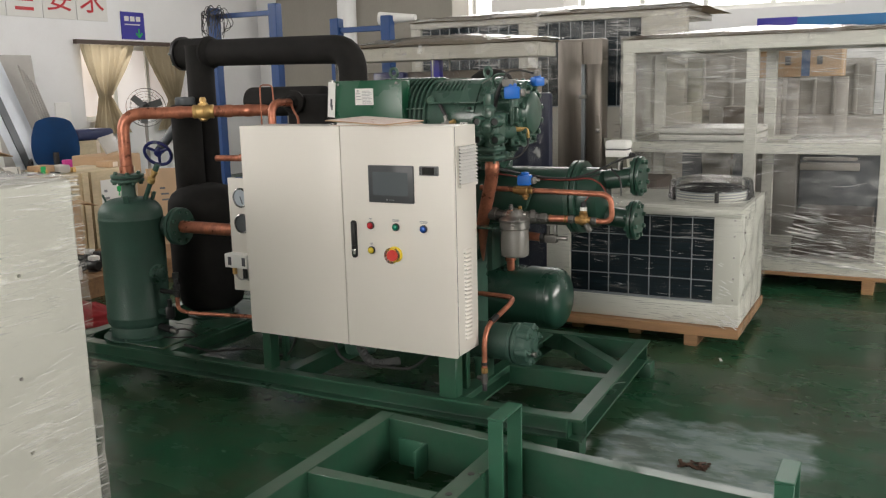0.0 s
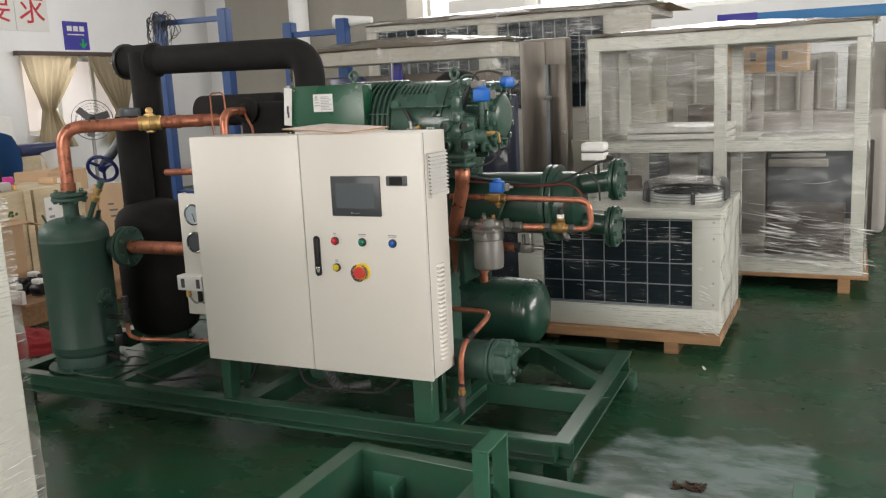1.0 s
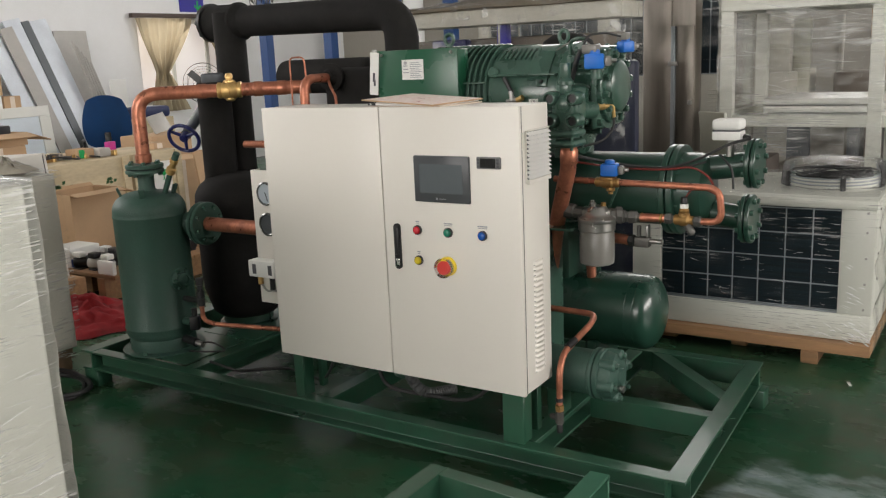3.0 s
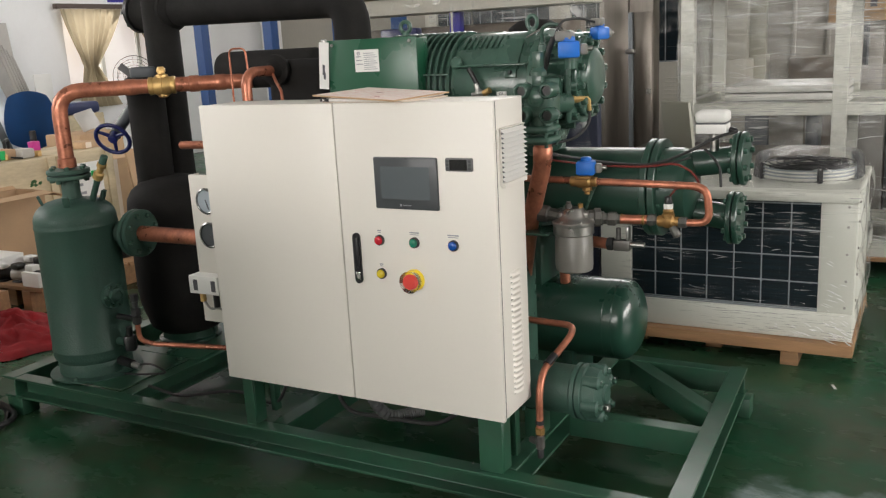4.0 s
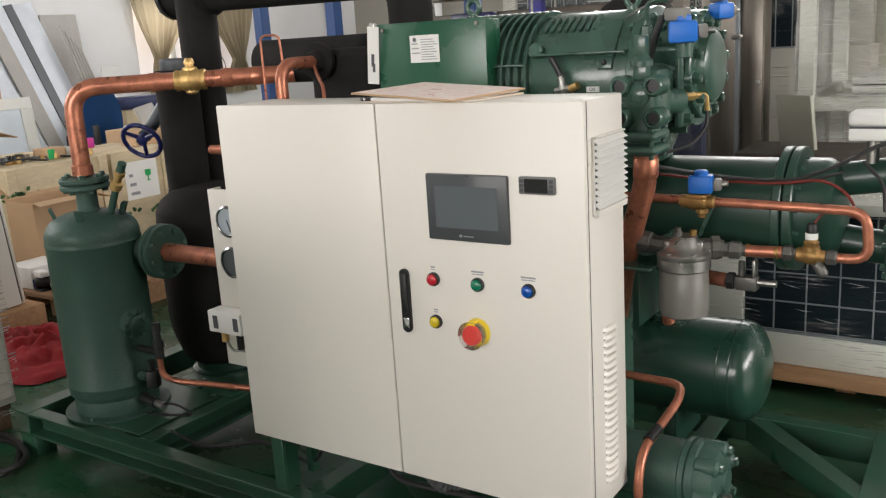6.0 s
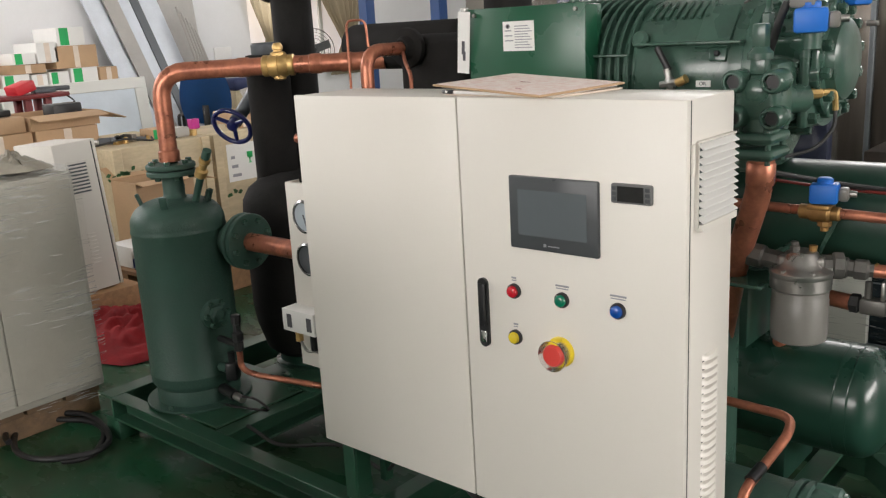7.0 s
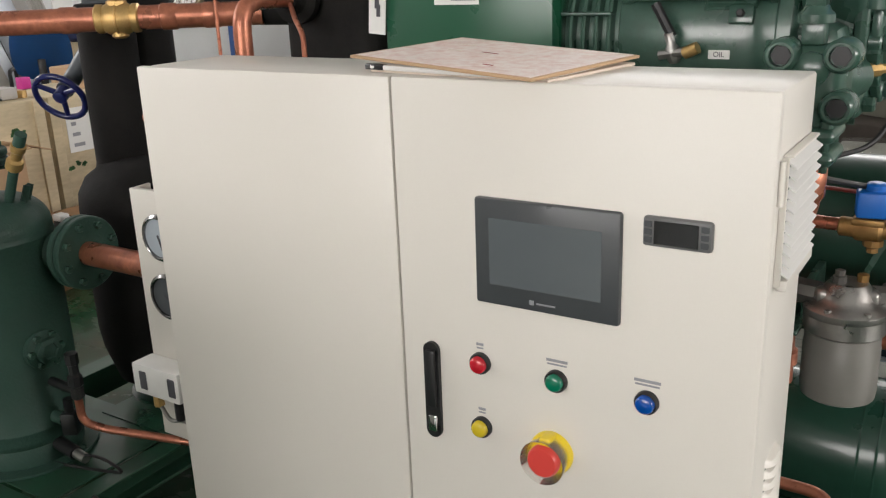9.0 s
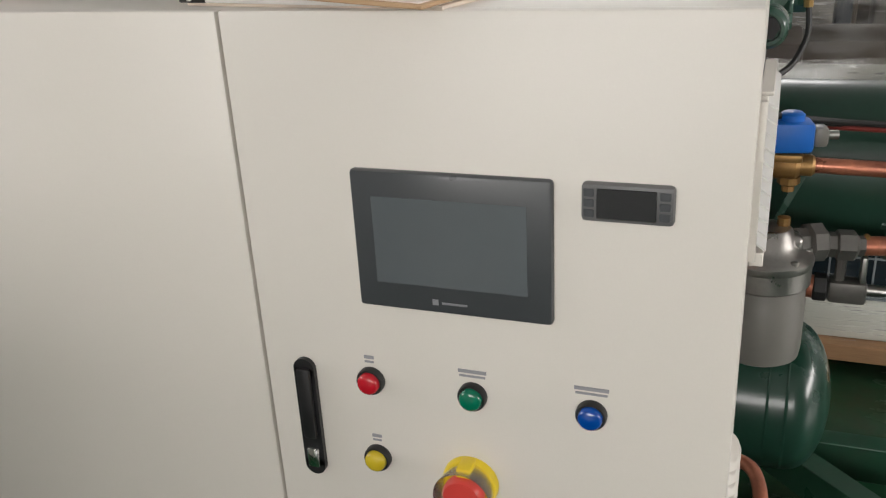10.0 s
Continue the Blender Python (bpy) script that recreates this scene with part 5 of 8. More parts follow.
# flow switch on the upper nozzle
fs = thing("flow_switch", (-0.865, 3.79, 1.04), "white plastic flow switch box on the water nozzle", "switch")
part("lower_shell", box(-0.925, -0.832, 3.745, 3.82, 1.048, 1.078, 0.005), PAPER, fs)
part("seal", box(-0.923, -0.834, 3.747, 3.818, 1.077, 1.082), INK, fs)
part("lid", box(-0.927, -0.830, 3.743, 3.822, 1.081, 1.118, 0.012, seg=3), PAPER, fs)
part("stem", rod((-0.875, 3.79, 0.99), (-0.875, 3.79, 1.05), 0.014, 12), STEEL, fs)
part("gland", rod((-0.825, 3.77, 1.06), (-0.805, 3.765, 1.055), 0.009, 10), BLACK, fs)
fl = thing("sensor_cable", (-1.0, 3.66, 0.95), "black and red cables strung along the exchanger", "cable")
part("black_cable", pipe([(-1.345, 3.46, 1.030), (-1.25, 3.60, 0.985), (-1.15, 3.665, 0.962), (-1.03, 3.655, 0.962), (-0.93, 3.68, 1.00), (-0.86, 3.73, 1.04), (-0.80, 3.76, 1.055)], 0.0048, 0.06, 8), RUBBER, fl)
part("black_cable", pipe([(-1.335, 3.47, 1.022), (-1.24, 3.62, 0.978), (-1.14, 3.668, 0.955), (-1.02, 3.655, 0.955), (-0.92, 3.67, 0.985)], 0.0036, 0.06, 8), RUBBER, fl)
part("black_cable", pipe([(-0.88, 3.68, 1.01), (-0.83, 3.66, 0.965), (-0.825, 3.65, 0.90)], 0.004, 0.03, 8), RUBBER, fl)
REDW = mat("dark_red_cable", (0.17, 0.022, 0.016), 0.45)
part("red_cable", pipe([(-1.36, 3.58, 0.985), (-1.22, 3.655, 0.958), (-1.06, 3.652, 0.955), (-0.96, 3.66, 0.970), (-0.90, 3.655, 0.935), (-0.88, 3.65, 0.88)], 0.0036, 0.05, 8), REDW, fl)
part("red_cable", pipe([(-0.965, 3.60, 0.876), (-0.945, 3.61, 0.905), (-0.895, 3.63, 0.895), (-0.855, 3.63, 0.872)], 0.0028, 0.03, 8), REDW, fl)

# liquid receiver below
rc = thing("liquid_receiver", (-1.6, 3.84, 0.25), "glossy dark green horizontal liquid receiver", "tank")
RY, RZ, RX = 3.845, 0.388, -1.112
part("shell", lathe(dome(0.142, 1.15, 0.5, 8), (RX - 1.15, RY, RZ), (1, 0, 0), 56), DRUMG, rc)
for q, h in ((-0.080, 0.0012), (-0.112, 0.0010)):
    part("weld_bead", lathe([(0.141, -0.005), (0.142 + h, 0), (0.141, 0.005)], (RX + q, RY, RZ), (1, 0, 0), 56), DRUMG, rc)
for sx in (-2.0, -1.36):
    part("saddle", box(sx - 0.02, sx + 0.02, RY - 0.11, RY + 0.11, SZ, 0.28, 0.004), DRUMG, rc)
# oil cooler with bolted head
oc = thing("oil_cooler", (-1.2, 3.28, 0.18), "small green oil cooler with a bolted cast head", "tank")
OC = Vector((-1.466, 3.330, 0.320))
part("shell", lathe([(0.075, 0), (0.075, 0.315)], OC, (1, 0, 0), 40), TANKG, oc)
part("head_flange", lathe([(0.080, 0), (0.085, 0.004), (0.085, 0.016), (0.078, 0.018), (0.078, 0.022), (0.085, 0.024), (0.085, 0.036), (0.080, 0.040)], OC + Vector((0.290, 0, 0)), (1, 0, 0), 40), TANKG, oc)
part("head", lathe([(0.078, 0), (0.080, 0.012), (0.075, 0.040), (0.054, 0.050), (0.030, 0.052), (0.026, 0.060), (0, 0.060)], OC + Vector((0.328, 0, 0)), (1, 0, 0), 40), TANKG, oc)
for i in range(6):
    a = i * math.pi / 3 + 0.25
    part("head_ear", lathe([(0.019, 0), (0.019, 0.046), (0.013, 0.052), (0, 0.052)], OC + Vector((0.330, 0.069 * math.cos(a), 0.069 * math.sin(a))), (1, 0, 0), 12), TANKG, oc)
    piece("bolt", BOLT, oc, axis_pose(OC + Vector((0.380, 0.069 * math.cos(a), 0.069 * math.sin(a))), (1, 0, 0)))
part("drain_boss", lathe([(0.010, 0), (0.010, 0.006), (0.013, 0.008), (0.013, 0.016), (0, 0.018)], OC + Vector((0.386, -0.030, -0.030)), (1, 0, 0), 8), STEEL, oc)
part("saddle", box(-1.33, -1.28, 3.28, 3.37, SZ, 0.258, 0.004), SKIDG, oc)
# copper oil line in front of the cooler
op = thing("oil_line", (-1.22, 3.2, 0.15), "thin copper oil line with a valve at its foot", "pipe")
part("tube", pipe([(-1.50, 3.49, 0.474), (-1.243, 3.49, 0.468), (-1.224, 3.42, 0.460), (-1.240, 3.225, 0.412), (-1.238, 3.185, 0.36), (-1.238, 3.183, 0.215)], 0.0108, 0.035, 14), COPPER, op)
part("sleeve", rod((-1.234, 3.30, 0.433), (-1.239, 3.25, 0.422), 0.0125, 12), BLACK, op)
part("flare_nut", lathe([(0.011, 0), (0.015, 0.003), (0.015, 0.020), (0.011, 0.024)], (-1.238, 3.183, 0.250), (0, 0, -1), 6), DULLBRASS, op)
fv = part("angle_valve", lathe([(0.011, 0), (0.014, 0.003), (0.014, 0.040), (0.010, 0.044)], (-1.238, 3.183, 0.226), (0, 0, -1), 12), FITTING, op, "dull steel angle valve")
part("valve_outlet", rod((-1.238, 3.183, 0.200), (-1.275, 3.203, 0.197), 0.010, 12), FITTING, fv)
part("valve_cap", lathe([(0.008, 0), (0.011, 0.005), (0.010, 0.030), (0, 0.034)], (-1.238, 3.183, 0.184), (0, 0, -1), 10), BLACK, fv)
part("label_ring", lathe([(0.0125, 0), (0.0135, 0.001), (0.0135, 0.011), (0.0125, 0.012)], (-1.238, 3.183, 0.272), (0, 0, -1), 14), RUBBER, op)

# filter drier with copper and brass fittings, liquid line and stop valves
fd = thing("filter_drier", (-1.22, 3.49, 0.64), "grey filter drier can with a cast aluminium lid", "filter")
FC = Vector((-1.250, 3.530, 0))
part("can", lathe([(0.050, 0.640), (0.058, 0.645), (0.060, 0.66), (0.060, 0.735), (0.059, 0.737), (0.059, 0.785)], FC, seg=36), CANDARK, fd)
part("band", lathe([(0.060, 0.758), (0.064, 0.762), (0.064, 0.788), (0.060, 0.792)], FC, seg=36), ALU, fd)
part("lid", lathe([(0.064, 0.788), (0.066, 0.792), (0.066, 0.800), (0.061, 0.805), (0.050, 0.808), (0.040, 0.820), (0.034, 0.838), (0.030, 0.842), (0, 0.843)], FC, seg=36), ALU, fd)
for i in range(6):
    a = i * math.pi / 3 + 0.2
    piece("bolt", SMALLBOLT, fd, Matrix.Translation(FC + Vector((0.058 * math.cos(a), 0.058 * math.sin(a), 0.802))))
part("inlet_boss", lathe([(0.022, 0), (0.022, 0.05), (0.028, 0.054), (0.028, 0.085), (0.02, 0.09)], FC + Vector((-0.03, 0, 0.812)), (-1, 0, 0.1), 8), FITTING, fd)
part("outlet_boss", lathe([(0.024, 0), (0.024, 0.035), (0.030, 0.039), (0.030, 0.058), (0.018, 0.062)], FC + Vector((0.02, 0.02, 0.808)), (1, 0.5, -0.04), 8), FITTING, fd)
part("lid_neck", box(-0.050, 0.048, -0.020, 0.020, 0.806, 0.832, 0.010, m=Matrix.Translation(FC) @ pose(0, 0, 0, 0, 0, 14), seg=3), ALU, fd)
part("lid_cap", lathe([(0.011, 0), (0.011, 0.012), (0.008, 0.014), (0.008, 0.022), (0, 0.023)], FC + Vector((-0.012, -0.01, 0.841)), (0, 0, 1), 8), FITTING, fd)
part("lid_cap", lathe([(0.009, 0), (0.009, 0.016), (0, 0.018)], FC + Vector((0.02, 0.01, 0.838)), (0, 0, 1), 8), DULLBRASS, fd)
part("bracket", box(-1.318, -1.304, 3.52, 3.66, 0.75, 0.83, 0.003), GREEN, fd)
ll = thing("liquid_line", (-1.05, 3.6, 0.75), "copper liquid line looping through a brass stop valve", "pipe")
LY = 3.60
part("tube", pipe([(-1.44, LY, 0.919), (-0.855, LY, 0.909), (-0.845, LY, 0.797), (-0.925, LY, 0.797)], 0.0115, 0.04, 14), COPPER, ll)
part("short_tube", rod((-1.118, LY - 0.01, 0.800), (-1.035, LY, 0.800), 0.0145, 14), COPPER, ll)
for q in (-1.118, -1.050):
    part("braze_ring", lathe([(0.0145, 0), (0.0165, 0.002), (0.0165, 0.006), (0.0145, 0.008)], (q, LY - 0.006, 0.800), (1, 0.05, 0), 14), DULLBRASS, ll)
part("flare_nut", lathe([(0.013, 0), (0.019, 0.004), (0.019, 0.022), (0.012, 0.028), (0.012, 0.05)], (-1.035, LY, 0.800), (1, 0, 0), 6), FITTING, ll)
part("union", lathe([(0.018, 0), (0.024, 0.004), (0.024, 0.026), (0.019, 0.03), (0.019, 0.040), (0.023, 0.043), (0.023, 0.066), (0.015, 0.072), (0.015, 0.080)], (-1.196, LY - 0.025, 0.803), (1, 0.16, -0.03), 6), FITTING, ll)
stv = part("stop_valve", lathe([(0.013, -0.036), (0.018, -0.032), (0.018, -0.016), (0.022, -0.010), (0.022, 0.012), (0.015, 0.018), (0.015, 0.030)], (-0.968, LY, 0.798), (1, 0, 0), 12), DULLBRASS, ll, "dull brass stop valve with a pale ringed black cap")
part("bonnet", lathe([(0.020, 0.012), (0.020, 0.022), (0.016, 0.026), (0.018, 0.032), (0.013, 0.038), (0.013, 0.044)], (-0.970, LY, 0.798), (0, 0, 1), 10), DULLBRASS, stv)
part("cap_ring", lathe([(0.0145, 0.040), (0.0145, 0.054), (0.012, 0.055)], (-0.970, LY, 0.798), (0, 0, 1), 14), PAPER, stv)
part("cap", lathe([(0.012, 0.052), (0.013, 0.056), (0.011, 0.074), (0.009, 0.077), (0, 0.078)], (-0.970, LY, 0.798), (0, 0, 1), 12), BLACK, stv)
part("flare_nut", lathe([(0.014, 0), (0.018, 0.004), (0.018, 0.022), (0.013, 0.026)], (-0.938, LY, 0.797), (1, 0, 0), 6), FITTING, stv)
part("spindle", lathe([(0.010, 0), (0.013, 0.008), (0.013, 0.040), (0.008, 0.046), (0, 0.046)], (-0.962, LY, 0.790), (0.55, -0.25, -0.8), 10), FITTING, stv)
vb = part("valve_body", lathe([(0.012, -0.045), (0.017, -0.042), (0.017, -0.022), (0.022, -0.016), (0.022, 0.018), (0.016, 0.024), (0.016, 0.040), (0.012, 0.044)], (-1.238, LY, 0.914), (1, 0, 0), 12), DULLBRASS, ll, "dull brass solenoid valve body")
part("valve_plate", box(-1.262, -1.212, LY - 0.022, LY + 0.022, 0.922, 0.934, 0.003), DULLBRASS, vb)
part("valve_foot", lathe([(0.016, 0.018), (0.016, 0.028), (0.009, 0.032), (0.009, 0.040), (0, 0.040)], (-1.228, LY, 0.914), (0, 0, -1), 8), DULLBRASS, vb)
part("stay", box(-0.005, 0.005, -0.002, 0.002, -0.10, 0, 0.001, m=Matrix.Translation((-1.205, LY + 0.012, 0.905)) @ pose(0, 0, 0, 0, 22, 0), seg=1), GREEN, ll)
solenoid((-1.231, LY, 0.958), 10, 0.86, "blue solenoid coil on a brass valve body")
lo = thing("receiver_outlet_line", (-1.2, 3.62, 0.6), "copper outlet elbow with steel stop valve on the receiver", "pipe")
part("tube", pipe([(-1.385, 3.80, 0.50), (-1.385, 3.78, 0.70), (-1.31, 3.66, 0.712), (-1.175, 3.64, 0.706)], 0.0185, 0.05, 16), COPPER, lo)
part("collar", lathe([(0.021, 0), (0.025, 0.003), (0.025, 0.03), (0.021, 0.033)], (-1.385, 3.795, 0.56), (0, -0.1, 1), 16), COPPER, lo)
part("stop_valve", box(-1.155, -1.100, 3.625, 3.66, 0.686, 0.722, 0.006), FITTING, lo, "steel stop valve")
part("spindle", rod((-1.10, 3.64, 0.708), (-1.055, 3.64, 0.708), 0.009, 10), STEEL, lo)
part("nut", lathe([(0.016, 0), (0.022, 0.003), (0.022, 0.02), (0.016, 0.023)], (-1.178, 3.641, 0.706), (1, 0, 0), 6), RUBBER, lo)
part("yoke", box(-1.112, -1.104, 3.628, 3.656, 0.722, 0.765, 0.002), STEEL, lo)
part("stem", rod((-1.140, 3.64, 0.72), (-1.140, 3.64, 0.760), 0.008, 8), FITTING, lo)
fb = thing("filter_support", (-1.36, 3.5, 0.6), "green bent bracket beside the filter", "bracket")
part("arm", box(-1.42, -1.309, 3.46, 3.60, 0.760, 0.768, 0.002, seg=1), GREEN, fb)
part("leg", box(-1.42, -1.412, 3.46, 3.60, SZ, 0.760, 0.002, seg=1), GREEN, fb)
# flexible conduit under the cabinet
cd = thing("flexible_conduit", (-1.72, 3.12, SZ), "grey corrugated conduit under the cabinet", "conduit")
cpts = bent([(-1.815, 3.15, 0.335), (-1.805, 3.16, 0.25), (-1.775, 3.20, 0.185), (-1.70, 3.30, 0.183)], 0.07, 10)
DGREYC = mat("dark_grey_conduit", (0.075, 0.078, 0.078), 0.5)
cbm = bmesh.new()
cps = []
for a, b in zip(cpts, cpts[1:]):
    k = max(1, int((b - a).length / 0.004))
    cps += [a.lerp(b, i / k) for i in range(k)]
prev = None
for i, p in enumerate(cps):
    d = (cps[min(i + 1, len(cps) - 1)] - cps[max(i - 1, 0)]).normalized()
    sd = d.cross(Vector((0.3, 0.9, 0.1))).normalized()
    up_ = sd.cross(d)
    rr = 0.0205 if i % 2 else 0.0172
    ring = [cbm.verts.new(p + rr * (math.cos(2 * math.pi * q / 14) * sd + math.sin(2 * math.pi * q / 14) * up_)) for q in range(14)]
    if prev:
        for q in range(14):
            cbm.faces.new((prev[q], prev[(q + 1) % 14], ring[(q + 1) % 14], ring[q]))
    prev = ring
part("corrugated_tube", cbm, DGREYC, cd)
wl = thing("loose_cables", (-1.9, 3.2, SZ), "black cables lying on the skid under the cabinet", "cable")
part("cable", pipe([(-2.80, 3.14, 0.17), (-2.6, 3.10, 0.172), (-2.45, 3.22, 0.175), (-2.2, 3.16, 0.175), (-2.12, 3.16, 0.335)], 0.006, 0.06, 8), RUBBER, wl)
part("cable", pipe([(-1.95, 3.16, 0.335), (-1.93, 3.16, 0.20), (-1.6, 3.22, 0.178), (-1.5, 3.20, 0.26), (-1.5, 3.18, 0.335)], 0.007, 0.07, 8), RUBBER, wl)
pmpg = thing("oil_pump_pot", (-2.0, 3.42, SZ), "small dark green pot under the cabinet", "tank")
part("pot", lathe([(0.07, SZ), (0.075, 0.18), (0.075, 0.30), (0.05, 0.34), (0, 0.35)], (-1.98, 3.42, 0), seg=28), GREEN, pmpg)

# ---- second green frame lying in the aisle ----
fr = thing("steel_base_frame", (-0.7, 2.3, 0), "empty green painted steel base frame with short upright posts", "frame")
FZ = 0.185
channel(fr, (-1.45, 2.703, FZ), (0.75, 2.520, FZ), 0.165, 0.05, (0.083, 1, 0))
channel(fr, (-1.395, 0.95, FZ + 0.002), (-1.395, 2.746, FZ + 0.002), 0.169, 0.06, (-1, 0, 0))
channel(fr, (-1.395, 2.20, FZ - 0.001), (-0.955, 2.20, FZ - 0.001), 0.16, 0.05, (0, 1, 0), name="crossbeam")
channel(fr, (-0.888, 1.0, FZ), (-0.888, 2.65, FZ), 0.165, 0.065, (-1, 0, 0), name="crossbeam")
channel(fr, (-1.44, 0.95, FZ), (0.75, 0.95, FZ), 0.17, 0.05, (0, 1, 0))
channel(fr, (0.76, 0.95, FZ + 0.001), (0.76, 2.565, FZ + 0.001), 0.171, 0.06, (-1, 0, 0))
for px_, py_, top in ((-0.882, 2.445, 0.350), (-0.042, 2.415, 0.322)):
    p = part("post", box(px_, px_ + 0.050, py_, py_ + 0.008, 0.022, top, 0.002, seg=1), FRAMEG, fr)
    part("post_back", box(px_, px_ + 0.050, py_ + 0.147, py_ + 0.155, 0.022, top, 0.002, seg=1), FRAMEG, p)
    part("post_cap", box(px_ - 0.001, px_ + 0.051, py_ - 0.001, py_ + 0.156, top, top + 0.008, 0.002, seg=1), FRAMEG, p)
    part("post_foot", box(px_ - 0.01, px_ + 0.06, py_ - 0.01, py_ + 0.165, 0.014, 0.022, 0.001, seg=1), FRAMEG, p)
part("bracket", box(-1.35, -1.23, 2.683, 2.695, 0.02, 0.12, 0.003), FRAMEG, fr)
part("bracket", box(-1.242, -1.23, 2.60, 2.683, 0.02, 0.12, 0.003), FRAMEG, fr)
for hy in (2.25, 2.40):
    part("bolt_hole", lathe([(0.011, 0), (0.011, 0.0008), (0, 0.0008)], (-0.92, hy, FZ + 0.0002), (0, 0, 1), 16), BLACK, fr)
for fx in (-1.40, 0.68):
    for fy in (1.05, 2.52):
        part("foot", box(fx - 0.04, fx + 0.04, fy - 0.04, fy + 0.04, 0, 0.022, 0.002, seg=1), FRAMEG, fr)


def pallet(at, w, d, h, label, boards=5, t=0.022, inset=0.10, timber=None):
    """A wooden pallet: top boards on three runners with end blocks."""
    x, y = at
    p = thing("wooden_pallet", (x + w / 2, y + d / 2, 0), label, "pallet")
    for i in range(boards):
        b0 = y + i * d / boards
        part("board", box(x, x + w, b0 + 0.006, b0 + d / boards - 0.006, h - t, h, 0.002, seg=1), timber or WOOD, p)
    for i in range(3):
        r0 = x + inset + i * (w - 2 * inset - 0.07) / 2
        part("runner", box(r0, r0 + 0.07, y + (0.12 if i < 2 else 0.002), y + d - 0.004, 0, h - t, 0.003, seg=1), timber or WOOD, p)
    return p


# ---- outdoor unit on its pallet, wrapped in film ----
pallet((-1.62, 4.612), 1.122, 0.84, 0.105, "rough pine pallet under the outdoor unit", 6, 0.048, 0.20)
cu = thing("outdoor_unit", (-0.985, 5.0, 0.105), "white outdoor condensing unit with guarded dark coil, wrapped in clear film", "condensing unit")
U0, U1, V0, V1, W0, W1 = -1.545, -0.508, 4.665, 5.42, 0.107, 0.713
part("base_rail", box(U0, U1, V0 - 0.004, V1, W0, W0 + 0.115, 0.004), CABW, cu)
part("top_panel", box(U0 - 0.004, U1 + 0.004, V0 - 0.008, V1, W1 - 0.04, W1, 0.006), CABW, cu)
part("front_post", box(-0.640, U1, V0, V0 + 0.10, W0 + 0.115, W1 - 0.041, 0.003), CABW, cu)
part("front_post", box(U0, -1.412, V0, V0 + 0.10, W0 + 0.115, W1 - 0.041, 0.003), CABW, cu)
part("side_panel", box(U1 - 0.012, U1 - 0.001, V0 + 0.10, V1, W0 + 0.115, W1 - 0.041, 0.002), CABW, cu)
part("side_panel", box(U0 + 0.001, U0 + 0.012, V0 + 0.10, V1, W0 + 0.115, W1 - 0.041, 0.002), CABW, cu)
part("back_panel", box(U0 + 0.012, U1 - 0.012, V1 - 0.012, V1 - 0.001, W0 + 0.115, W1 - 0.041, 0.002), CABW, cu)
part("coil", box(-1.411, -0.641, V0 + 0.03, V0 + 0.08, W0 + 0.1, W1 - 0.039), FIN, cu, "dark blue-black finned coil")
gd = part("guard", box(-1.414, -0.638, V0 + 0.004, V0 + 0.010, W0 + 0.116, W0 + 0.122), WIRE, cu, "welded wire guard")
for i in range(1, 7):
    gx = -1.412 + i * 0.1103
    part("upright_wire", box(gx - 0.0024, gx + 0.0024, V0 + 0.006, V0 + 0.011, W0 + 0.118, W1 - 0.042), WIRE, gd)
for i in range(0, 5):
    gz = W0 + 0.125 + i * 0.108
    part("cross_wire", box(-1.412, -0.64, V0 + 0.0112, V0 + 0.016, gz - 0.0024, gz + 0.0024), WIRE, gd)
for z in (0.25, 0.36, 0.47, 0.58, 0.66):
    piece("screw", SMALLBOLT, cu, axis_pose((-0.538, V0, z), (0, -1, 0)))
    piece("screw", SMALLBOLT, cu, axis_pose((U1 - 0.001, V0 + 0.125, z), (1, 0, 0)))
FCX, FCY = -0.735, 5.04
fnl = part("fan_ring", lathe([(0.190, W1), (0.190, W1 + 0.012), (0.184, W1 + 0.016), (0.184, W1 + 0.055), (0.178, W1 + 0.055), (0.178, W1)], (FCX, FCY, 0), seg=40), CABW, cu)
for i in range(4):
    a = math.radians(20 + 90 * i)
    part("guard_bracket", box(0.186, 0.200, -0.011, 0.011, W1 + 0.004, W1 + 0.066, 0.003, seg=1, m=Matrix.Translation((FCX, FCY, 0)) @ pose(0, 0, 0, 0, 0, math.degrees(a))), BLACK, fnl)
for i, r in enumerate((0.187, 0.16, 0.13, 0.10, 0.07)):
    ring = [(FCX + r * math.cos(2 * math.pi * k / 32), FCY + r * math.sin(2 * math.pi * k / 32), W1 + 0.066 + 0.012 * (1 - r / 0.19)) for k in range(33)]
    part("guard_ring", pipe(ring, 0.003, 0, 6), BLACK, fnl)
for zz in (0.012, 0.026, 0.040):
    ring = [(FCX + 0.189 * math.cos(2 * math.pi * k / 36), FCY + 0.189 * math.sin(2 * math.pi * k / 36), W1 + 0.014 + zz) for k in range(37)]
    part("guard_ring", pipe(ring, 0.0035, 0, 6), WIRE, fnl)
for i in range(4):
    a = math.pi / 4 + i * math.pi / 2
    part("guard_spoke", rod((FCX + 0.190 * math.cos(a), FCY + 0.190 * math.sin(a), W1 + 0.066), (FCX, FCY, W1 + 0.08), 0.005, 8), BLACK, fnl)
part("fan_hub", lathe([(0.06, W1 + 0.02), (0.06, W1 + 0.055), (0.04, W1 + 0.062), (0, W1 + 0.063)], (FCX, FCY, 0), seg=24), BLACK, fnl)
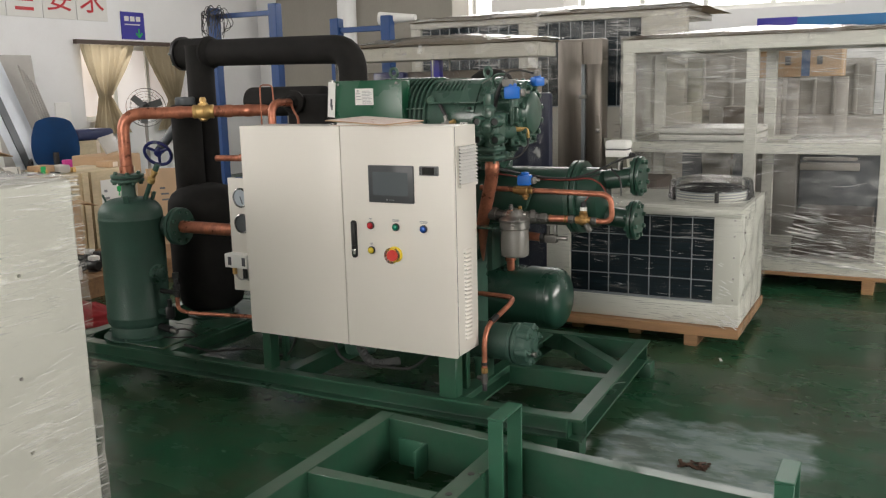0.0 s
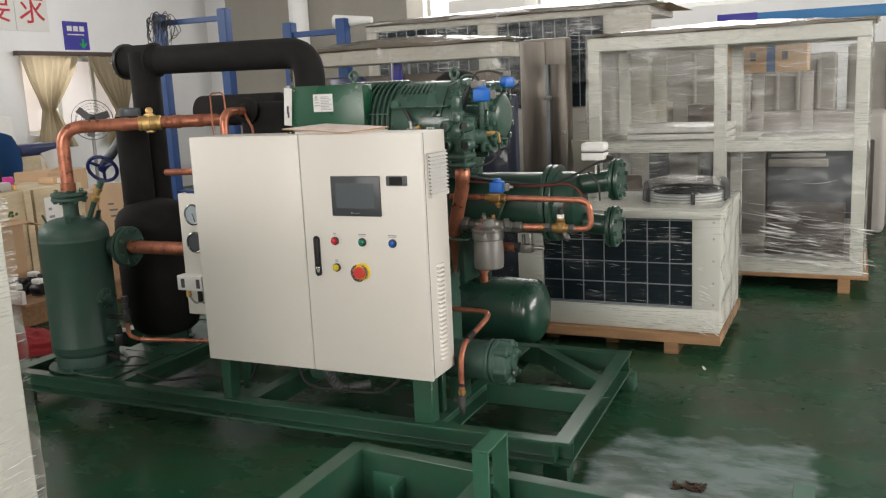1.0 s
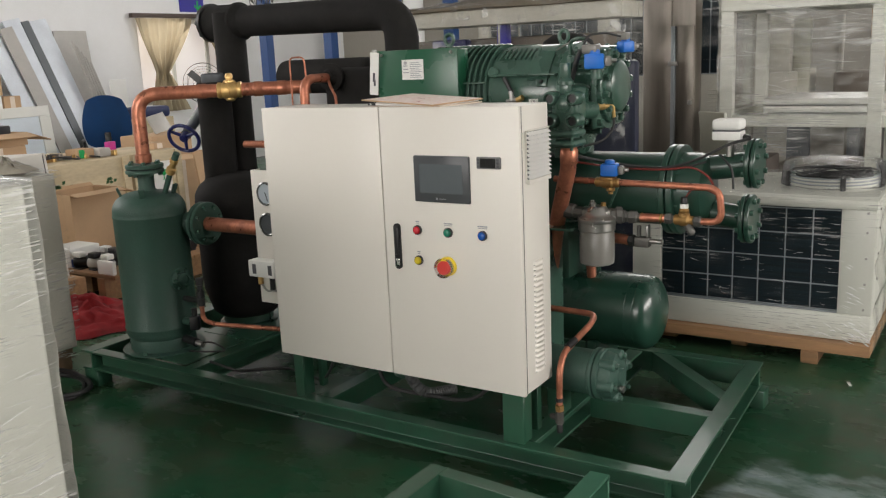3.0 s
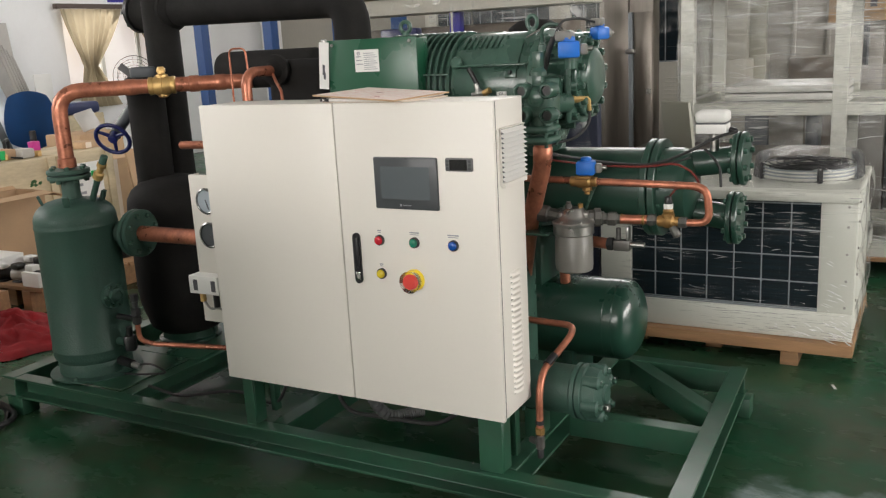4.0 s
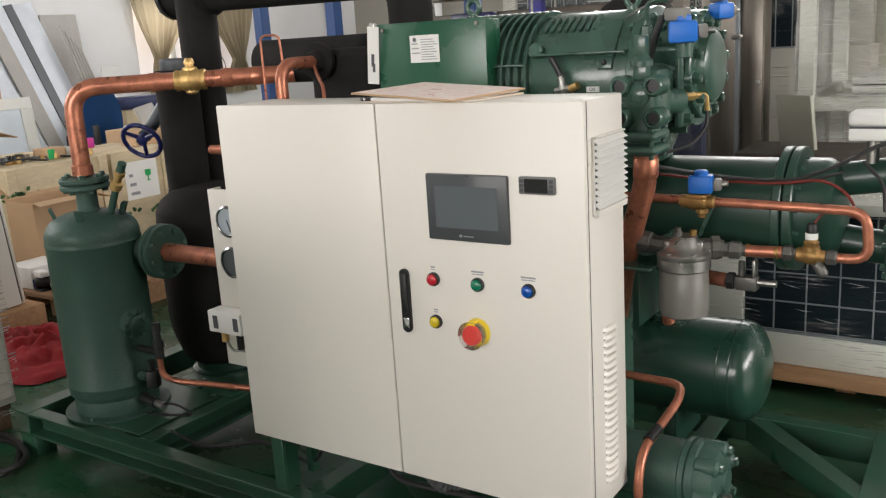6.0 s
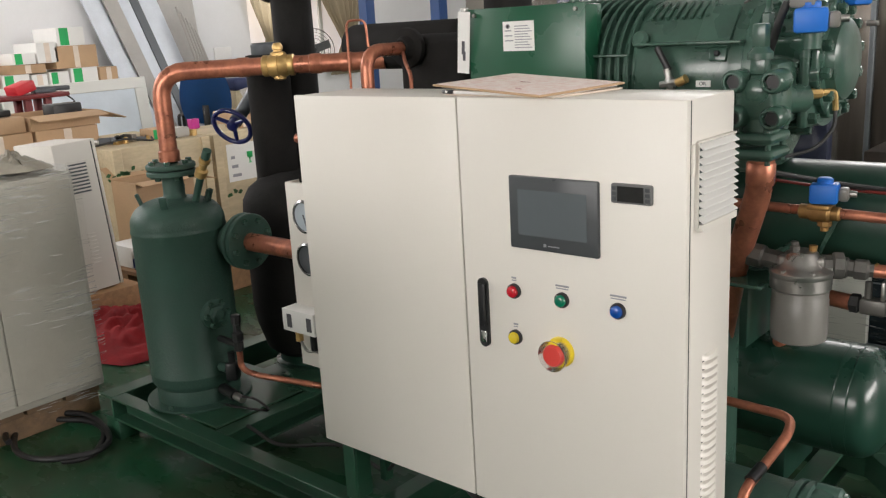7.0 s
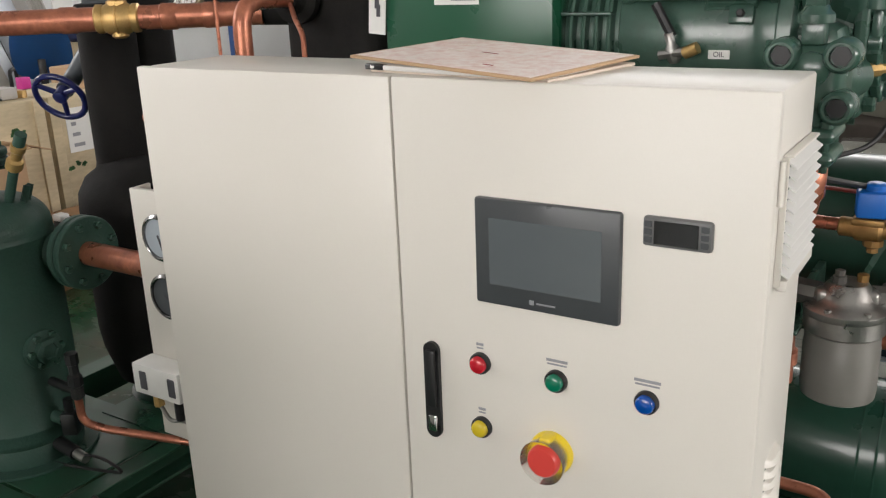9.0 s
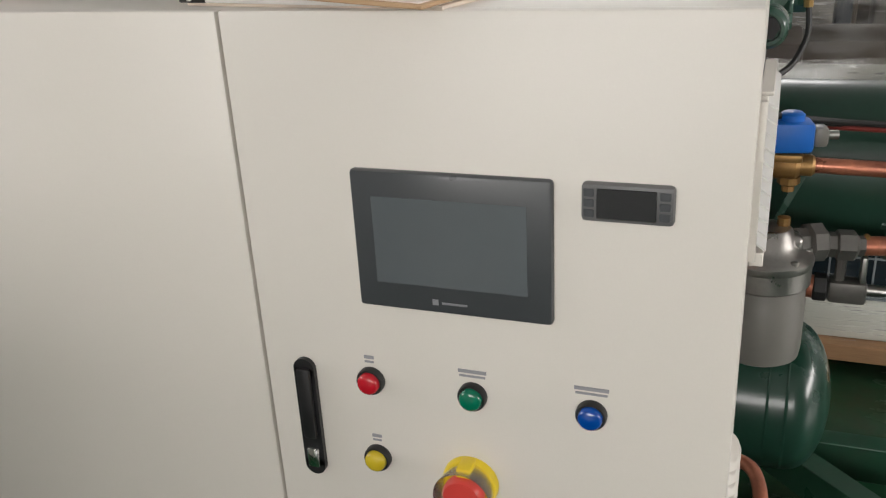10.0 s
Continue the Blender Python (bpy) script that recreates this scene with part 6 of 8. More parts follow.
for i in range(4):
    a = i * math.pi / 2 + 0.3
    part("fan_blade", box(0.05, 0.168, -0.05, 0.06, -0.002, 0.002, m=Matrix.Translation((FCX, FCY, W1 + 0.035)) @ pose(0, 0, 0, 0, 0, math.degrees(a)) @ pose(0, 0, 0, 25, 0, 0)), BLACK, fnl)
cf = thing("film_wrap", (-0.985, 5.0, 0.05), "clear stretch film around the outdoor unit", "film")
part("front_film", wrinkled((U0 - 0.01, V0 - 0.016, 0.07), (U1 + 0.012, V0 - 0.016, 0.07), (U0 - 0.01, V0 - 0.016, W1 + 0.01), 0.016, 40, 28, 6), FILMU, cf)
part("side_film", wrinkled((U1 + 0.016, V0 - 0.014, 0.07), (U1 + 0.016, V1, 0.07), (U1 + 0.016, V0 - 0.014, W1 + 0.01), 0.018, 36, 28, 6, 3), FILMU, cf)
crng = random.Random(8)
tagged(part("film_crease_glint", creases(((-0.72, 0.150, 0.06, 0.012, 16), (-0.55, 0.135, 0.03, 0.03, 26), (-0.58, 0.34, 0.02, 0.09, 16)),
                        (0, V0 - 0.034, 0), (1, 0, 0), (0, 0, 1), (0, -1, 0), crng, (0.010, 0.040), (0.002, 0.006), -0.4, (U0, U1 + 0.01, 0.08)), CREASE, cf), kind="stuff")
tagged(part("film_crease_glint", creases(((-0.80, 0.38, 0.12, 0.10, 16), (-1.05, 0.42, 0.18, 0.12, 9), (-0.68, 0.50, 0.05, 0.10, 12)),
                        (0, V0 - 0.030, 0), (1, 0, 0), (0, 0, 1), (0, -1, 0), crng, (0.02, 0.08), (0.0006, 0.0015), -0.03, (U0, U1, 0.08)), CREASE, cf), kind="stuff")
tagged(part("film_crease_glint", creases(((0.10, 0.42, 0.06, 0.16, 22), (0.45, 0.40, 0.20, 0.18, 26)),
                        (U1 + 0.036, V0, 0), (0, 1, 0), (0, 0, 1), (1, 0, 0), crng, (0.03, 0.10), (0.001, 0.003), -0.3, (0, 0.74, 0.08)), CREASE, cf), kind="stuff")
part("top_film", wrinkled((U0, V0, W1 + 0.012), (U1, V0, W1 + 0.012), (U0, V1, W1 + 0.012), 0.01, 30, 30, 6, 7), HOOD, cf)
hb = bmesh.new()
lathe([(0.222, 0), (0.216, 0.085), (0.206, 0.10), (0.11, 0.112), (0, 0.115)], (FCX, FCY, W1 + 0.014), (0, 0, 1), 40, hb)
for v in hb.verts:
    v.co += Vector((noise.noise(v.co * 14), noise.noise(v.co * 14 + Vector((5, 0, 0))), noise.noise(v.co * 12))) * 0.012
    v.co.z = max(v.co.z, W1 + 0.012)
part("fan_hood", hb, HOOD, cf)


def film_over(x, y, w, d, h, seed, drop=0.07, bulge=0.05):
    """Film laid over a lid, hanging a little over its front edge in loose folds."""
    def fn(u, v):
        n1 = noise.noise(Vector((u * 9 + seed, v * 5, 0.7)))
        n2 = noise.noise(Vector((u * 26 + seed, v * 17, 2.1)))
        px = x - 0.045 + u * (w + 0.09)
        if v < 0.25:
            k = 1 - v / 0.25
            return Vector((px, y - 0.046 - 0.012 * n1 - 0.008 * n2, h + 0.012 - k * (drop + 0.03 * n1)))
        b = (v - 0.25) / 0.75
        sag = math.sin(math.pi * u) * math.sin(math.pi * b)
        return Vector((px, y - 0.045 + b * (d + 0.09), h + 0.018 + bulge * sag + 0.012 * abs(n1) + 0.010 * abs(n2)))
    return grid_sheet(fn, 60, 24)


def wrapped_frame(at, w, d, h, z0, cells, rail_z, label, film=True, deck=True, post=0.075, film_mat=None, paint=None):
    """An open white-painted frame unit with mid rails, a sagging cardboard lid and film round it."""
    x, y = at
    u = thing("frame_unit", (x + w / 2, y + d / 2, z0), label, "frame unit")
    xs = [x + i * (w - post) / cells for i in range(cells + 1)]
    for yy in (y, y + d - 0.06):
        for px in (xs if post > 0.02 else xs[:-1]):
            part("post", box(px, px + post, yy, yy + min(0.06, post), z0 + 0.085, h - 0.085, 0.003, seg=1), paint or CABW, u)
        for z, zz in ((z0, z0 + 0.085), (h - 0.085, h)):
            part("rail", box(x - 0.002, x + w + 0.002, yy - 0.002, yy + 0.062, z, zz, 0.003, seg=1), paint or CABW, u)
        if rail_z:
            part("mid_rail", box(x + 0.003, x + w - 0.003, yy + 0.003, yy + 0.057, rail_z, rail_z + 0.068, 0.003, seg=1), paint or CABW, u)
    for px in (x, x + w - 0.06):
        for z in (z0 + 0.001, h - 0.084):
            part("side_rail", box(px, px + 0.06, y + 0.062, y + d - 0.062, z, z + 0.083, 0.003, seg=1), paint or CABW, u)
        if rail_z:
            part("side_rail", box(px + 0.003, px + 0.057, y + 0.058, y + d - 0.058, rail_z, rail_z + 0.08, 0.003, seg=1), paint or CABW, u)
    if rail_z:
        part("shelf", box(x + 0.06, x + w - 0.06, y + 0.06, y + d - 0.06, rail_z + 0.02, rail_z + 0.03), paint or CABW, u)
    part("floor_pan", box(x + 0.06, x + w - 0.06, y + 0.06, y + d - 0.06, z0 + 0.02, z0 + 0.03), paint or CABW, u)
    if deck:
        def lid(a, b):
            sag = math.sin(math.pi * a) * math.sin(math.pi * b)
            n_ = noise.noise(Vector((a * 4 + x, b * 4, 0.3)))
            return Vector((x - 0.03 + a * (w + 0.06), y - 0.03 + b * (d + 0.06), h + 0.006 + 0.05 * sag + 0.012 * n_))
        lb = grid_sheet(lid, 24, 14)
        bmesh.ops.solidify(lb, geom=lb.faces, thickness=0.005)
        cardlid = thing("cardboard_cover", (x + w / 2, y + d / 2, h), "flat brown cardboard sheet covering the frame unit", "cardboard")
        part("sheet", lb, LID, cardlid)
    if film:
        fw = thing("film_wrap", (x + w / 2, y + d / 2, z0), "clear stretch film around the frame unit", "film")
        fm = film_mat or FILM
        if deck:
            part("lid_film", film_over(x, y, w, d, h, x), FILMT, fw)
        part("front_film", wrinkled((x - 0.02, y - 0.012, z0 - 0.02), (x + w + 0.02, y - 0.012, z0 - 0.02), (x - 0.02, y - 0.012, h + 0.03), 0.016, 44, 36, 5, x), fm, fw)
        part("side_film", wrinkled((x + w + 0.014, y - 0.01, z0 - 0.02), (x + w + 0.014, y + d, z0 - 0.02), (x + w + 0.014, y - 0.01, h + 0.03), 0.012, 24, 30, 5, 2), fm, fw)
        part("side_film", wrinkled((x - 0.014, y - 0.01, z0 - 0.02), (x - 0.014, y + d, z0 - 0.02), (x - 0.014, y - 0.01, h + 0.03), 0.012, 24, 30, 5, 4), fm, fw)
        return u, fw
    return u, None


pallet((-1.595, 6.12), 1.76, 1.0, 0.108, "pine pallet under the tall frame unit", 5)
tall, tallwrap = wrapped_frame((-1.56, 6.15), 1.69, 0.92, 1.625, 0.108, 2, 0.873, "tall white open frame unit wrapped in clear film")
# film gathered into slanting pleats over the lower bay
prng = random.Random(12)
for i in range(17):
    zl, zr = 0.22 + 0.019 * i + prng.uniform(-0.012, 0.012), 0.125 + 0.0165 * i + prng.uniform(-0.012, 0.012)
    w0, bow, x0, x1 = prng.uniform(0.005, 0.016), prng.uniform(-0.01, 0.02), -0.62 + prng.uniform(0, 0.18), 0.205 - prng.uniform(0, 0.10)

    def pleat(u, v):
        z = zl + (zr - zl) * u - bow * math.sin(math.pi * u) + w0 * (v - 0.5) * (0.35 + 0.65 * math.sin(math.pi * u))
        return Vector((x0 + (x1 - x0) * u, 6.126 - 0.006 * math.sin(math.pi * v) - 0.003 * math.sin(9 * u + i), z))
    part("film_pleat", grid_sheet(pleat, 20, 4), PLEAT, tallwrap)
tagged(part("film_crease_glint", creases(((0.25, 1.25, 0.18, 0.18, 26), (0.45, 1.05, 0.25, 0.10, 20), (0.95, 1.50, 0.35, 0.06, 16), (1.45, 1.20, 0.12, 0.25, 12), (1.30, 0.45, 0.20, 0.12, 26), (0.80, 0.70, 0.08, 0.15, 8)),
                        (-1.56, 6.122, 0), (1, 0, 0), (0, 0, 1), (0, -1, 0), prng, (0.04, 0.24), (0.0012, 0.0035), -0.05, (-0.01, 1.70, 0.1)), CREASE, tallwrap), kind="stuff")
# panels stacked on its shelf
for i in range(3):
    single("spare_panel", box(-1.33, -0.70, 6.25, 6.85, 0.9035 + i * 0.045, 0.941 + i * 0.045, 0.004), WHITEP, "white folded sheet-metal panel stacked on the shelf", "panel", group="panels on the shelf")
single("spare_panel", box(-0.50, 0.10, 6.30, 6.82, 0.9035, 0.953, 0.004), WHITEP, "white folded sheet-metal panel on the shelf", "panel")
for i in range(4):
    single("metal_profile", box(-0.48 + 0.02 * i, 0.12 - 0.02 * i, 6.24 + i * 0.14, 6.33 + i * 0.14, 0.139, 0.19 + 0.045 * (i % 2 + i), 0.004), CANDARK if i % 2 else CANGREY, "bent sheet-metal profile lying in the frame", "profile", group="profiles in the frame")

wrapped_frame((-3.25, 5.20), 1.445, 0.30, 1.605, 0.02, 2, 0.0, "low greyish white frame unit under clear film", film_mat=FILMC, post=0.010, paint=TONEDW)
single("inner_crate", box(-3.22, -1.86, 5.34, 5.425, 0.06, 1.45, 0.02), TAUPE, "dull taupe crate inside the low frame unit", "crate")
# navy box added and stretched to darken the gap beside the stainless cabinet
single("dark_filler", box(-2.40, -1.755, 5.265, 5.335, 0.06, 1.30, 0.02), mat("dark_navy_steel", (0.02, 0.025, 0.05), 0.4), "dark navy filler box for a dark gap in the frame unit", "blower")
for px_, pw_, ph_, mt_ in ((-1.585, 0.085, 1.53, CABW), (-1.44, 0.12, 1.52, DULLW), (-0.825, 0.115, 1.350, CANGREY), (-0.67, 0.085, 1.350, CANGREY), (-0.32, 0.085, 1.350, CANGREY)):
    single("upright_panel", box(px_, px_ + pw_, 7.58, 7.64, 0.0, ph_, 0.006), mt_, "narrow folded sheet-metal upright behind the frames", "upright", group="uprights behind the frames")
single("low_housing", box(-1.40, -1.245, 7.28, 7.50, 0.0, 0.80, 0.012), DGREY, "dark grey metal housing behind the tall frame", "housing")
single("low_housing", box(-1.01, -0.93, 7.28, 7.50, 0.0, 0.79, 0.012), DGREY, "dark grey metal housing behind the tall frame", "housing")
single("low_housing", box(-0.83, -0.54, 7.28, 7.50, 0.0, 0.80, 0.012), CANDARK, "dull taupe metal housing behind the tall frame", "housing")
single("low_housing", box(-0.53, 0.12, 7.36, 7.50, 0.0, 0.78, 0.012), DGREY, "dark grey metal housing behind the tall frame", "housing")
single("wrapped_bundle", wrinkled((-1.235, 7.25, 0.30), (-1.02, 7.25, 0.30), (-1.235, 7.25, 0.79), 0.05, 18, 28, 9, 3), HAZE, "crumpled grey wrapping over stacked goods", "bundle")
single("pale_profile", box(-0.52, -0.11, 7.30, 7.358, 0.660, 0.715, 0.006), CANGREY, "pale bent sheet-metal profile on edge", "profile", group="profiles behind the frame")
single("pale_profile", box(-0.50, -0.13, 7.30, 7.358, 0.735, 0.755, 0.004), CANGREY, "pale bent sheet-metal profile on edge", "profile", group="profiles behind the frame")

# stainless cabinet
ss = thing("stainless_cabinet", (-1.88, 6.7, 0), "tall brushed stainless steel cabinet with a door bar", "cabinet")
part("body", box(-2.13, -1.79, 6.42, 6.56, 0, 1.662, 0.012), INOX, ss)
part("door", box(-2.125, -1.94, 6.402, 6.419, 0.05, 1.64, 0.005), INOX, ss)
part("door", box(-1.91, -1.795, 6.402, 6.419, 0.05, 1.48, 0.005), INOX, ss)
part("bar", box(-1.938, -1.912, 6.385, 6.415, 0.10, 1.48, 0.004), WIRE, ss)
part("bar_latch", box(-1.955, -1.895, 6.375, 6.40, 1.235, 1.262, 0.004), STEEL, ss)
part("handle", box(-1.825, -1.80, 6.375, 6.402, 0.99, 1.02, 0.006), STEEL, ss)

# big condensing unit at the back
bk = thing("large_condensing_unit", (-2.55, 7.8, 0), "large white condensing unit with wire-guarded dark coils under a cardboard cover", "condensing unit")
part("base_panel", box(-3.87, -1.40, 7.30, 8.3, 0.0, 1.145, 0.005), TONEDW, bk)
part("top_panel", box(-3.87, -1.40, 7.295, 8.3, 1.85, 1.90, 0.005), TONEDW, bk)
for a, b in ((-3.87, -3.77), (-2.815, -2.65), (-1.755, -1.40)):
    part("post", box(a, b, 7.302, 7.40, 1.145, 1.85, 0.004), TONEDW, bk)
for a, b in ((-3.77, -2.815), (-2.65, -1.755)):
    part("coil", box(a, b, 7.34, 7.42, 1.145, 1.85), FIN, bk)
    g = part("guard", box(a, b, 7.314, 7.320, 1.147, 1.155), WIRE, bk)
    k = int((b - a) / 0.1)
    for i in range(1, k + 1):
        gx = a + i * (b - a) / (k + 1)
        part("upright_wire", box(gx - 0.003, gx + 0.003, 7.314, 7.319, 1.147, 1.848), WIRE, g)
    for i in range(1, 7):
        part("cross_wire", box(a, b, 7.3195, 7.3245, 1.145 + i * 0.105, 1.1456 + i * 0.105), WIRE, g)
LOUV = finish(box(0, 0.10, -0.006, 0.0, 0, 0.008, 0.002, seg=1), "louvre")
LOUV.materials.append(TONEDW)
for i in range(12):
    for j in range(3):
        piece("louvre", LOUV, bk, Matrix.Translation((-1.96 + j * 0.16, 7.30, 0.72 + i * 0.028)))
cvr = thing("cardboard_cover", (-2.55, 7.8, 1.90), "wide brown cardboard sheet on the large unit", "cardboard")
lb = grid_sheet(lambda a, b: Vector((-3.86 + a * 2.62, 7.24 + b * 1.1, 1.905 + 0.05 * math.sin(math.pi * a) * math.sin(math.pi * b) + 0.01 * noise.noise(Vector((a * 6, b * 4, 0))))), 26, 12)
bmesh.ops.solidify(lb, geom=lb.faces, thickness=0.005)
part("sheet", lb, LID, cvr)
bw = thing("film_wrap", (-2.55, 7.28, 1.1), "clear stretch film around the large unit", "film")
part("front_film", wrinkled((-3.82, 7.285, 1.3), (-1.28, 7.285, 1.3), (-3.82, 7.285, 1.93), 0.012, 50, 20, 5, 1), FILM, bw)
tagged(part("film_crease_glint", creases(((-2.2, 1.62, 0.28, 0.10, 46), (-1.9, 1.72, 0.12, 0.06, 20), (-3.0, 1.70, 0.25, 0.06, 16)),
                        (0, 7.262, 0), (1, 0, 0), (0, 0, 1), (0, -1, 0), crng, (0.04, 0.20), (0.0012, 0.0035), -0.02, (-3.85, -1.40, 1.3)), CREASE, bw), kind="stuff")
part("lid_film", film_over(-3.87, 7.28, 2.47, 1.0, 1.915, 4.0, 0.10, 0.06), FILMT, bw)
# crate and plate between the units
single("low_crate", box(-1.72, -1.18, 5.62, 6.03, 0.0, 0.74, 0.01), DBROWN, "dark brown crate behind the exchanger", "crate")
single("leaning_plate", box(-0.11, 0.11, -0.010, 0.010, 0, 0.25, 0.004, m=Matrix.Translation((-1.47, 5.78, 0.7435)) @ pose(0, 0, 0, 8, 0, -35)), DULLW, "cream square plate standing on the crate", "plate")

# ---- near wrapped cabinet beside the aisle ----
wc = thing("wrapped_cabinet", (-2.4, 1.5, 0), "white steel cabinet wrapped in clear film", "cabinet")
part("body", box(-2.85, -2.02, 1.02, 1.945, 0.04, 1.115, 0.012, seg=3), CABW, wc)
# black block added for the dark gap below the cabinet
part("dark_gap_block", box(-2.82, -2.02, 1.05, 1.93, 0.0, 0.04), BLACK, wc)
for ry, rz in ((1.73, 0.86), (1.70, 0.56), (1.71, 0.33), (1.6, 0.2), (1.5, 0.62)):
    piece("rivet", SMALLBOLT, wc, axis_pose((-2.02, ry, rz), (1, 0, 0)))
wf_ = thing("film_wrap", (-2.4, 1.5, 0.02), "clear stretch film around the white cabinet", "film")
part("side_film", wrinkled((-2.006, 1.01, 0.02), (-2.006, 1.955, 0.02), (-2.006, 1.01, 1.13), 0.014, 40, 40, 6, 9), FILMW, wf_)
tagged(part("film_crease_glint", creases(((0.80, 0.62, 0.08, 0.12, 34), (0.85, 0.92, 0.05, 0.10, 14), (0.72, 0.36, 0.10, 0.14, 24), (0.45, 0.55, 0.14, 0.25, 12)),
                        (-1.996, 1.02, 0), (0, 1, 0), (0, 0, 1), (1, 0, 0), crng, (0.02, 0.10), (0.0008, 0.0022), 0.04, (0, 0.93, 0.05)), CREASE, wf_), kind="stuff")
part("top_film", wrinkled((-2.86, 1.01, 1.124), (-2.003, 1.01, 1.124), (-2.86, 1.955, 1.124), 0.012, 36, 36, 6, 5), FILMW, wf_)
part("back_film", wrinkled((-2.86, 1.957, 0.02), (-2.003, 1.957, 0.02), (-2.86, 1.957, 1.13), 0.010, 30, 30, 6, 6), FILMW, wf_)

# ---- second wrapped cabinet on a pallet, further along ----
pallet((-4.55, 2.40), 0.852, 0.725, 0.11, "rough pallet under a wrapped cabinet, in a shaded wood tone", 5, 0.022, 0.02, SHADEDWOOD)
w2 = thing("wrapped_cabinet", (-4.1, 2.85, 0.11), "grey-white steel cabinet on a pallet, wrapped in clear film", "cabinet")
# darker than plain white: this cabinet's shade is put into its colour
part("body", box(-4.50, -3.68, 2.38, 3.135, 0.112, 0.925, 0.008), TONEDW, w2)
part("door", box(-3.679, -3.672, 2.42, 2.80, 0.14, 0.905, 0.002, seg=1), TONEDW, w2)
part("door", box(-3.679, -3.672, 2.805, 3.120, 0.14, 0.905, 0.002, seg=1), TONEDW, w2)
part("pull_slot", box(-3.673, -3.670, 2.66, 2.75, 0.690, 0.712, 0.001, seg=1), DGREY, w2)
f2 = thing("film_wrap", (-4.1, 2.85, 0.1), "clear stretch film around the second cabinet", "film")
part("side_film", wrinkled((-3.660, 2.37, 0.08), (-3.660, 3.150, 0.08), (-3.660, 2.37, 0.940), 0.014, 36, 36, 6, 2), FILMW, f2)
tagged(part("film_crease_glint", creases(((0.60, 0.58, 0.12, 0.16, 12), (0.68, 0.35, 0.06, 0.12, 8), (0.62, 0.13, 0.10, 0.03, 14)),
                        (-3.650, 2.38, 0), (0, 1, 0), (0, 0, 1), (1, 0, 0), crng, (0.03, 0.10), (0.0008, 0.002), 0.0, (0, 0.76, 0.09)), CREASE, f2), kind="stuff")
part("top_film", wrinkled((-4.51, 2.37, 0.937), (-3.66, 2.37, 0.937), (-4.51, 3.150, 0.937), 0.012, 30, 30, 6, 3), FILMW, f2)


def film_lump(u, v):
    a, r = 2 * math.pi * u, v
    k = 1 + 0.3 * noise.noise(Vector((math.cos(a) * 2, math.sin(a) * 2, 1.0)))
    h = 0.085 * (1 - r) ** 0.8 * (1 + 0.5 * noise.noise(Vector((r * 7, a * 2, 3.0))))
    return Vector((-3.82 + 0.13 * r * k * math.cos(a), 2.99 + 0.12 * r * k * math.sin(a), 0.946 + max(0.0, 0.7 * h)))


part("film_lump", grid_sheet(film_lump, 40, 12), FILMLUMP, f2, "bunched dusty film")
pb = thing("clipboard", (-4.0, 2.9, 0.96), "white paper on a black-clipped board", "papers")
part("sheet", box(-0.13, 0.13, -0.18, 0.18, 0, 0.006, m=Matrix.Translation((-3.93, 2.72, 0.953)) @ pose(0, 0, 0, 0, 0, -62)), PAPER, pb)
part("clip", box(-0.05, 0.05, 0.12, 0.15, 0.006, 0.02, 0.004, m=Matrix.Translation((-3.93, 2.72, 0.953)) @ pose(0, 0, 0, 0, 0, -62)), BLACK, pb)
# small louvred cabinet standing on end beyond it
lc = thing("louvred_cabinet", (-4.8, 3.65, 0.2), "narrow white electrical cabinet with slotted side, standing on a block", "cabinet")
lm = Matrix.Translation((-4.62, 3.56, 0.20)) @ pose(0, 0, 0, 2, -3, 0)
part("body", box(-0.40, 0, 0, 0.195, 0, 0.72, 0.006, m=lm), CREAM, lc)
part("door", box(-0.40, 0.0, 0.200, 0.215, 0.0, 0.72, 0.004, m=lm), CREAM, lc)
part("door_gap", box(-0.39, -0.004, 0.195, 0.200, 0.01, 0.71, m=lm), BLACK, lc)
part("vent_frame", box(-0.001, 0.004, 0.05, 0.155, 0.47, 0.63, 0.001, m=lm, seg=1), CREAM, lc)
for i in range(9):
    part("vent_slot", box(0.003, 0.0055, 0.058, 0.147, 0.478 + i * 0.0165, 0.4855 + i * 0.0165, m=lm), DGREY, lc)
for i in range(9):
    part("slot", box(-0.001, 0.004, 0.08, 0.125, 0.13 + i * 0.018, 0.136 + i * 0.018, 0.001, m=lm, seg=1), CREAM, lc)
part("latch", box(-0.001, 0.012, 0.012, 0.03, 0.40, 0.46, 0.003, m=lm), BLACK, lc)
single("timber_block", box(-5.05, -4.57, 3.50, 3.84, 0, 0.195, 0.006), WOOD, "wooden block under the small cabinet", "timber")

# hose on the floor
hs = thing("rubber_hose", (-3.6, 2.9, 0), "coil of black rubber hose on the floor", "hose")
hp_ = []
for i in range(60):
    a = -0.6 + i * 0.19
    rr_ = 0.21 + 0.012 * math.sin(i * 0.7) + 0.0006 * i
    hp_.append(Vector((-3.56 + rr_ * 0.95 * math.cos(a), 2.88 + rr_ * 0.62 * math.sin(a), 0.016 + 0.0004 * i)))
part("coil", pipe(hp_, 0.011, 0, 10), BLACK, hs)
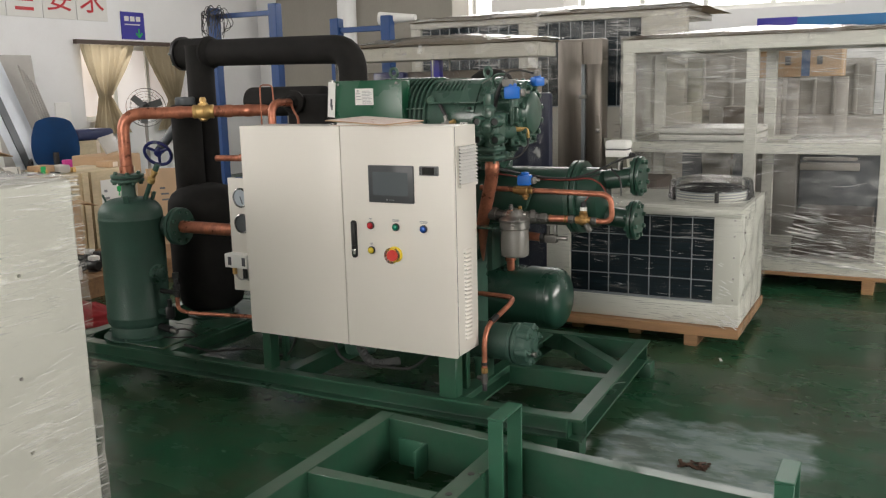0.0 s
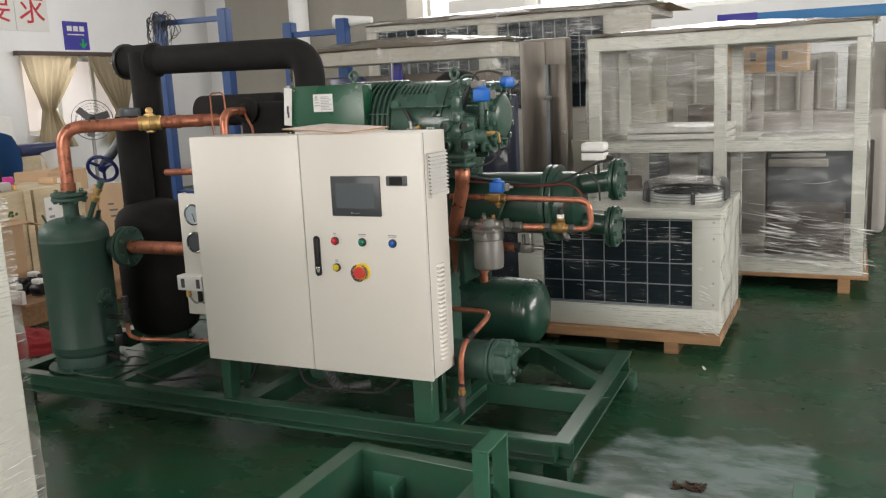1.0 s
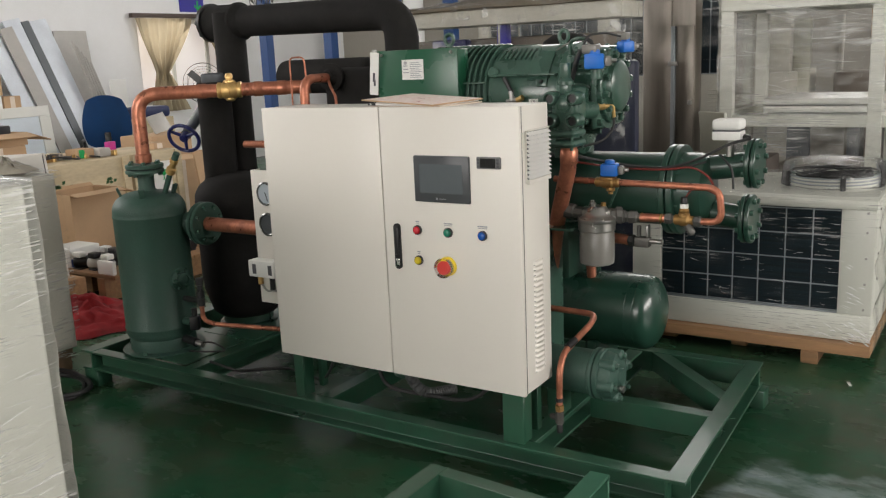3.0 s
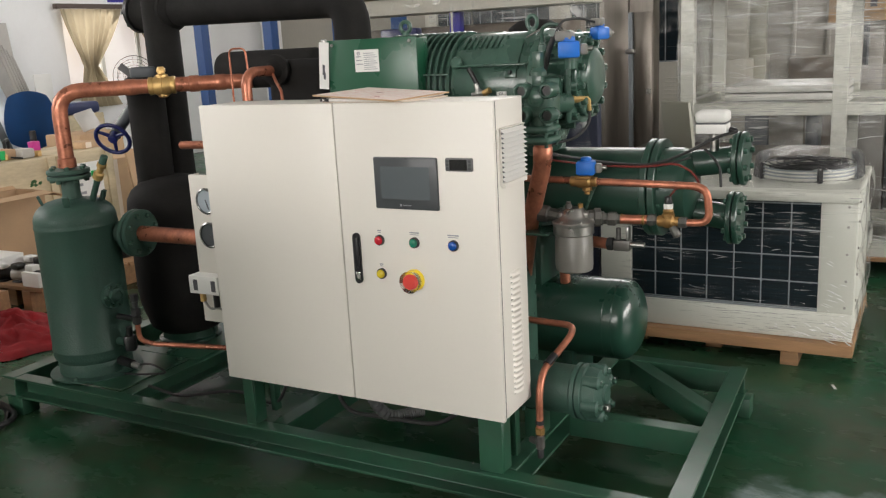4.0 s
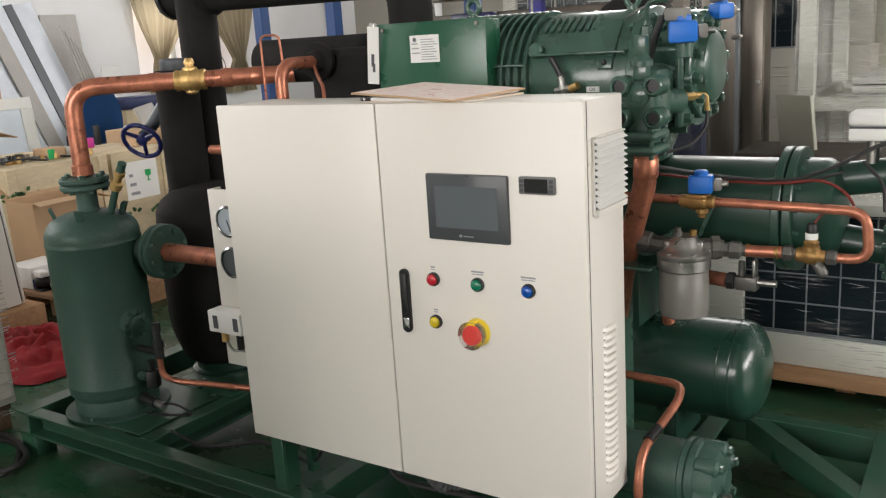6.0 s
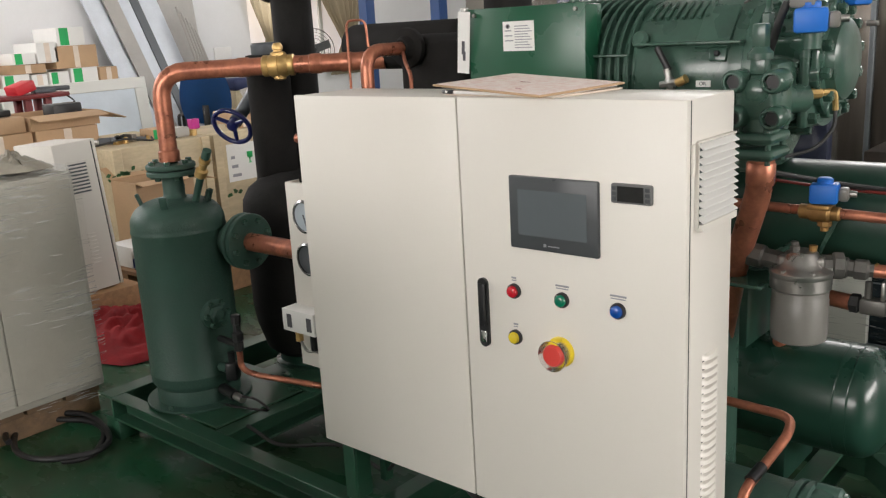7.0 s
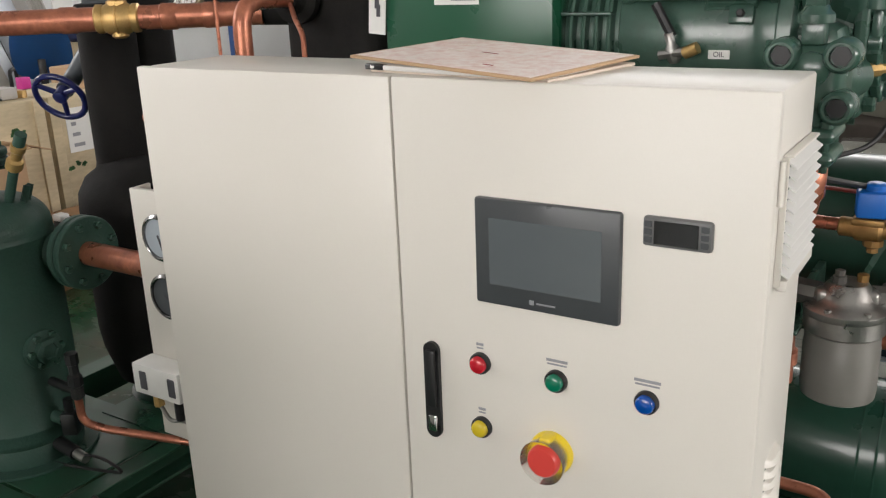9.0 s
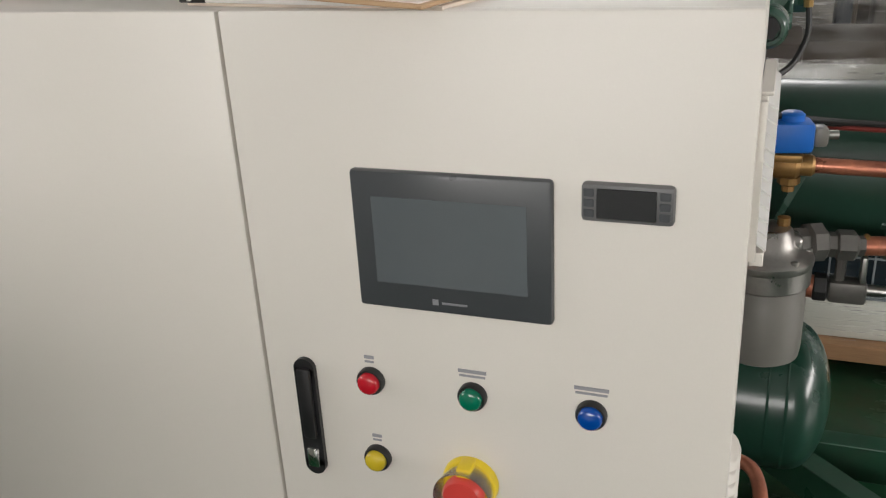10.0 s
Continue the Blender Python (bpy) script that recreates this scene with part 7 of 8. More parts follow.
# dark red cloth heap
def heap(u, v):
    a, r = u * 2 * math.pi, v
    x = r * math.cos(a) * 0.46
    y = r * math.sin(a) * 0.34
    n1 = noise.noise(Vector((x * 6, y * 6, 1.0)))
    n2 = abs(noise.noise(Vector((x * 13, y * 13, 4.0))))
    z = max(0.004, (1 - r ** 1.6) * (0.11 + 0.09 * n1) + 0.10 * n2 * (1.1 - r))
    k = 1 + 0.25 * noise.noise(Vector((math.cos(a) * 1.5, math.sin(a) * 1.5, 2)))
    return Vector((-4.40 + x * k, 3.66 + y * k, z))
single("red_cloth", grid_sheet(heap, 72, 24), CLOTH, "crumpled dark red cloth on the floor", "cloth", smooth=80)
# debris on the floor
db = bmesh.new()
random.seed(5)
for i in range(14):
    q = Matrix.Translation((-0.40 + random.uniform(-0.05, 0.05), 3.16 + random.uniform(-0.03, 0.03), 0.004)) @ pose(0, 0, 0, random.uniform(-30, 30), random.uniform(-30, 30), random.uniform(0, 180))
    box(-0.016, 0.016, -0.006, 0.006, -0.003, 0.003, m=q, bm=db)
single("floor_scraps", db, mat("brown_scrap", (0.07, 0.035, 0.02), 0.7), "dark brown scraps on the green floor", "scraps", kind="stuff")

# ---- the cluttered side by the white wall ----


def carton(x0, x1, y0, y1, z0, z1, label, material=None, tape=True, green=False, group=""):
    c = thing("carton", ((x0 + x1) / 2, (y0 + y1) / 2, z0), label, "box", group)
    part("shell", box(x0, x1, y0, y1, z0, z1, 0.005), material or CARD, c)
    if green:
        part("green_band", box(x1 - 0.001, x1 + 0.0015, y0 + (y1 - y0) * 0.1, y0 + (y1 - y0) * 0.42, z0 + 0.004, z1 - 0.004), SIGNG, c)
    elif tape:
        part("tape", box(x1 - 0.001, x1 + 0.001, (y0 + y1) / 2 - 0.025, (y0 + y1) / 2 + 0.025, z0 + 0.004, z1 - 0.004), PAPERB, c)
    return c


def open_carton(x0, x1, y0, y1, z0, z1, label, lift=30):
    c = thing("open_carton", ((x0 + x1) / 2, (y0 + y1) / 2, z0), label, "box")
    t = 0.006
    part("base", box(x0, x1, y0, y1, z0, z0 + t), CARD, c)
    for a, b, cc, d in ((x0, x0 + t, y0, y1), (x1 - t, x1, y0, y1), (x0 + t, x1 - t, y0, y0 + t), (x0 + t, x1 - t, y1 - t, y1)):
        part("wall", box(a, b, cc, d, z0 + t, z1), CARD, c)
    part("flap", box(0, (x1 - x0) * 0.28, y0, y1, 0, t, m=Matrix.Translation((x1, 0, z1)) @ pose(0, 0, 0, 0, 12, 0)), CARD, c)
    part("flap", box(-(x1 - x0) * 0.45, 0, y0, y1, 0, t, m=Matrix.Translation((x0, 0, z1)) @ pose(0, 0, 0, 0, lift, 0)), CARD, c)
    part("flap", box(x0, x1, 0, (y1 - y0) * 0.45, 0, t, m=Matrix.Translation((0, y1, z1)) @ pose(0, 0, 0, -20, 0, 0)), CARD, c)
    return c


def plywood_crate(x0, x1, y0, y1, z0, z1, label, logos=0):
    c = thing("plywood_crate", ((x0 + x1) / 2, (y0 + y1) / 2, z0), label, "crate")
    part("panel_box", box(x0, x1, y0, y1, z0, z1, 0.006), PLY, c)
    for i in range(logos):
        yy = y0 + 0.10 + i * 0.11
        part("stencil_mark", lathe([(0.035, 0), (0.035, 0.001), (0, 0.001)], (x1 + 0.0008, yy, z0 + (z1 - z0) * 0.5), (1, 0, 0), 8), mat("green_stencil", (0.05, 0.22, 0.05), 0.7), c)
    for yy in (y0, y1 - 0.06):
        part("batten", box(x1, x1 + 0.018, yy, yy + 0.06, z0, z1, 0.003, seg=1), PLY, c)
    part("batten", box(x1, x1 + 0.017, y0 + 0.06, y1 - 0.06, z0, z0 + 0.06, 0.003, seg=1), PLY, c)
    return c


plywood_crate(-6.40, -5.50, 4.28, 4.96, 0.0, 0.75, "long plywood crate with green stencil marks", 4)
plywood_crate(-6.9, -5.95, 3.20, 4.26, 0.0, 0.745, "pale plywood crate stacked with cartons")
plywood_crate(-6.10, -5.518, 5.00, 5.46, 0.0, 0.75, "tall plywood crate with paper labels")
carton(-6.38, -5.95, 5.52, 6.2, 0.0, 0.60, "large brown carton behind the tank")
tall = thing("leaning_carton", (-5.05, 5.3, 0), "flattened brown carton leaning on the crates", "box")
part("sheet", box(-0.01, 0.01, 0, 0.42, 0, 0.74, 0.002, m=Matrix.Translation((-5.30, 5.50, 0.004)) @ pose(0, 0, 0, -4, -14, 0), seg=1), CARD, tall)
for k in range(3):
    part("print_bar", box(0.0105, 0.012, 0.10, 0.22 - 0.03 * k, 0.46 + 0.05 * k, 0.475 + 0.05 * k, m=Matrix.Translation((-5.30, 5.50, 0.004)) @ pose(0, 0, 0, -4, -14, 0)), INK, tall)
lbl = thing("paper_label", (-5.516, 5.2, 0.42), "white printed label with a green glass on the tall crate", "label")
part("sheet", box(-5.5175, -5.515, 5.10, 5.36, 0.42, 0.67), PAPER, lbl)
for k in range(3):
    part("print_bar", box(-5.515, -5.5135, 5.13, 5.20 - 0.02 * k, 0.45 + k * 0.06, 0.47 + k * 0.06), GREYINK, lbl)
open_carton(-5.47, -5.20, 4.24, 4.62, 0.167, 0.580, "opened brown cardboard box with lifted flaps")
pallet((-5.35, 3.98), 0.85, 1.25, 0.165, "low pine pallet with motors and boxes", 6)
random.seed(3)
for i in range(18):
    mx, my = -4.64 - 0.13 * (i % 3) + random.uniform(-0.02, 0.02), 4.06 + 0.075 * (i // 3 * 2.2) + random.uniform(-0.02, 0.02)
    if my > 4.80 and i % 3 == 0:
        continue
    mo = thing("small_motor", (mx, my, 0.167), "small black and white valve motor on the pallet", "motor", "motors on the pallet")
    part("housing", lathe([(0.035, 0), (0.038, 0.01), (0.038, 0.08), (0.03, 0.09), (0, 0.09)], (mx - 0.05, my, 0.207), (1, 0.3 * (i % 3), 0), 16), CANGREY if i % 4 == 1 else BLACK, mo)
    part("terminal_cap", box(mx - 0.035, mx + 0.03, my - 0.028, my + 0.028, 0.24, 0.275, 0.008), BLACK if i % 3 == 1 else PAPER, mo)
    part("foot", box(mx - 0.04, mx + 0.03, my - 0.03, my + 0.03, 0.167, 0.175, 0.002, seg=1), BLACK, mo)
wbx = carton(-5.18, -4.96, 4.02, 4.24, 0.167, 0.285, "flat white and blue carton on the pallet", PAPER, False)
part("blue_band", box(-4.961, -4.9585, 4.024, 4.20, 0.171, 0.222), mat("carton_blue", (0.02, 0.05, 0.25), 0.6), wbx)
carton(-4.66, -4.52, 3.99, 4.0 + 0.02, 0.167, 0.25, "thin white carton on the pallet", PAPER, False)
# cartons stacked on the pale crate
for y0 in (3.35, 3.66, 4.08):
    carton(-6.45, -5.98, y0, y0 + (0.29 if y0 < 3.5 else 0.40), 0.752, 0.87, "flat brown carton in a stack on the crate", group="cartons on the crate")
open_carton(-6.43, -5.98, 4.06, 4.50, 0.872, 0.955, "opened flat carton on top of the stack", -4)
carton(-6.45, -6.0, 3.64, 4.04, 0.872, 0.965, "flat brown carton on top of the stack", group="cartons on the crate")
for y0, w_, zd in ((3.86, 0.15, 0.967), (4.27, 0.19, 0.889)):
    single("black_device", box(-6.25, -6.10, y0, y0 + w_, zd, zd + (0.04 if w_ < 0.17 else 0.12), 0.01), BLACK, "black electrical device on the cartons", "device")
carton(-5.80, -5.66, 4.66, 4.80, 0.752, 0.82, "small green and brown carton", CARD, False, True)
carton(-5.78, -5.62, 5.30, 5.42, 0.752, 0.80, "small brown carton on the crate")
single("magenta_packet", box(-6.02, -5.96, 5.16, 5.22, 0.752, 0.82, 0.004), mat("magenta_card", (0.45, 0.02, 0.22), 0.5), "small magenta packet on the crate", "packet")
single("white_tub", box(-5.72, -5.60, 4.80, 4.90, 0.752, 0.815, 0.012), CANGREY, "pale grey plastic tub on the crate", "tub")
for i in range(12):
    tx, ty = -5.95 + 0.05 * (i % 4) + 0.015 * i, 4.34 + 0.052 * i
    tl = bmesh.new()
    zt = 0.752
    box(-0.05, 0.05, -0.012, 0.012, 0, 0.02 + 0.01 * (i % 3), 0.004, bm=tl, m=Matrix.Translation((tx, ty, zt)) @ pose(0, 0, 0, 0, 0, 37 * i))
    lathe([(0.014, 0), (0.014, 0.03), (0.008, 0.04), (0, 0.04)], (tx + 0.03, ty + 0.02, zt), (0, 0, 1), 10, tl)
    single("hand_tool", tl, (BLACK, STEEL, DGREY, BRASS)[i % 4], "small loose tool or fitting on the crate", "tool", group="tools on the crate")
single("tool_cable", pipe([(-5.75, 4.32, 0.758), (-5.56, 4.42, 0.80), (-5.54, 4.6, 0.765), (-5.75, 4.7, 0.78), (-5.6, 4.8, 0.758)], 0.006, 0.05, 8), RUBBER, "black cable across the crate", "cable")
# more goods between the crates and the wall
carton(-8.73, -8.40, 7.34, 7.93, 0.0, 0.80, "long pale carton with a green print", PLY)
single("dark_blue_sack", box(-8.72, -8.42, 7.36, 7.92, 0.802, 0.93, 0.04, seg=3), mat("dark_blue_plastic", (0.015, 0.025, 0.09), 0.5), "dark blue folded sack on a carton", "sack")
single("grey_tray", box(0, 0.02, 0, 0.20, 0, 0.17, 0.004, m=Matrix.Translation((-6.55, 6.10, 0.78)) @ pose(0, 0, 0, 10, -25, 0)), CANGREY, "pale grey tray standing on edge", "tray")
single("support_box", box(-6.85, -6.42, 5.95, 6.40, 0.0, 0.775, 0.01), CARD, "brown carton under the tray", "box")

# work bench with framed panel and cartons against the wall
tbl = thing("work_table", (-8.6, 5.6, 0), "light-topped work table by the wall", "table")
part("top", box(-9.3, -8.3, 4.0, 6.2, 0.93, 0.97, 0.006), WHITEP, tbl)
for tx in (-9.25, -8.37):
    for ty in (4.06, 6.12):
        part("leg", box(tx, tx + 0.05, ty, ty + 0.05, 0, 0.93, 0.003, seg=1), DGREY, tbl)
fpn = thing("framed_panel", (-8.1, 5.5, 0), "white-framed pale sheet panel leaning on the bench", "panel")
fm2 = Matrix.Translation((-8.12, 4.86, 0.02)) @ pose(0, 0, 0, 0, -6, 0)
for y0, y1, z0, z1 in ((0, 1.33, 0.93, 1.03), (0, 1.33, 0, 0.10), (0, 0.12, 0.10, 0.93), (1.21, 1.33, 0.10, 0.93)):
    part("border", box(0, 0.03, y0, y1, z0, z1, 0.004, m=fm2, seg=1), WHITEP, fpn)
part("infill", box(0.004, 0.018, 0.12, 1.21, 0.10, 0.93, m=fm2), mat("pale_blue_sheet", (0.66, 0.73, 0.80), 0.4, var=0.05), fpn)
for y0, y1, z0, z1, gr, mt in ((5.02, 5.26, 0.972, 1.14, True, PAPER), (5.28, 5.42, 0.972, 1.13, False, PAPER), (5.44, 5.62, 0.972, 1.14, True, PAPER), (5.64, 5.90, 0.972, 1.16, True, PAPER), (5.92, 6.10, 0.972, 1.15, False, CARD),
                               (4.50, 5.0, 0.972, 1.16, False, CARD), (5.10, 5.42, 1.142, 1.22, False, CARD), (5.52, 5.92, 1.162, 1.36, False, CARD), (4.55, 4.86, 1.162, 1.33, True, PAPER), (5.14, 5.34, 1.222, 1.32, True, PAPER),
                               (5.56, 5.82, 1.362, 1.52, True, PAPER), (5.36, 5.55, 1.222, 1.40, False, PAPER), (4.2, 4.5, 0.972, 1.28, False, PAPER)):
    carton(-8.95, -8.50, y0, y1, z0, z1, "white carton with a green band" if gr else ("plain white carton on the bench" if mt is PAPER else "brown cardboard carton on the bench"), mt, not gr, gr, "cartons on the table")
vise = thing("tripod_vice", (-7.3, 4.7, 0), "dark red pipe vice on a stand", "vice")
REDP = mat("dark_red_paint", (0.15, 0.018, 0.020), 0.4)
part("table", box(-7.42, -7.16, 4.15, 4.93, 0.995, 1.03, 0.010), REDP, vise)
for lx, ly in ((-7.22, 4.60), (-7.22, 4.75), (-7.38, 4.60), (-7.38, 4.75)):
    part("leg", box(lx - 0.025, lx + 0.025, ly, ly + 0.05, 0, 0.995, 0.006), REDP, vise)
part("jaw", box(-0.07, 0.07, -0.085, 0.085, 0, 0.075, 0.012, m=Matrix.Translation((-7.27, 4.62, 1.040)) @ pose(0, 0, 0, 14, 0, 10)), SIGNR, vise)
part("screw", rod((-7.27, 4.70, 1.060), (-7.27, 4.98, 1.052), 0.018, 12), DGREY, vise)
part("slide", box(-7.31, -7.23, 4.70, 4.86, 1.030, 1.060, 0.006), DGREY, vise)
part("lead", pipe([(-7.2, 4.88, 1.03), (-7.12, 4.95, 0.95), (-7.10, 4.80, 0.93), (-7.08, 4.98, 0.87), (-7.0, 5.02, 0.80)], 0.006, 0.04, 8), RUBBER, vise)
single("blue_canister", lathe([(0.05, 1.032), (0.05, 1.13), (0.03, 1.15), (0, 1.15)], (-7.3, 4.34, 0), seg=18), BLUE, "small blue canister on the vice stand", "canister")

# blue office chair
ch = thing("office_chair", (-7.80, 6.55, 0), "blue fabric office chair turned away", "chair")


def chair_back(u, v):
    """One face of the backrest: an upright shape with well-rounded corners, curved to the sitter."""
    a, b = 2 * u - 1, 2 * v - 1
    x = a * math.sqrt(1 - 0.36 * b * b)
    z = b * math.sqrt(1 - 0.36 * a * a)
    return Vector((0.225 * x * (1.04 - 0.10 * b), 0.05 * x * x - 0.012 * (1 - max(abs(a), abs(b)) ** 6), 0.235 + 0.275 * z))


back = grid_sheet(chair_back, 18, 18)
bmesh.ops.solidify(back, geom=back.faces, thickness=0.05)
mch = Matrix.Translation((-7.80, 6.55, 0)) @ pose(0, 0, 0, 0, 0, 48)
bmesh.ops.transform(back, matrix=mch @ pose(0, 0, 0.615, 8, 0, 0), verts=back.verts)
part("backrest", back, CHAIRB, ch)
part("seat", box(-0.24, 0.24, -0.02, 0.46, 0.42, 0.50, 0.03, m=mch, seg=3), CHAIRB, ch)
part("back_bar", box(-0.03, 0.03, -0.06, -0.035, 0.40, 0.75, 0.008, m=mch), BLACK, ch)
part("column", rod((-7.80, 6.55, 0.08), mch @ Vector((0, 0.2, 0.42)), 0.03, 14), BLACK, ch)
for i in range(5):
    a = i * 2 * math.pi / 5
    lg = part("base_leg", rod(mch @ Vector((0, 0.2, 0.10)), mch @ Vector((0.28 * math.cos(a), 0.2 + 0.28 * math.sin(a), 0.07)), 0.022, 10, None, 0.015), BLACK, ch)
    part("caster", rod(mch @ Vector((0.28 * math.cos(a) - 0.015, 0.2 + 0.28 * math.sin(a), 0.03)), mch @ Vector((0.28 * math.cos(a) + 0.015, 0.2 + 0.28 * math.sin(a), 0.03)), 0.03, 14), BLACK, lg)
for sx in (-0.27, 0.25):
    part("armrest", pipe([mch @ Vector((sx, 0.05, 0.45)), mch @ Vector((sx, 0.05, 0.66)), mch @ Vector((sx, 0.33, 0.66)), mch @ Vector((sx, 0.33, 0.45))], 0.016, 0.05, 10), BLACK, ch)

# standing fan in front of the window
fan = thing("standing_fan", (-8.70, 8.70, 0), "dark industrial standing fan by the window", "fan")
fd_ = Vector((0.75, -0.6, 0.1)).normalized()
fc_ = Vector((-8.60, 8.63, 1.15))
fm_ = axis_pose(fc_, fd_)
for r, h in ((0.245, 0.0), (0.245, 0.05), (0.20, 0.075), (0.13, 0.09), (0.07, 0.10), (0.18, -0.04), (0.10, -0.06)):
    part("cage_ring", pipe([fm_ @ Vector((r * math.cos(2 * math.pi * i / 32), r * math.sin(2 * math.pi * i / 32), h)) for i in range(33)], 0.003, 0, 6), CTLG, fan)
for i in range(24):
    a = 2 * math.pi * i / 24
    part("cage_wire", pipe([fm_ @ Vector((0.05 * math.cos(a), 0.05 * math.sin(a), 0.10)), fm_ @ Vector((0.21 * math.cos(a), 0.21 * math.sin(a), 0.07)), fm_ @ Vector((0.245 * math.cos(a), 0.245 * math.sin(a), 0.025))], 0.0015, 0, 5), DGREY, fan)
for i in range(3):
    a = 2 * math.pi * i / 3 + 0.3
    part("blade", box(0.04, 0.21, -0.04, 0.05, -0.003, 0.003, 0.002, m=fm_ @ pose(0, 0, 0.02, 0, 0, math.degrees(a)) @ pose(0, 0, 0, 22, 0, 0), seg=1), CTLG, fan)
part("motor", lathe([(0.05, -0.20), (0.08, -0.18), (0.08, -0.06), (0.05, -0.03), (0.04, 0.05), (0, 0.06)], fc_, fd_, 20), BLACK, fan)
part("pole", rod((-8.70, 8.71, 0.04), (-8.70, 8.71, 1.10), 0.022, 12), STEEL, fan)
part("base", lathe([(0.26, 0), (0.26, 0.03), (0.05, 0.06), (0, 0.06)], (-8.70, 8.71, 0), seg=28), BLACK, fan)

# curtains, rod
rodw = thing("curtain_rail", (-9.4, 9.85, 1.98), "dark wooden curtain rail above the window", "rail")
part("rail", box(-9.47, -9.40, 8.32, 10.42, 1.985, 2.04, 0.004), mat("dark_brown_rail", (0.08, 0.055, 0.045), 0.6), rodw)


def curtain(y0, y1, tie_y, tie_z, z0, z1, label):
    def fn(u, v):
        z = z1 + (z0 - z1) * v
        tz = (z1 - tie_z) / (z1 - z0)
        k = v / tz if v < tz else max(0.0, 1 - (v - tz) / (1 - tz) * 0.55)
        k = min(1, k) ** 1.3
        wide = 1 - 0.80 * k
        y = (y0 + (y1 - y0) * u) * wide + tie_y * (1 - wide)
        return Vector((-9.40 + 0.028 * math.sin(u * 2 * math.pi * 7 + 1.5 * math.sin(u * 9)) * (0.7 + 0.8 * k) + 0.05 * k, y, z))
    ob = single("curtain", grid_sheet(fn, 110, 26), CURTAIN, label, "curtain", group="curtains at the window", smooth=80)
    return ob


curtain(8.36, 9.27, 8.62, 1.30, 0.80, 1.98, "beige curtain tied back at the window")
curtain(9.45, 10.32, 9.92, 1.22, 0.80, 1.98, "beige curtain tied back at the window")

# sheets leaning on the wall
for i, (y0, w, h, mt, lean, tip, name) in enumerate(((6.73, 0.20, 1.90, GALV, 14, 13, "galvanised sheet strip"), (6.94, 0.16, 1.88, CANGREY, 13, 13, "grey steel strip"), (7.02, 0.22, 1.98, GALV, 15, 12, "pale blue-grey sheet panel"),
                                              (7.20, 0.10, 1.97, DGREY, 15, 11, "dark steel strip"), (7.28, 0.22, 1.98, GALV, 16, 10, "galvanised sheet panel"), (7.22, 0.44, 1.83, CANGREY, 6, 0, "grey board"))):
    single("leaning_sheet", box(0, 0.02, 0, w, 0, h, 0.003, m=Matrix.Translation((-8.98 + 0.012 * i if lean > 10 else -9.28, y0, 0.05 if tip else 0.005)) @ pose(0, 0, 0, tip, -lean, 0), seg=1), mt, name + " leaning on the wall", "sheet", group="sheets leaning on the wall")
for i in range(5):
    single("leaning_bar", rod((-8.80 + 0.02 * i, 7.52 + 0.03 * i, 0.0), (-9.20, 7.28 + 0.05 * i, 1.70 - 0.06 * i), 0.016, 8), CANGREY, "thin metal bar leaning on the wall", "bar", group="bars leaning on the wall")
single("dark_bench", box(-9.15, -8.86, 7.42, 8.3, 0.0, 0.745, 0.02), DGREY, "dark low bench against the wall", "bench")
single("white_offcut", box(-8.93, -8.91, 7.50, 7.72, 0.747, 1.25, 0.002), PAPER, "white sheet offcut standing on the bench", "sheet")

# signs on the white wall


def sign_text(body, at, size, material, parent, turn=90, thick=0.002):
    cu_ = bpy.data.curves.new("characters", "FONT")
    cu_.body, cu_.size, cu_.extrude, cu_.align_x, cu_.align_y = body, size, thick, "CENTER", "CENTER"
    tmp = new("characters", cu_)
    me = bpy.data.meshes.new_from_object(tmp.evaluated_get(bpy.context.evaluated_depsgraph_get()))
    bpy.data.objects.remove(tmp)
    me.materials.clear()
    me.materials.append(material)
    return piece("characters", me, parent, Matrix.Translation(at) @ pose(0, 0, 0, 90, 0, turn))


for i, ch_ in enumerate(("", "", "要", "求")):
    y0 = 6.90 + i * 0.515
    bd_ = thing("notice_board", (-9.48, y0 + 0.25, 2.29), "white square board with a red character", "sign", "boards on the wall")
    part("board", box(-9.498, -9.485, y0, y0 + 0.50, 2.29, 2.82, 0.002, seg=1), PAPER, bd_)
    if ch_:
        sign_text(ch_, (-9.482, y0 + 0.25, 2.55), 0.42, SIGNR, bd_)
    else:
        for k in range(3):
            part("character_bar", box(-9.486, -9.482, y0 + 0.12, y0 + 0.38, 2.37 + k * 0.11, 2.41 + k * 0.11), SIGNR, bd_)


def door_sign(y0, z0, w, h):
    s = thing("door_sign", (-9.48, y0 + w / 2, z0), "blue sign with white lettering and a green arrow", "sign")
    part("plate", box(-9.498, -9.485, y0, y0 + w, z0, z0 + h, 0.002, seg=1), SIGNB, s)
    for k in range(3):
        part("character_bar", box(-9.486, -9.4825, y0 + w * (0.14 + 0.25 * k), y0 + w * (0.33 + 0.25 * k), z0 + h * 0.66, z0 + h * 0.84), PAPER, s)
    part("caption_bar", box(-9.486, -9.4825, y0 + w * 0.14, y0 + w * 0.80, z0 + h * 0.52, z0 + h * 0.56), PAPER, s)
    part("arrow_shaft", box(-9.486, -9.4825, y0 + w * 0.70, y0 + w * 0.77, z0 + h * 0.12, z0 + h * 0.40), SIGNG, s)
    for sg in (1, -1):
        part("arrow_barb", box(-0.002, 0.002, -0.012, 0.012, 0, h * 0.22, m=Matrix.Translation((-9.483, y0 + w * 0.735, z0 + h * 0.08)) @ pose(0, 0, 0, sg * 45, 0, 0)), SIGNG, s)
    return s


door_sign(9.17, 2.07, 0.42, 0.37)

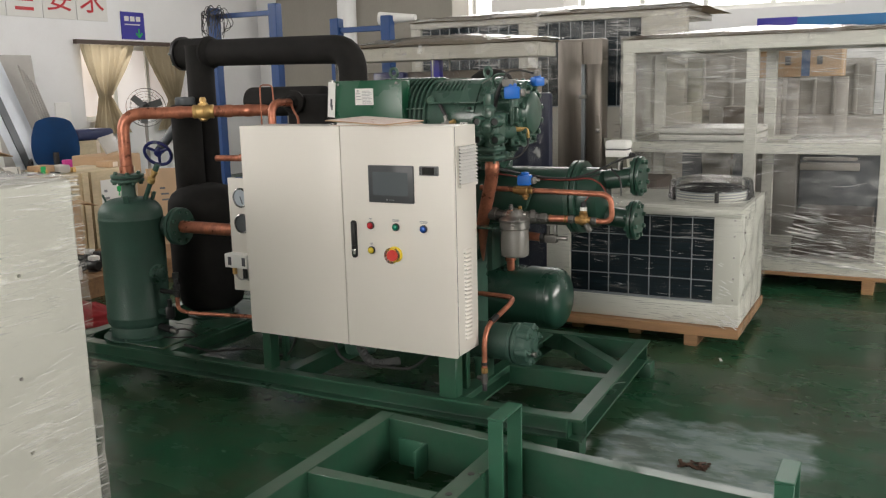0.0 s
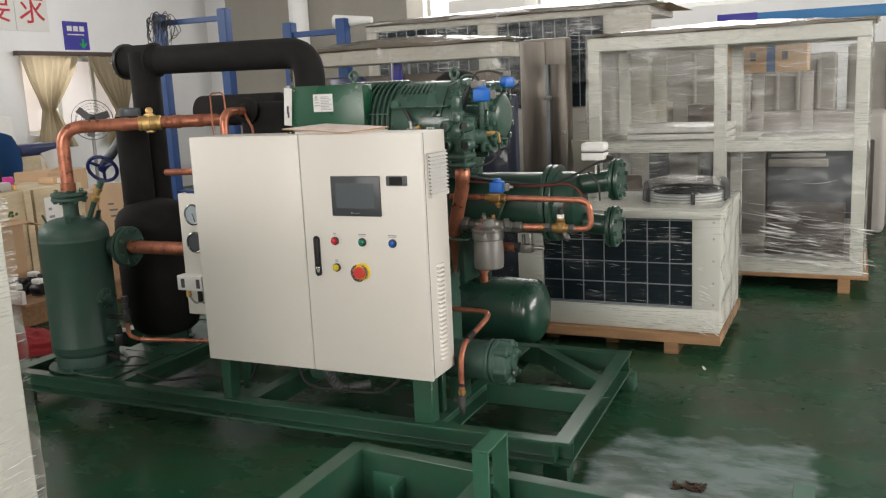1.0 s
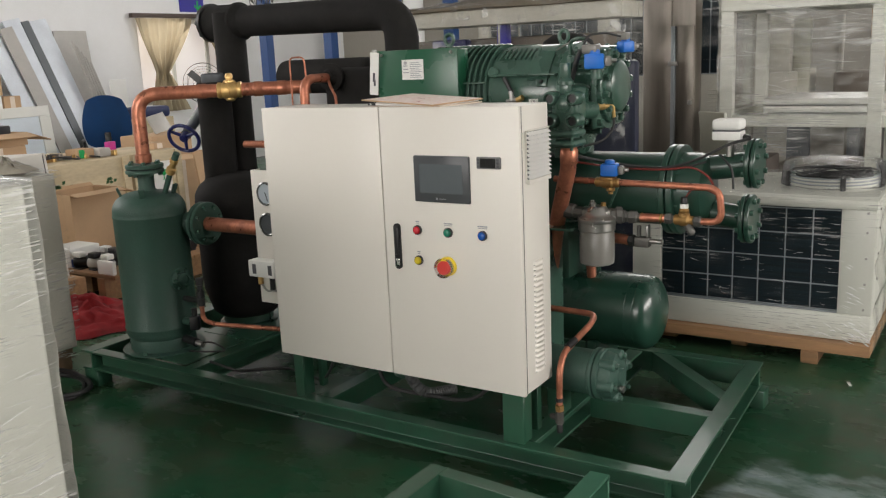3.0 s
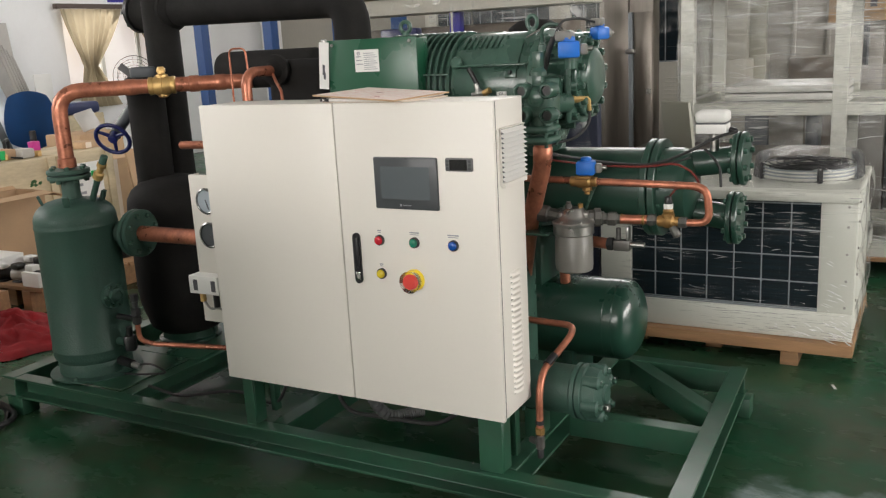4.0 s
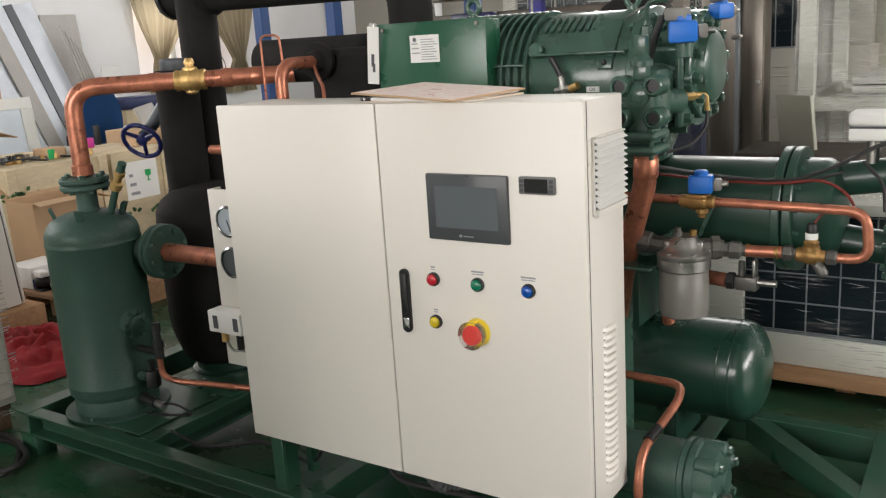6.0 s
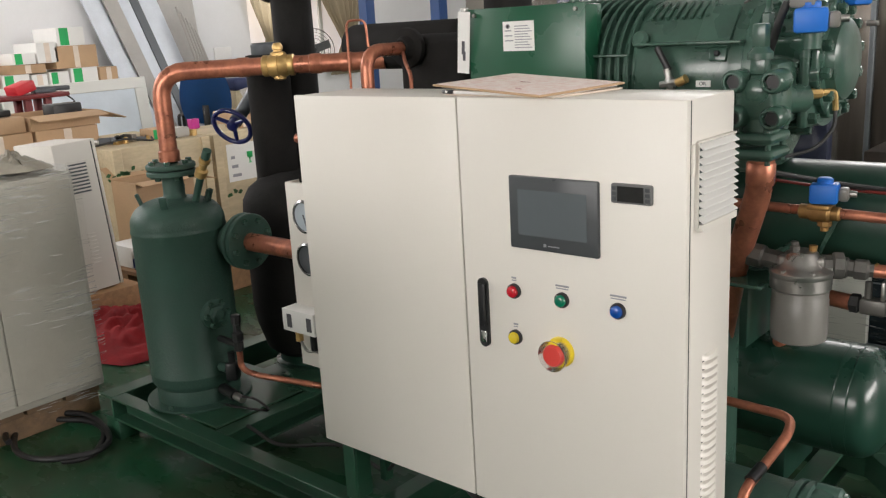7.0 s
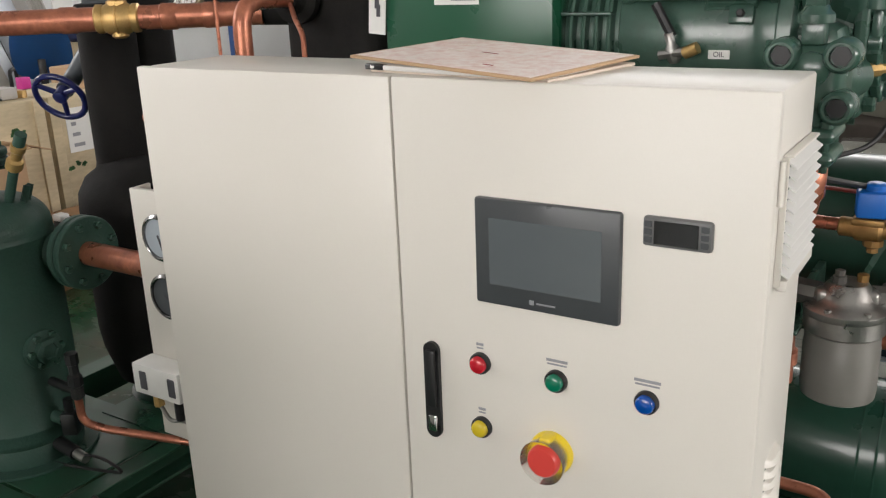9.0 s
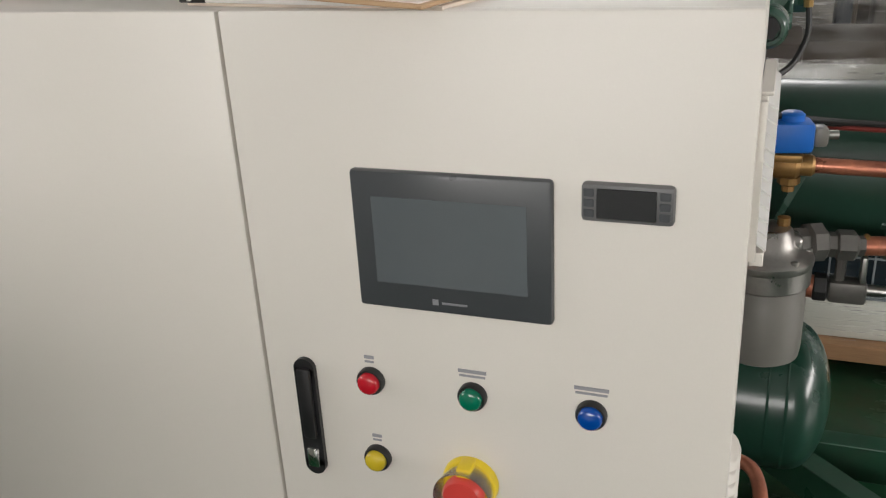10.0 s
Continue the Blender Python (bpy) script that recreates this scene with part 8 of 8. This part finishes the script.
# blue racks
def rack(xs, y, top, bar_z, label):
    r = thing("steel_rack", (sum(xs) / len(xs), y, 0), label, "rack")
    for x in xs:
        p = part("upright", box(x - 0.04, x + 0.04, y - 0.04, y + 0.04, 0, top, 0.005, seg=1), RACKB, r)
        part("foot_plate", box(x - 0.07, x + 0.07, y - 0.07, y + 0.07, 0, 0.008), RACKB, p)
    for z in bar_z:
        for a, b in zip(xs, xs[1:]):
            part("crossbar", box(a + 0.04, b - 0.04, y - 0.02, y + 0.02, z - 0.02, z + 0.02, 0.003, seg=1), RACKB, r)
    return r


rack([-5.02, -4.38], 6.0, 2.03, [1.96, 0.6], "blue painted steel rack with uprights and crossbars")
rack([-3.79, -3.33], 6.0, 1.88, [1.79], "low blue painted steel rack")
wb_ = bmesh.new()
random.seed(8)
for i in range(34):
    a = Vector((-4.99 + random.uniform(-0.03, 0.08), 5.93 + random.uniform(-0.05, 0.02), 1.97 + random.uniform(-0.04, 0.05)))
    dx, dz = random.uniform(-0.14, 0.16), random.uniform(-0.20, -0.02)
    pipe([a, a + Vector((dx * 0.6, random.uniform(-0.05, 0.03), 0.04)), a + Vector((dx, random.uniform(-0.05, 0.03), dz)), a + Vector((dx * 0.5, random.uniform(-0.05, 0.03), dz - random.uniform(0.0, 0.10)))], 0.0028, 0.06, 5, wb_, 4)
single("cable_tangle", wb_, BLACK, "tangle of black cables hung on the rack", "cables")
single("white_film_roll", rod((-3.42, 6.05, 1.862), (-3.12, 6.06, 1.858), 0.052, 24, None, 0.022), PAPER, "roll of white plastic film on the rack", "roll")
bb = thing("overhead_beam", (1.0, 9.2, 0), "blue painted horizontal beam on posts behind the units", "beam")
part("end_piece", box(-1.13, -0.78, 8.995, 9.205, 1.775, 1.89, 0.004), SIGNB, bb)
part("beam", box(-0.779, 4.2, 9.0, 9.2, 1.79, 1.885, 0.005), mat("light_blue_paint", (0.03, 0.19, 0.45), 0.45, var=0.1), bb)
for x in (1.4, 4.0):
    part("post", box(x - 0.06, x + 0.06, 9.03, 9.17, 0, 1.79, 0.004), RACKB, bb)
single("drain_pipe", rod((-7.3, 11.45, 0), (-7.3, 11.45, TOP - 0.02), 0.14, 24), WALLW, "white round duct rising along the back wall", "duct")
cbx = carton(-0.90, -0.27, 7.30, 7.75, 1.353, 1.57, "brown cardboard box with blue tape on the uprights")
part("blue_tape", box(-0.545, -0.485, 7.2985, 7.30, 1.356, 1.567), mat("blue_tape", (0.05, 0.11, 0.24), 0.5), cbx)
for k in range(2):
    part("print_bar", box(-0.66 + 0.22 * k, -0.62 + 0.22 * k, 7.2985, 7.30, 1.44, 1.50), INK, cbx)
# two blocks added in place of dark panels far behind the frames
single("dark_block", box(-1.10, -0.80, 9.6, 10.0, 0.0, 1.62, 0.01), DGREY, "dark grey block standing in for far dark panels", "cabinet")
single("dark_block", box(0.15, 0.55, 8.8, 9.2, 0.0, 1.48, 0.01), DGREY, "dark grey block standing in for far dark panels", "cabinet")
single("wrapped_load", box(-0.9, 0.3, 8.3, 8.7, 0.0, 1.02, 0.06, seg=3), CANGREY, "pile of grey wrapped goods behind the frames", "goods")

# glass mark on the label and stencilled leaves on the crates
part("glass_mark", lathe([(0.016, 0.0), (0.004, 0.006), (0.004, 0.03), (0.02, 0.04), (0.022, 0.075)], (-5.5135, 5.28, 0.53), (0, 0, 1), 10), SIGNG, lbl)
random.seed(21)


def leaf_spray(at, count):
    bm = bmesh.new()
    for i in range(count):
        m = Matrix.Translation((at[0], at[1] + random.uniform(-0.05, 0.05), at[2] + random.uniform(-0.02, 0.02))) @ pose(0, 0, 0, random.uniform(-60, 60), 0, 0)
        ps = [Vector((0, 0.034 * (k / 8) - 0.017, 0)) for k in range(9)]
        up = [bm.verts.new(m @ (p + Vector((0, 0, 0.011 * math.sin(math.pi * k / 8) * (1.3 if k % 2 else 0.8) + 0.0005)))) for k, p in enumerate(ps)]
        dn = [bm.verts.new(m @ (p - Vector((0, 0, 0.011 * math.sin(math.pi * k / 8) * (1.3 if k % 2 else 0.8) + 0.0005)))) for k, p in enumerate(ps)]
        for k in range(8):
            bm.faces.new((up[k], up[k + 1], dn[k + 1], dn[k]))
    return bm


STENCIL = mat("leaf_stencil", (0.03, 0.10, 0.03), 0.7)
for y, z in ((4.27, 0.60), (4.35, 0.62), (4.42, 0.58), (4.80, 0.585)):
    single("leaf_stencil", leaf_spray((-5.4985 if y > 4.35 else -5.4805, y, z), 5), STENCIL, "dark green leaf stencil on the plywood crate", "stencil", group="leaf stencils")
for y, z in ((5.13, 0.35), (5.30, 0.34)):
    single("leaf_stencil", leaf_spray((-5.5165, y, z), 6), STENCIL, "dark green leaf stencil on the plywood crate", "stencil", group="leaf stencils")

# stand-in goods that fill and darken the view behind the tall frame
for ux, uw, uh in ((-1.75, 0.95, 1.60), (-0.72, 0.62, 1.50), (-0.02, 1.5, 1.56)):
    cvu = thing("backdrop_unit", (ux + uw / 2, 8.75, 0), "tall grey stand-in block dimming the wall behind the frames", "covered unit", "covered units at the back")
    part("cover", box(ux, ux + uw, 8.72, 9.0 - 0.03, 0.0, uh, 0.03, seg=3), HAZE, cvu)
    for k in range(3):
        part("cover_fold", box(ux + uw * (0.2 + 0.27 * k), ux + uw * (0.2 + 0.27 * k) + 0.035, 8.700, 8.722, 0.1, uh - 0.05, 0.010), HAZE, cvu)
single("grey_machine", box(-1.22, -0.86, 7.95, 8.25, 0.0, 1.12, 0.02), TAUPE, "dull taupe machine housing behind the frames", "machine")
single("stacked_board", box(-0.72, 0.20, 7.95, 8.05, 0.0, 0.80, 0.01), DBROWN, "dark brown board standing behind the frames", "board")
carton(-0.45, 0.02, 6.36, 6.86, 0.139, 0.46, "dark brown carton inside the tall frame unit", DBROWN, False)
carton(-1.28, -0.80, 6.40, 6.88, 0.139, 0.62, "dull taupe carton inside the tall frame unit", TAUPE, False)
single("white_carton_flat", box(-3.34, -2.62, 7.9, 8.3, 1.962, 2.12, 0.01), PAPER, "flat white carton lying on the large unit", "box")

# lettering on the crankcase label
sign_text("OIL", (-1.475, 3.5130, 1.2000), 0.0115, INK, mh, 0, 0.0006)

# inside the low frame unit, and a scrap on the floor
single("blue_upright", box(-2.585, -2.52, 5.285, 5.335, 0.02, 1.52, 0.004), SIGNB, "deep blue steel upright inside the low frame unit", "upright")
single("dark_housing", box(-3.02, -2.78, 5.27, 5.335, 0.06, 1.45, 0.012), NAVY, "dark navy housing inside the low frame unit", "housing")
single("paper_scrap", box(-0.006, 0.006, -0.022, 0.022, 0, 0.003, 0.001, m=Matrix.Translation((-0.545, 4.43, 0.0015)) @ pose(0, 0, 0, 0, 0, 20), seg=1), PAPER, "small white scrap of paper on the floor", "scrap")
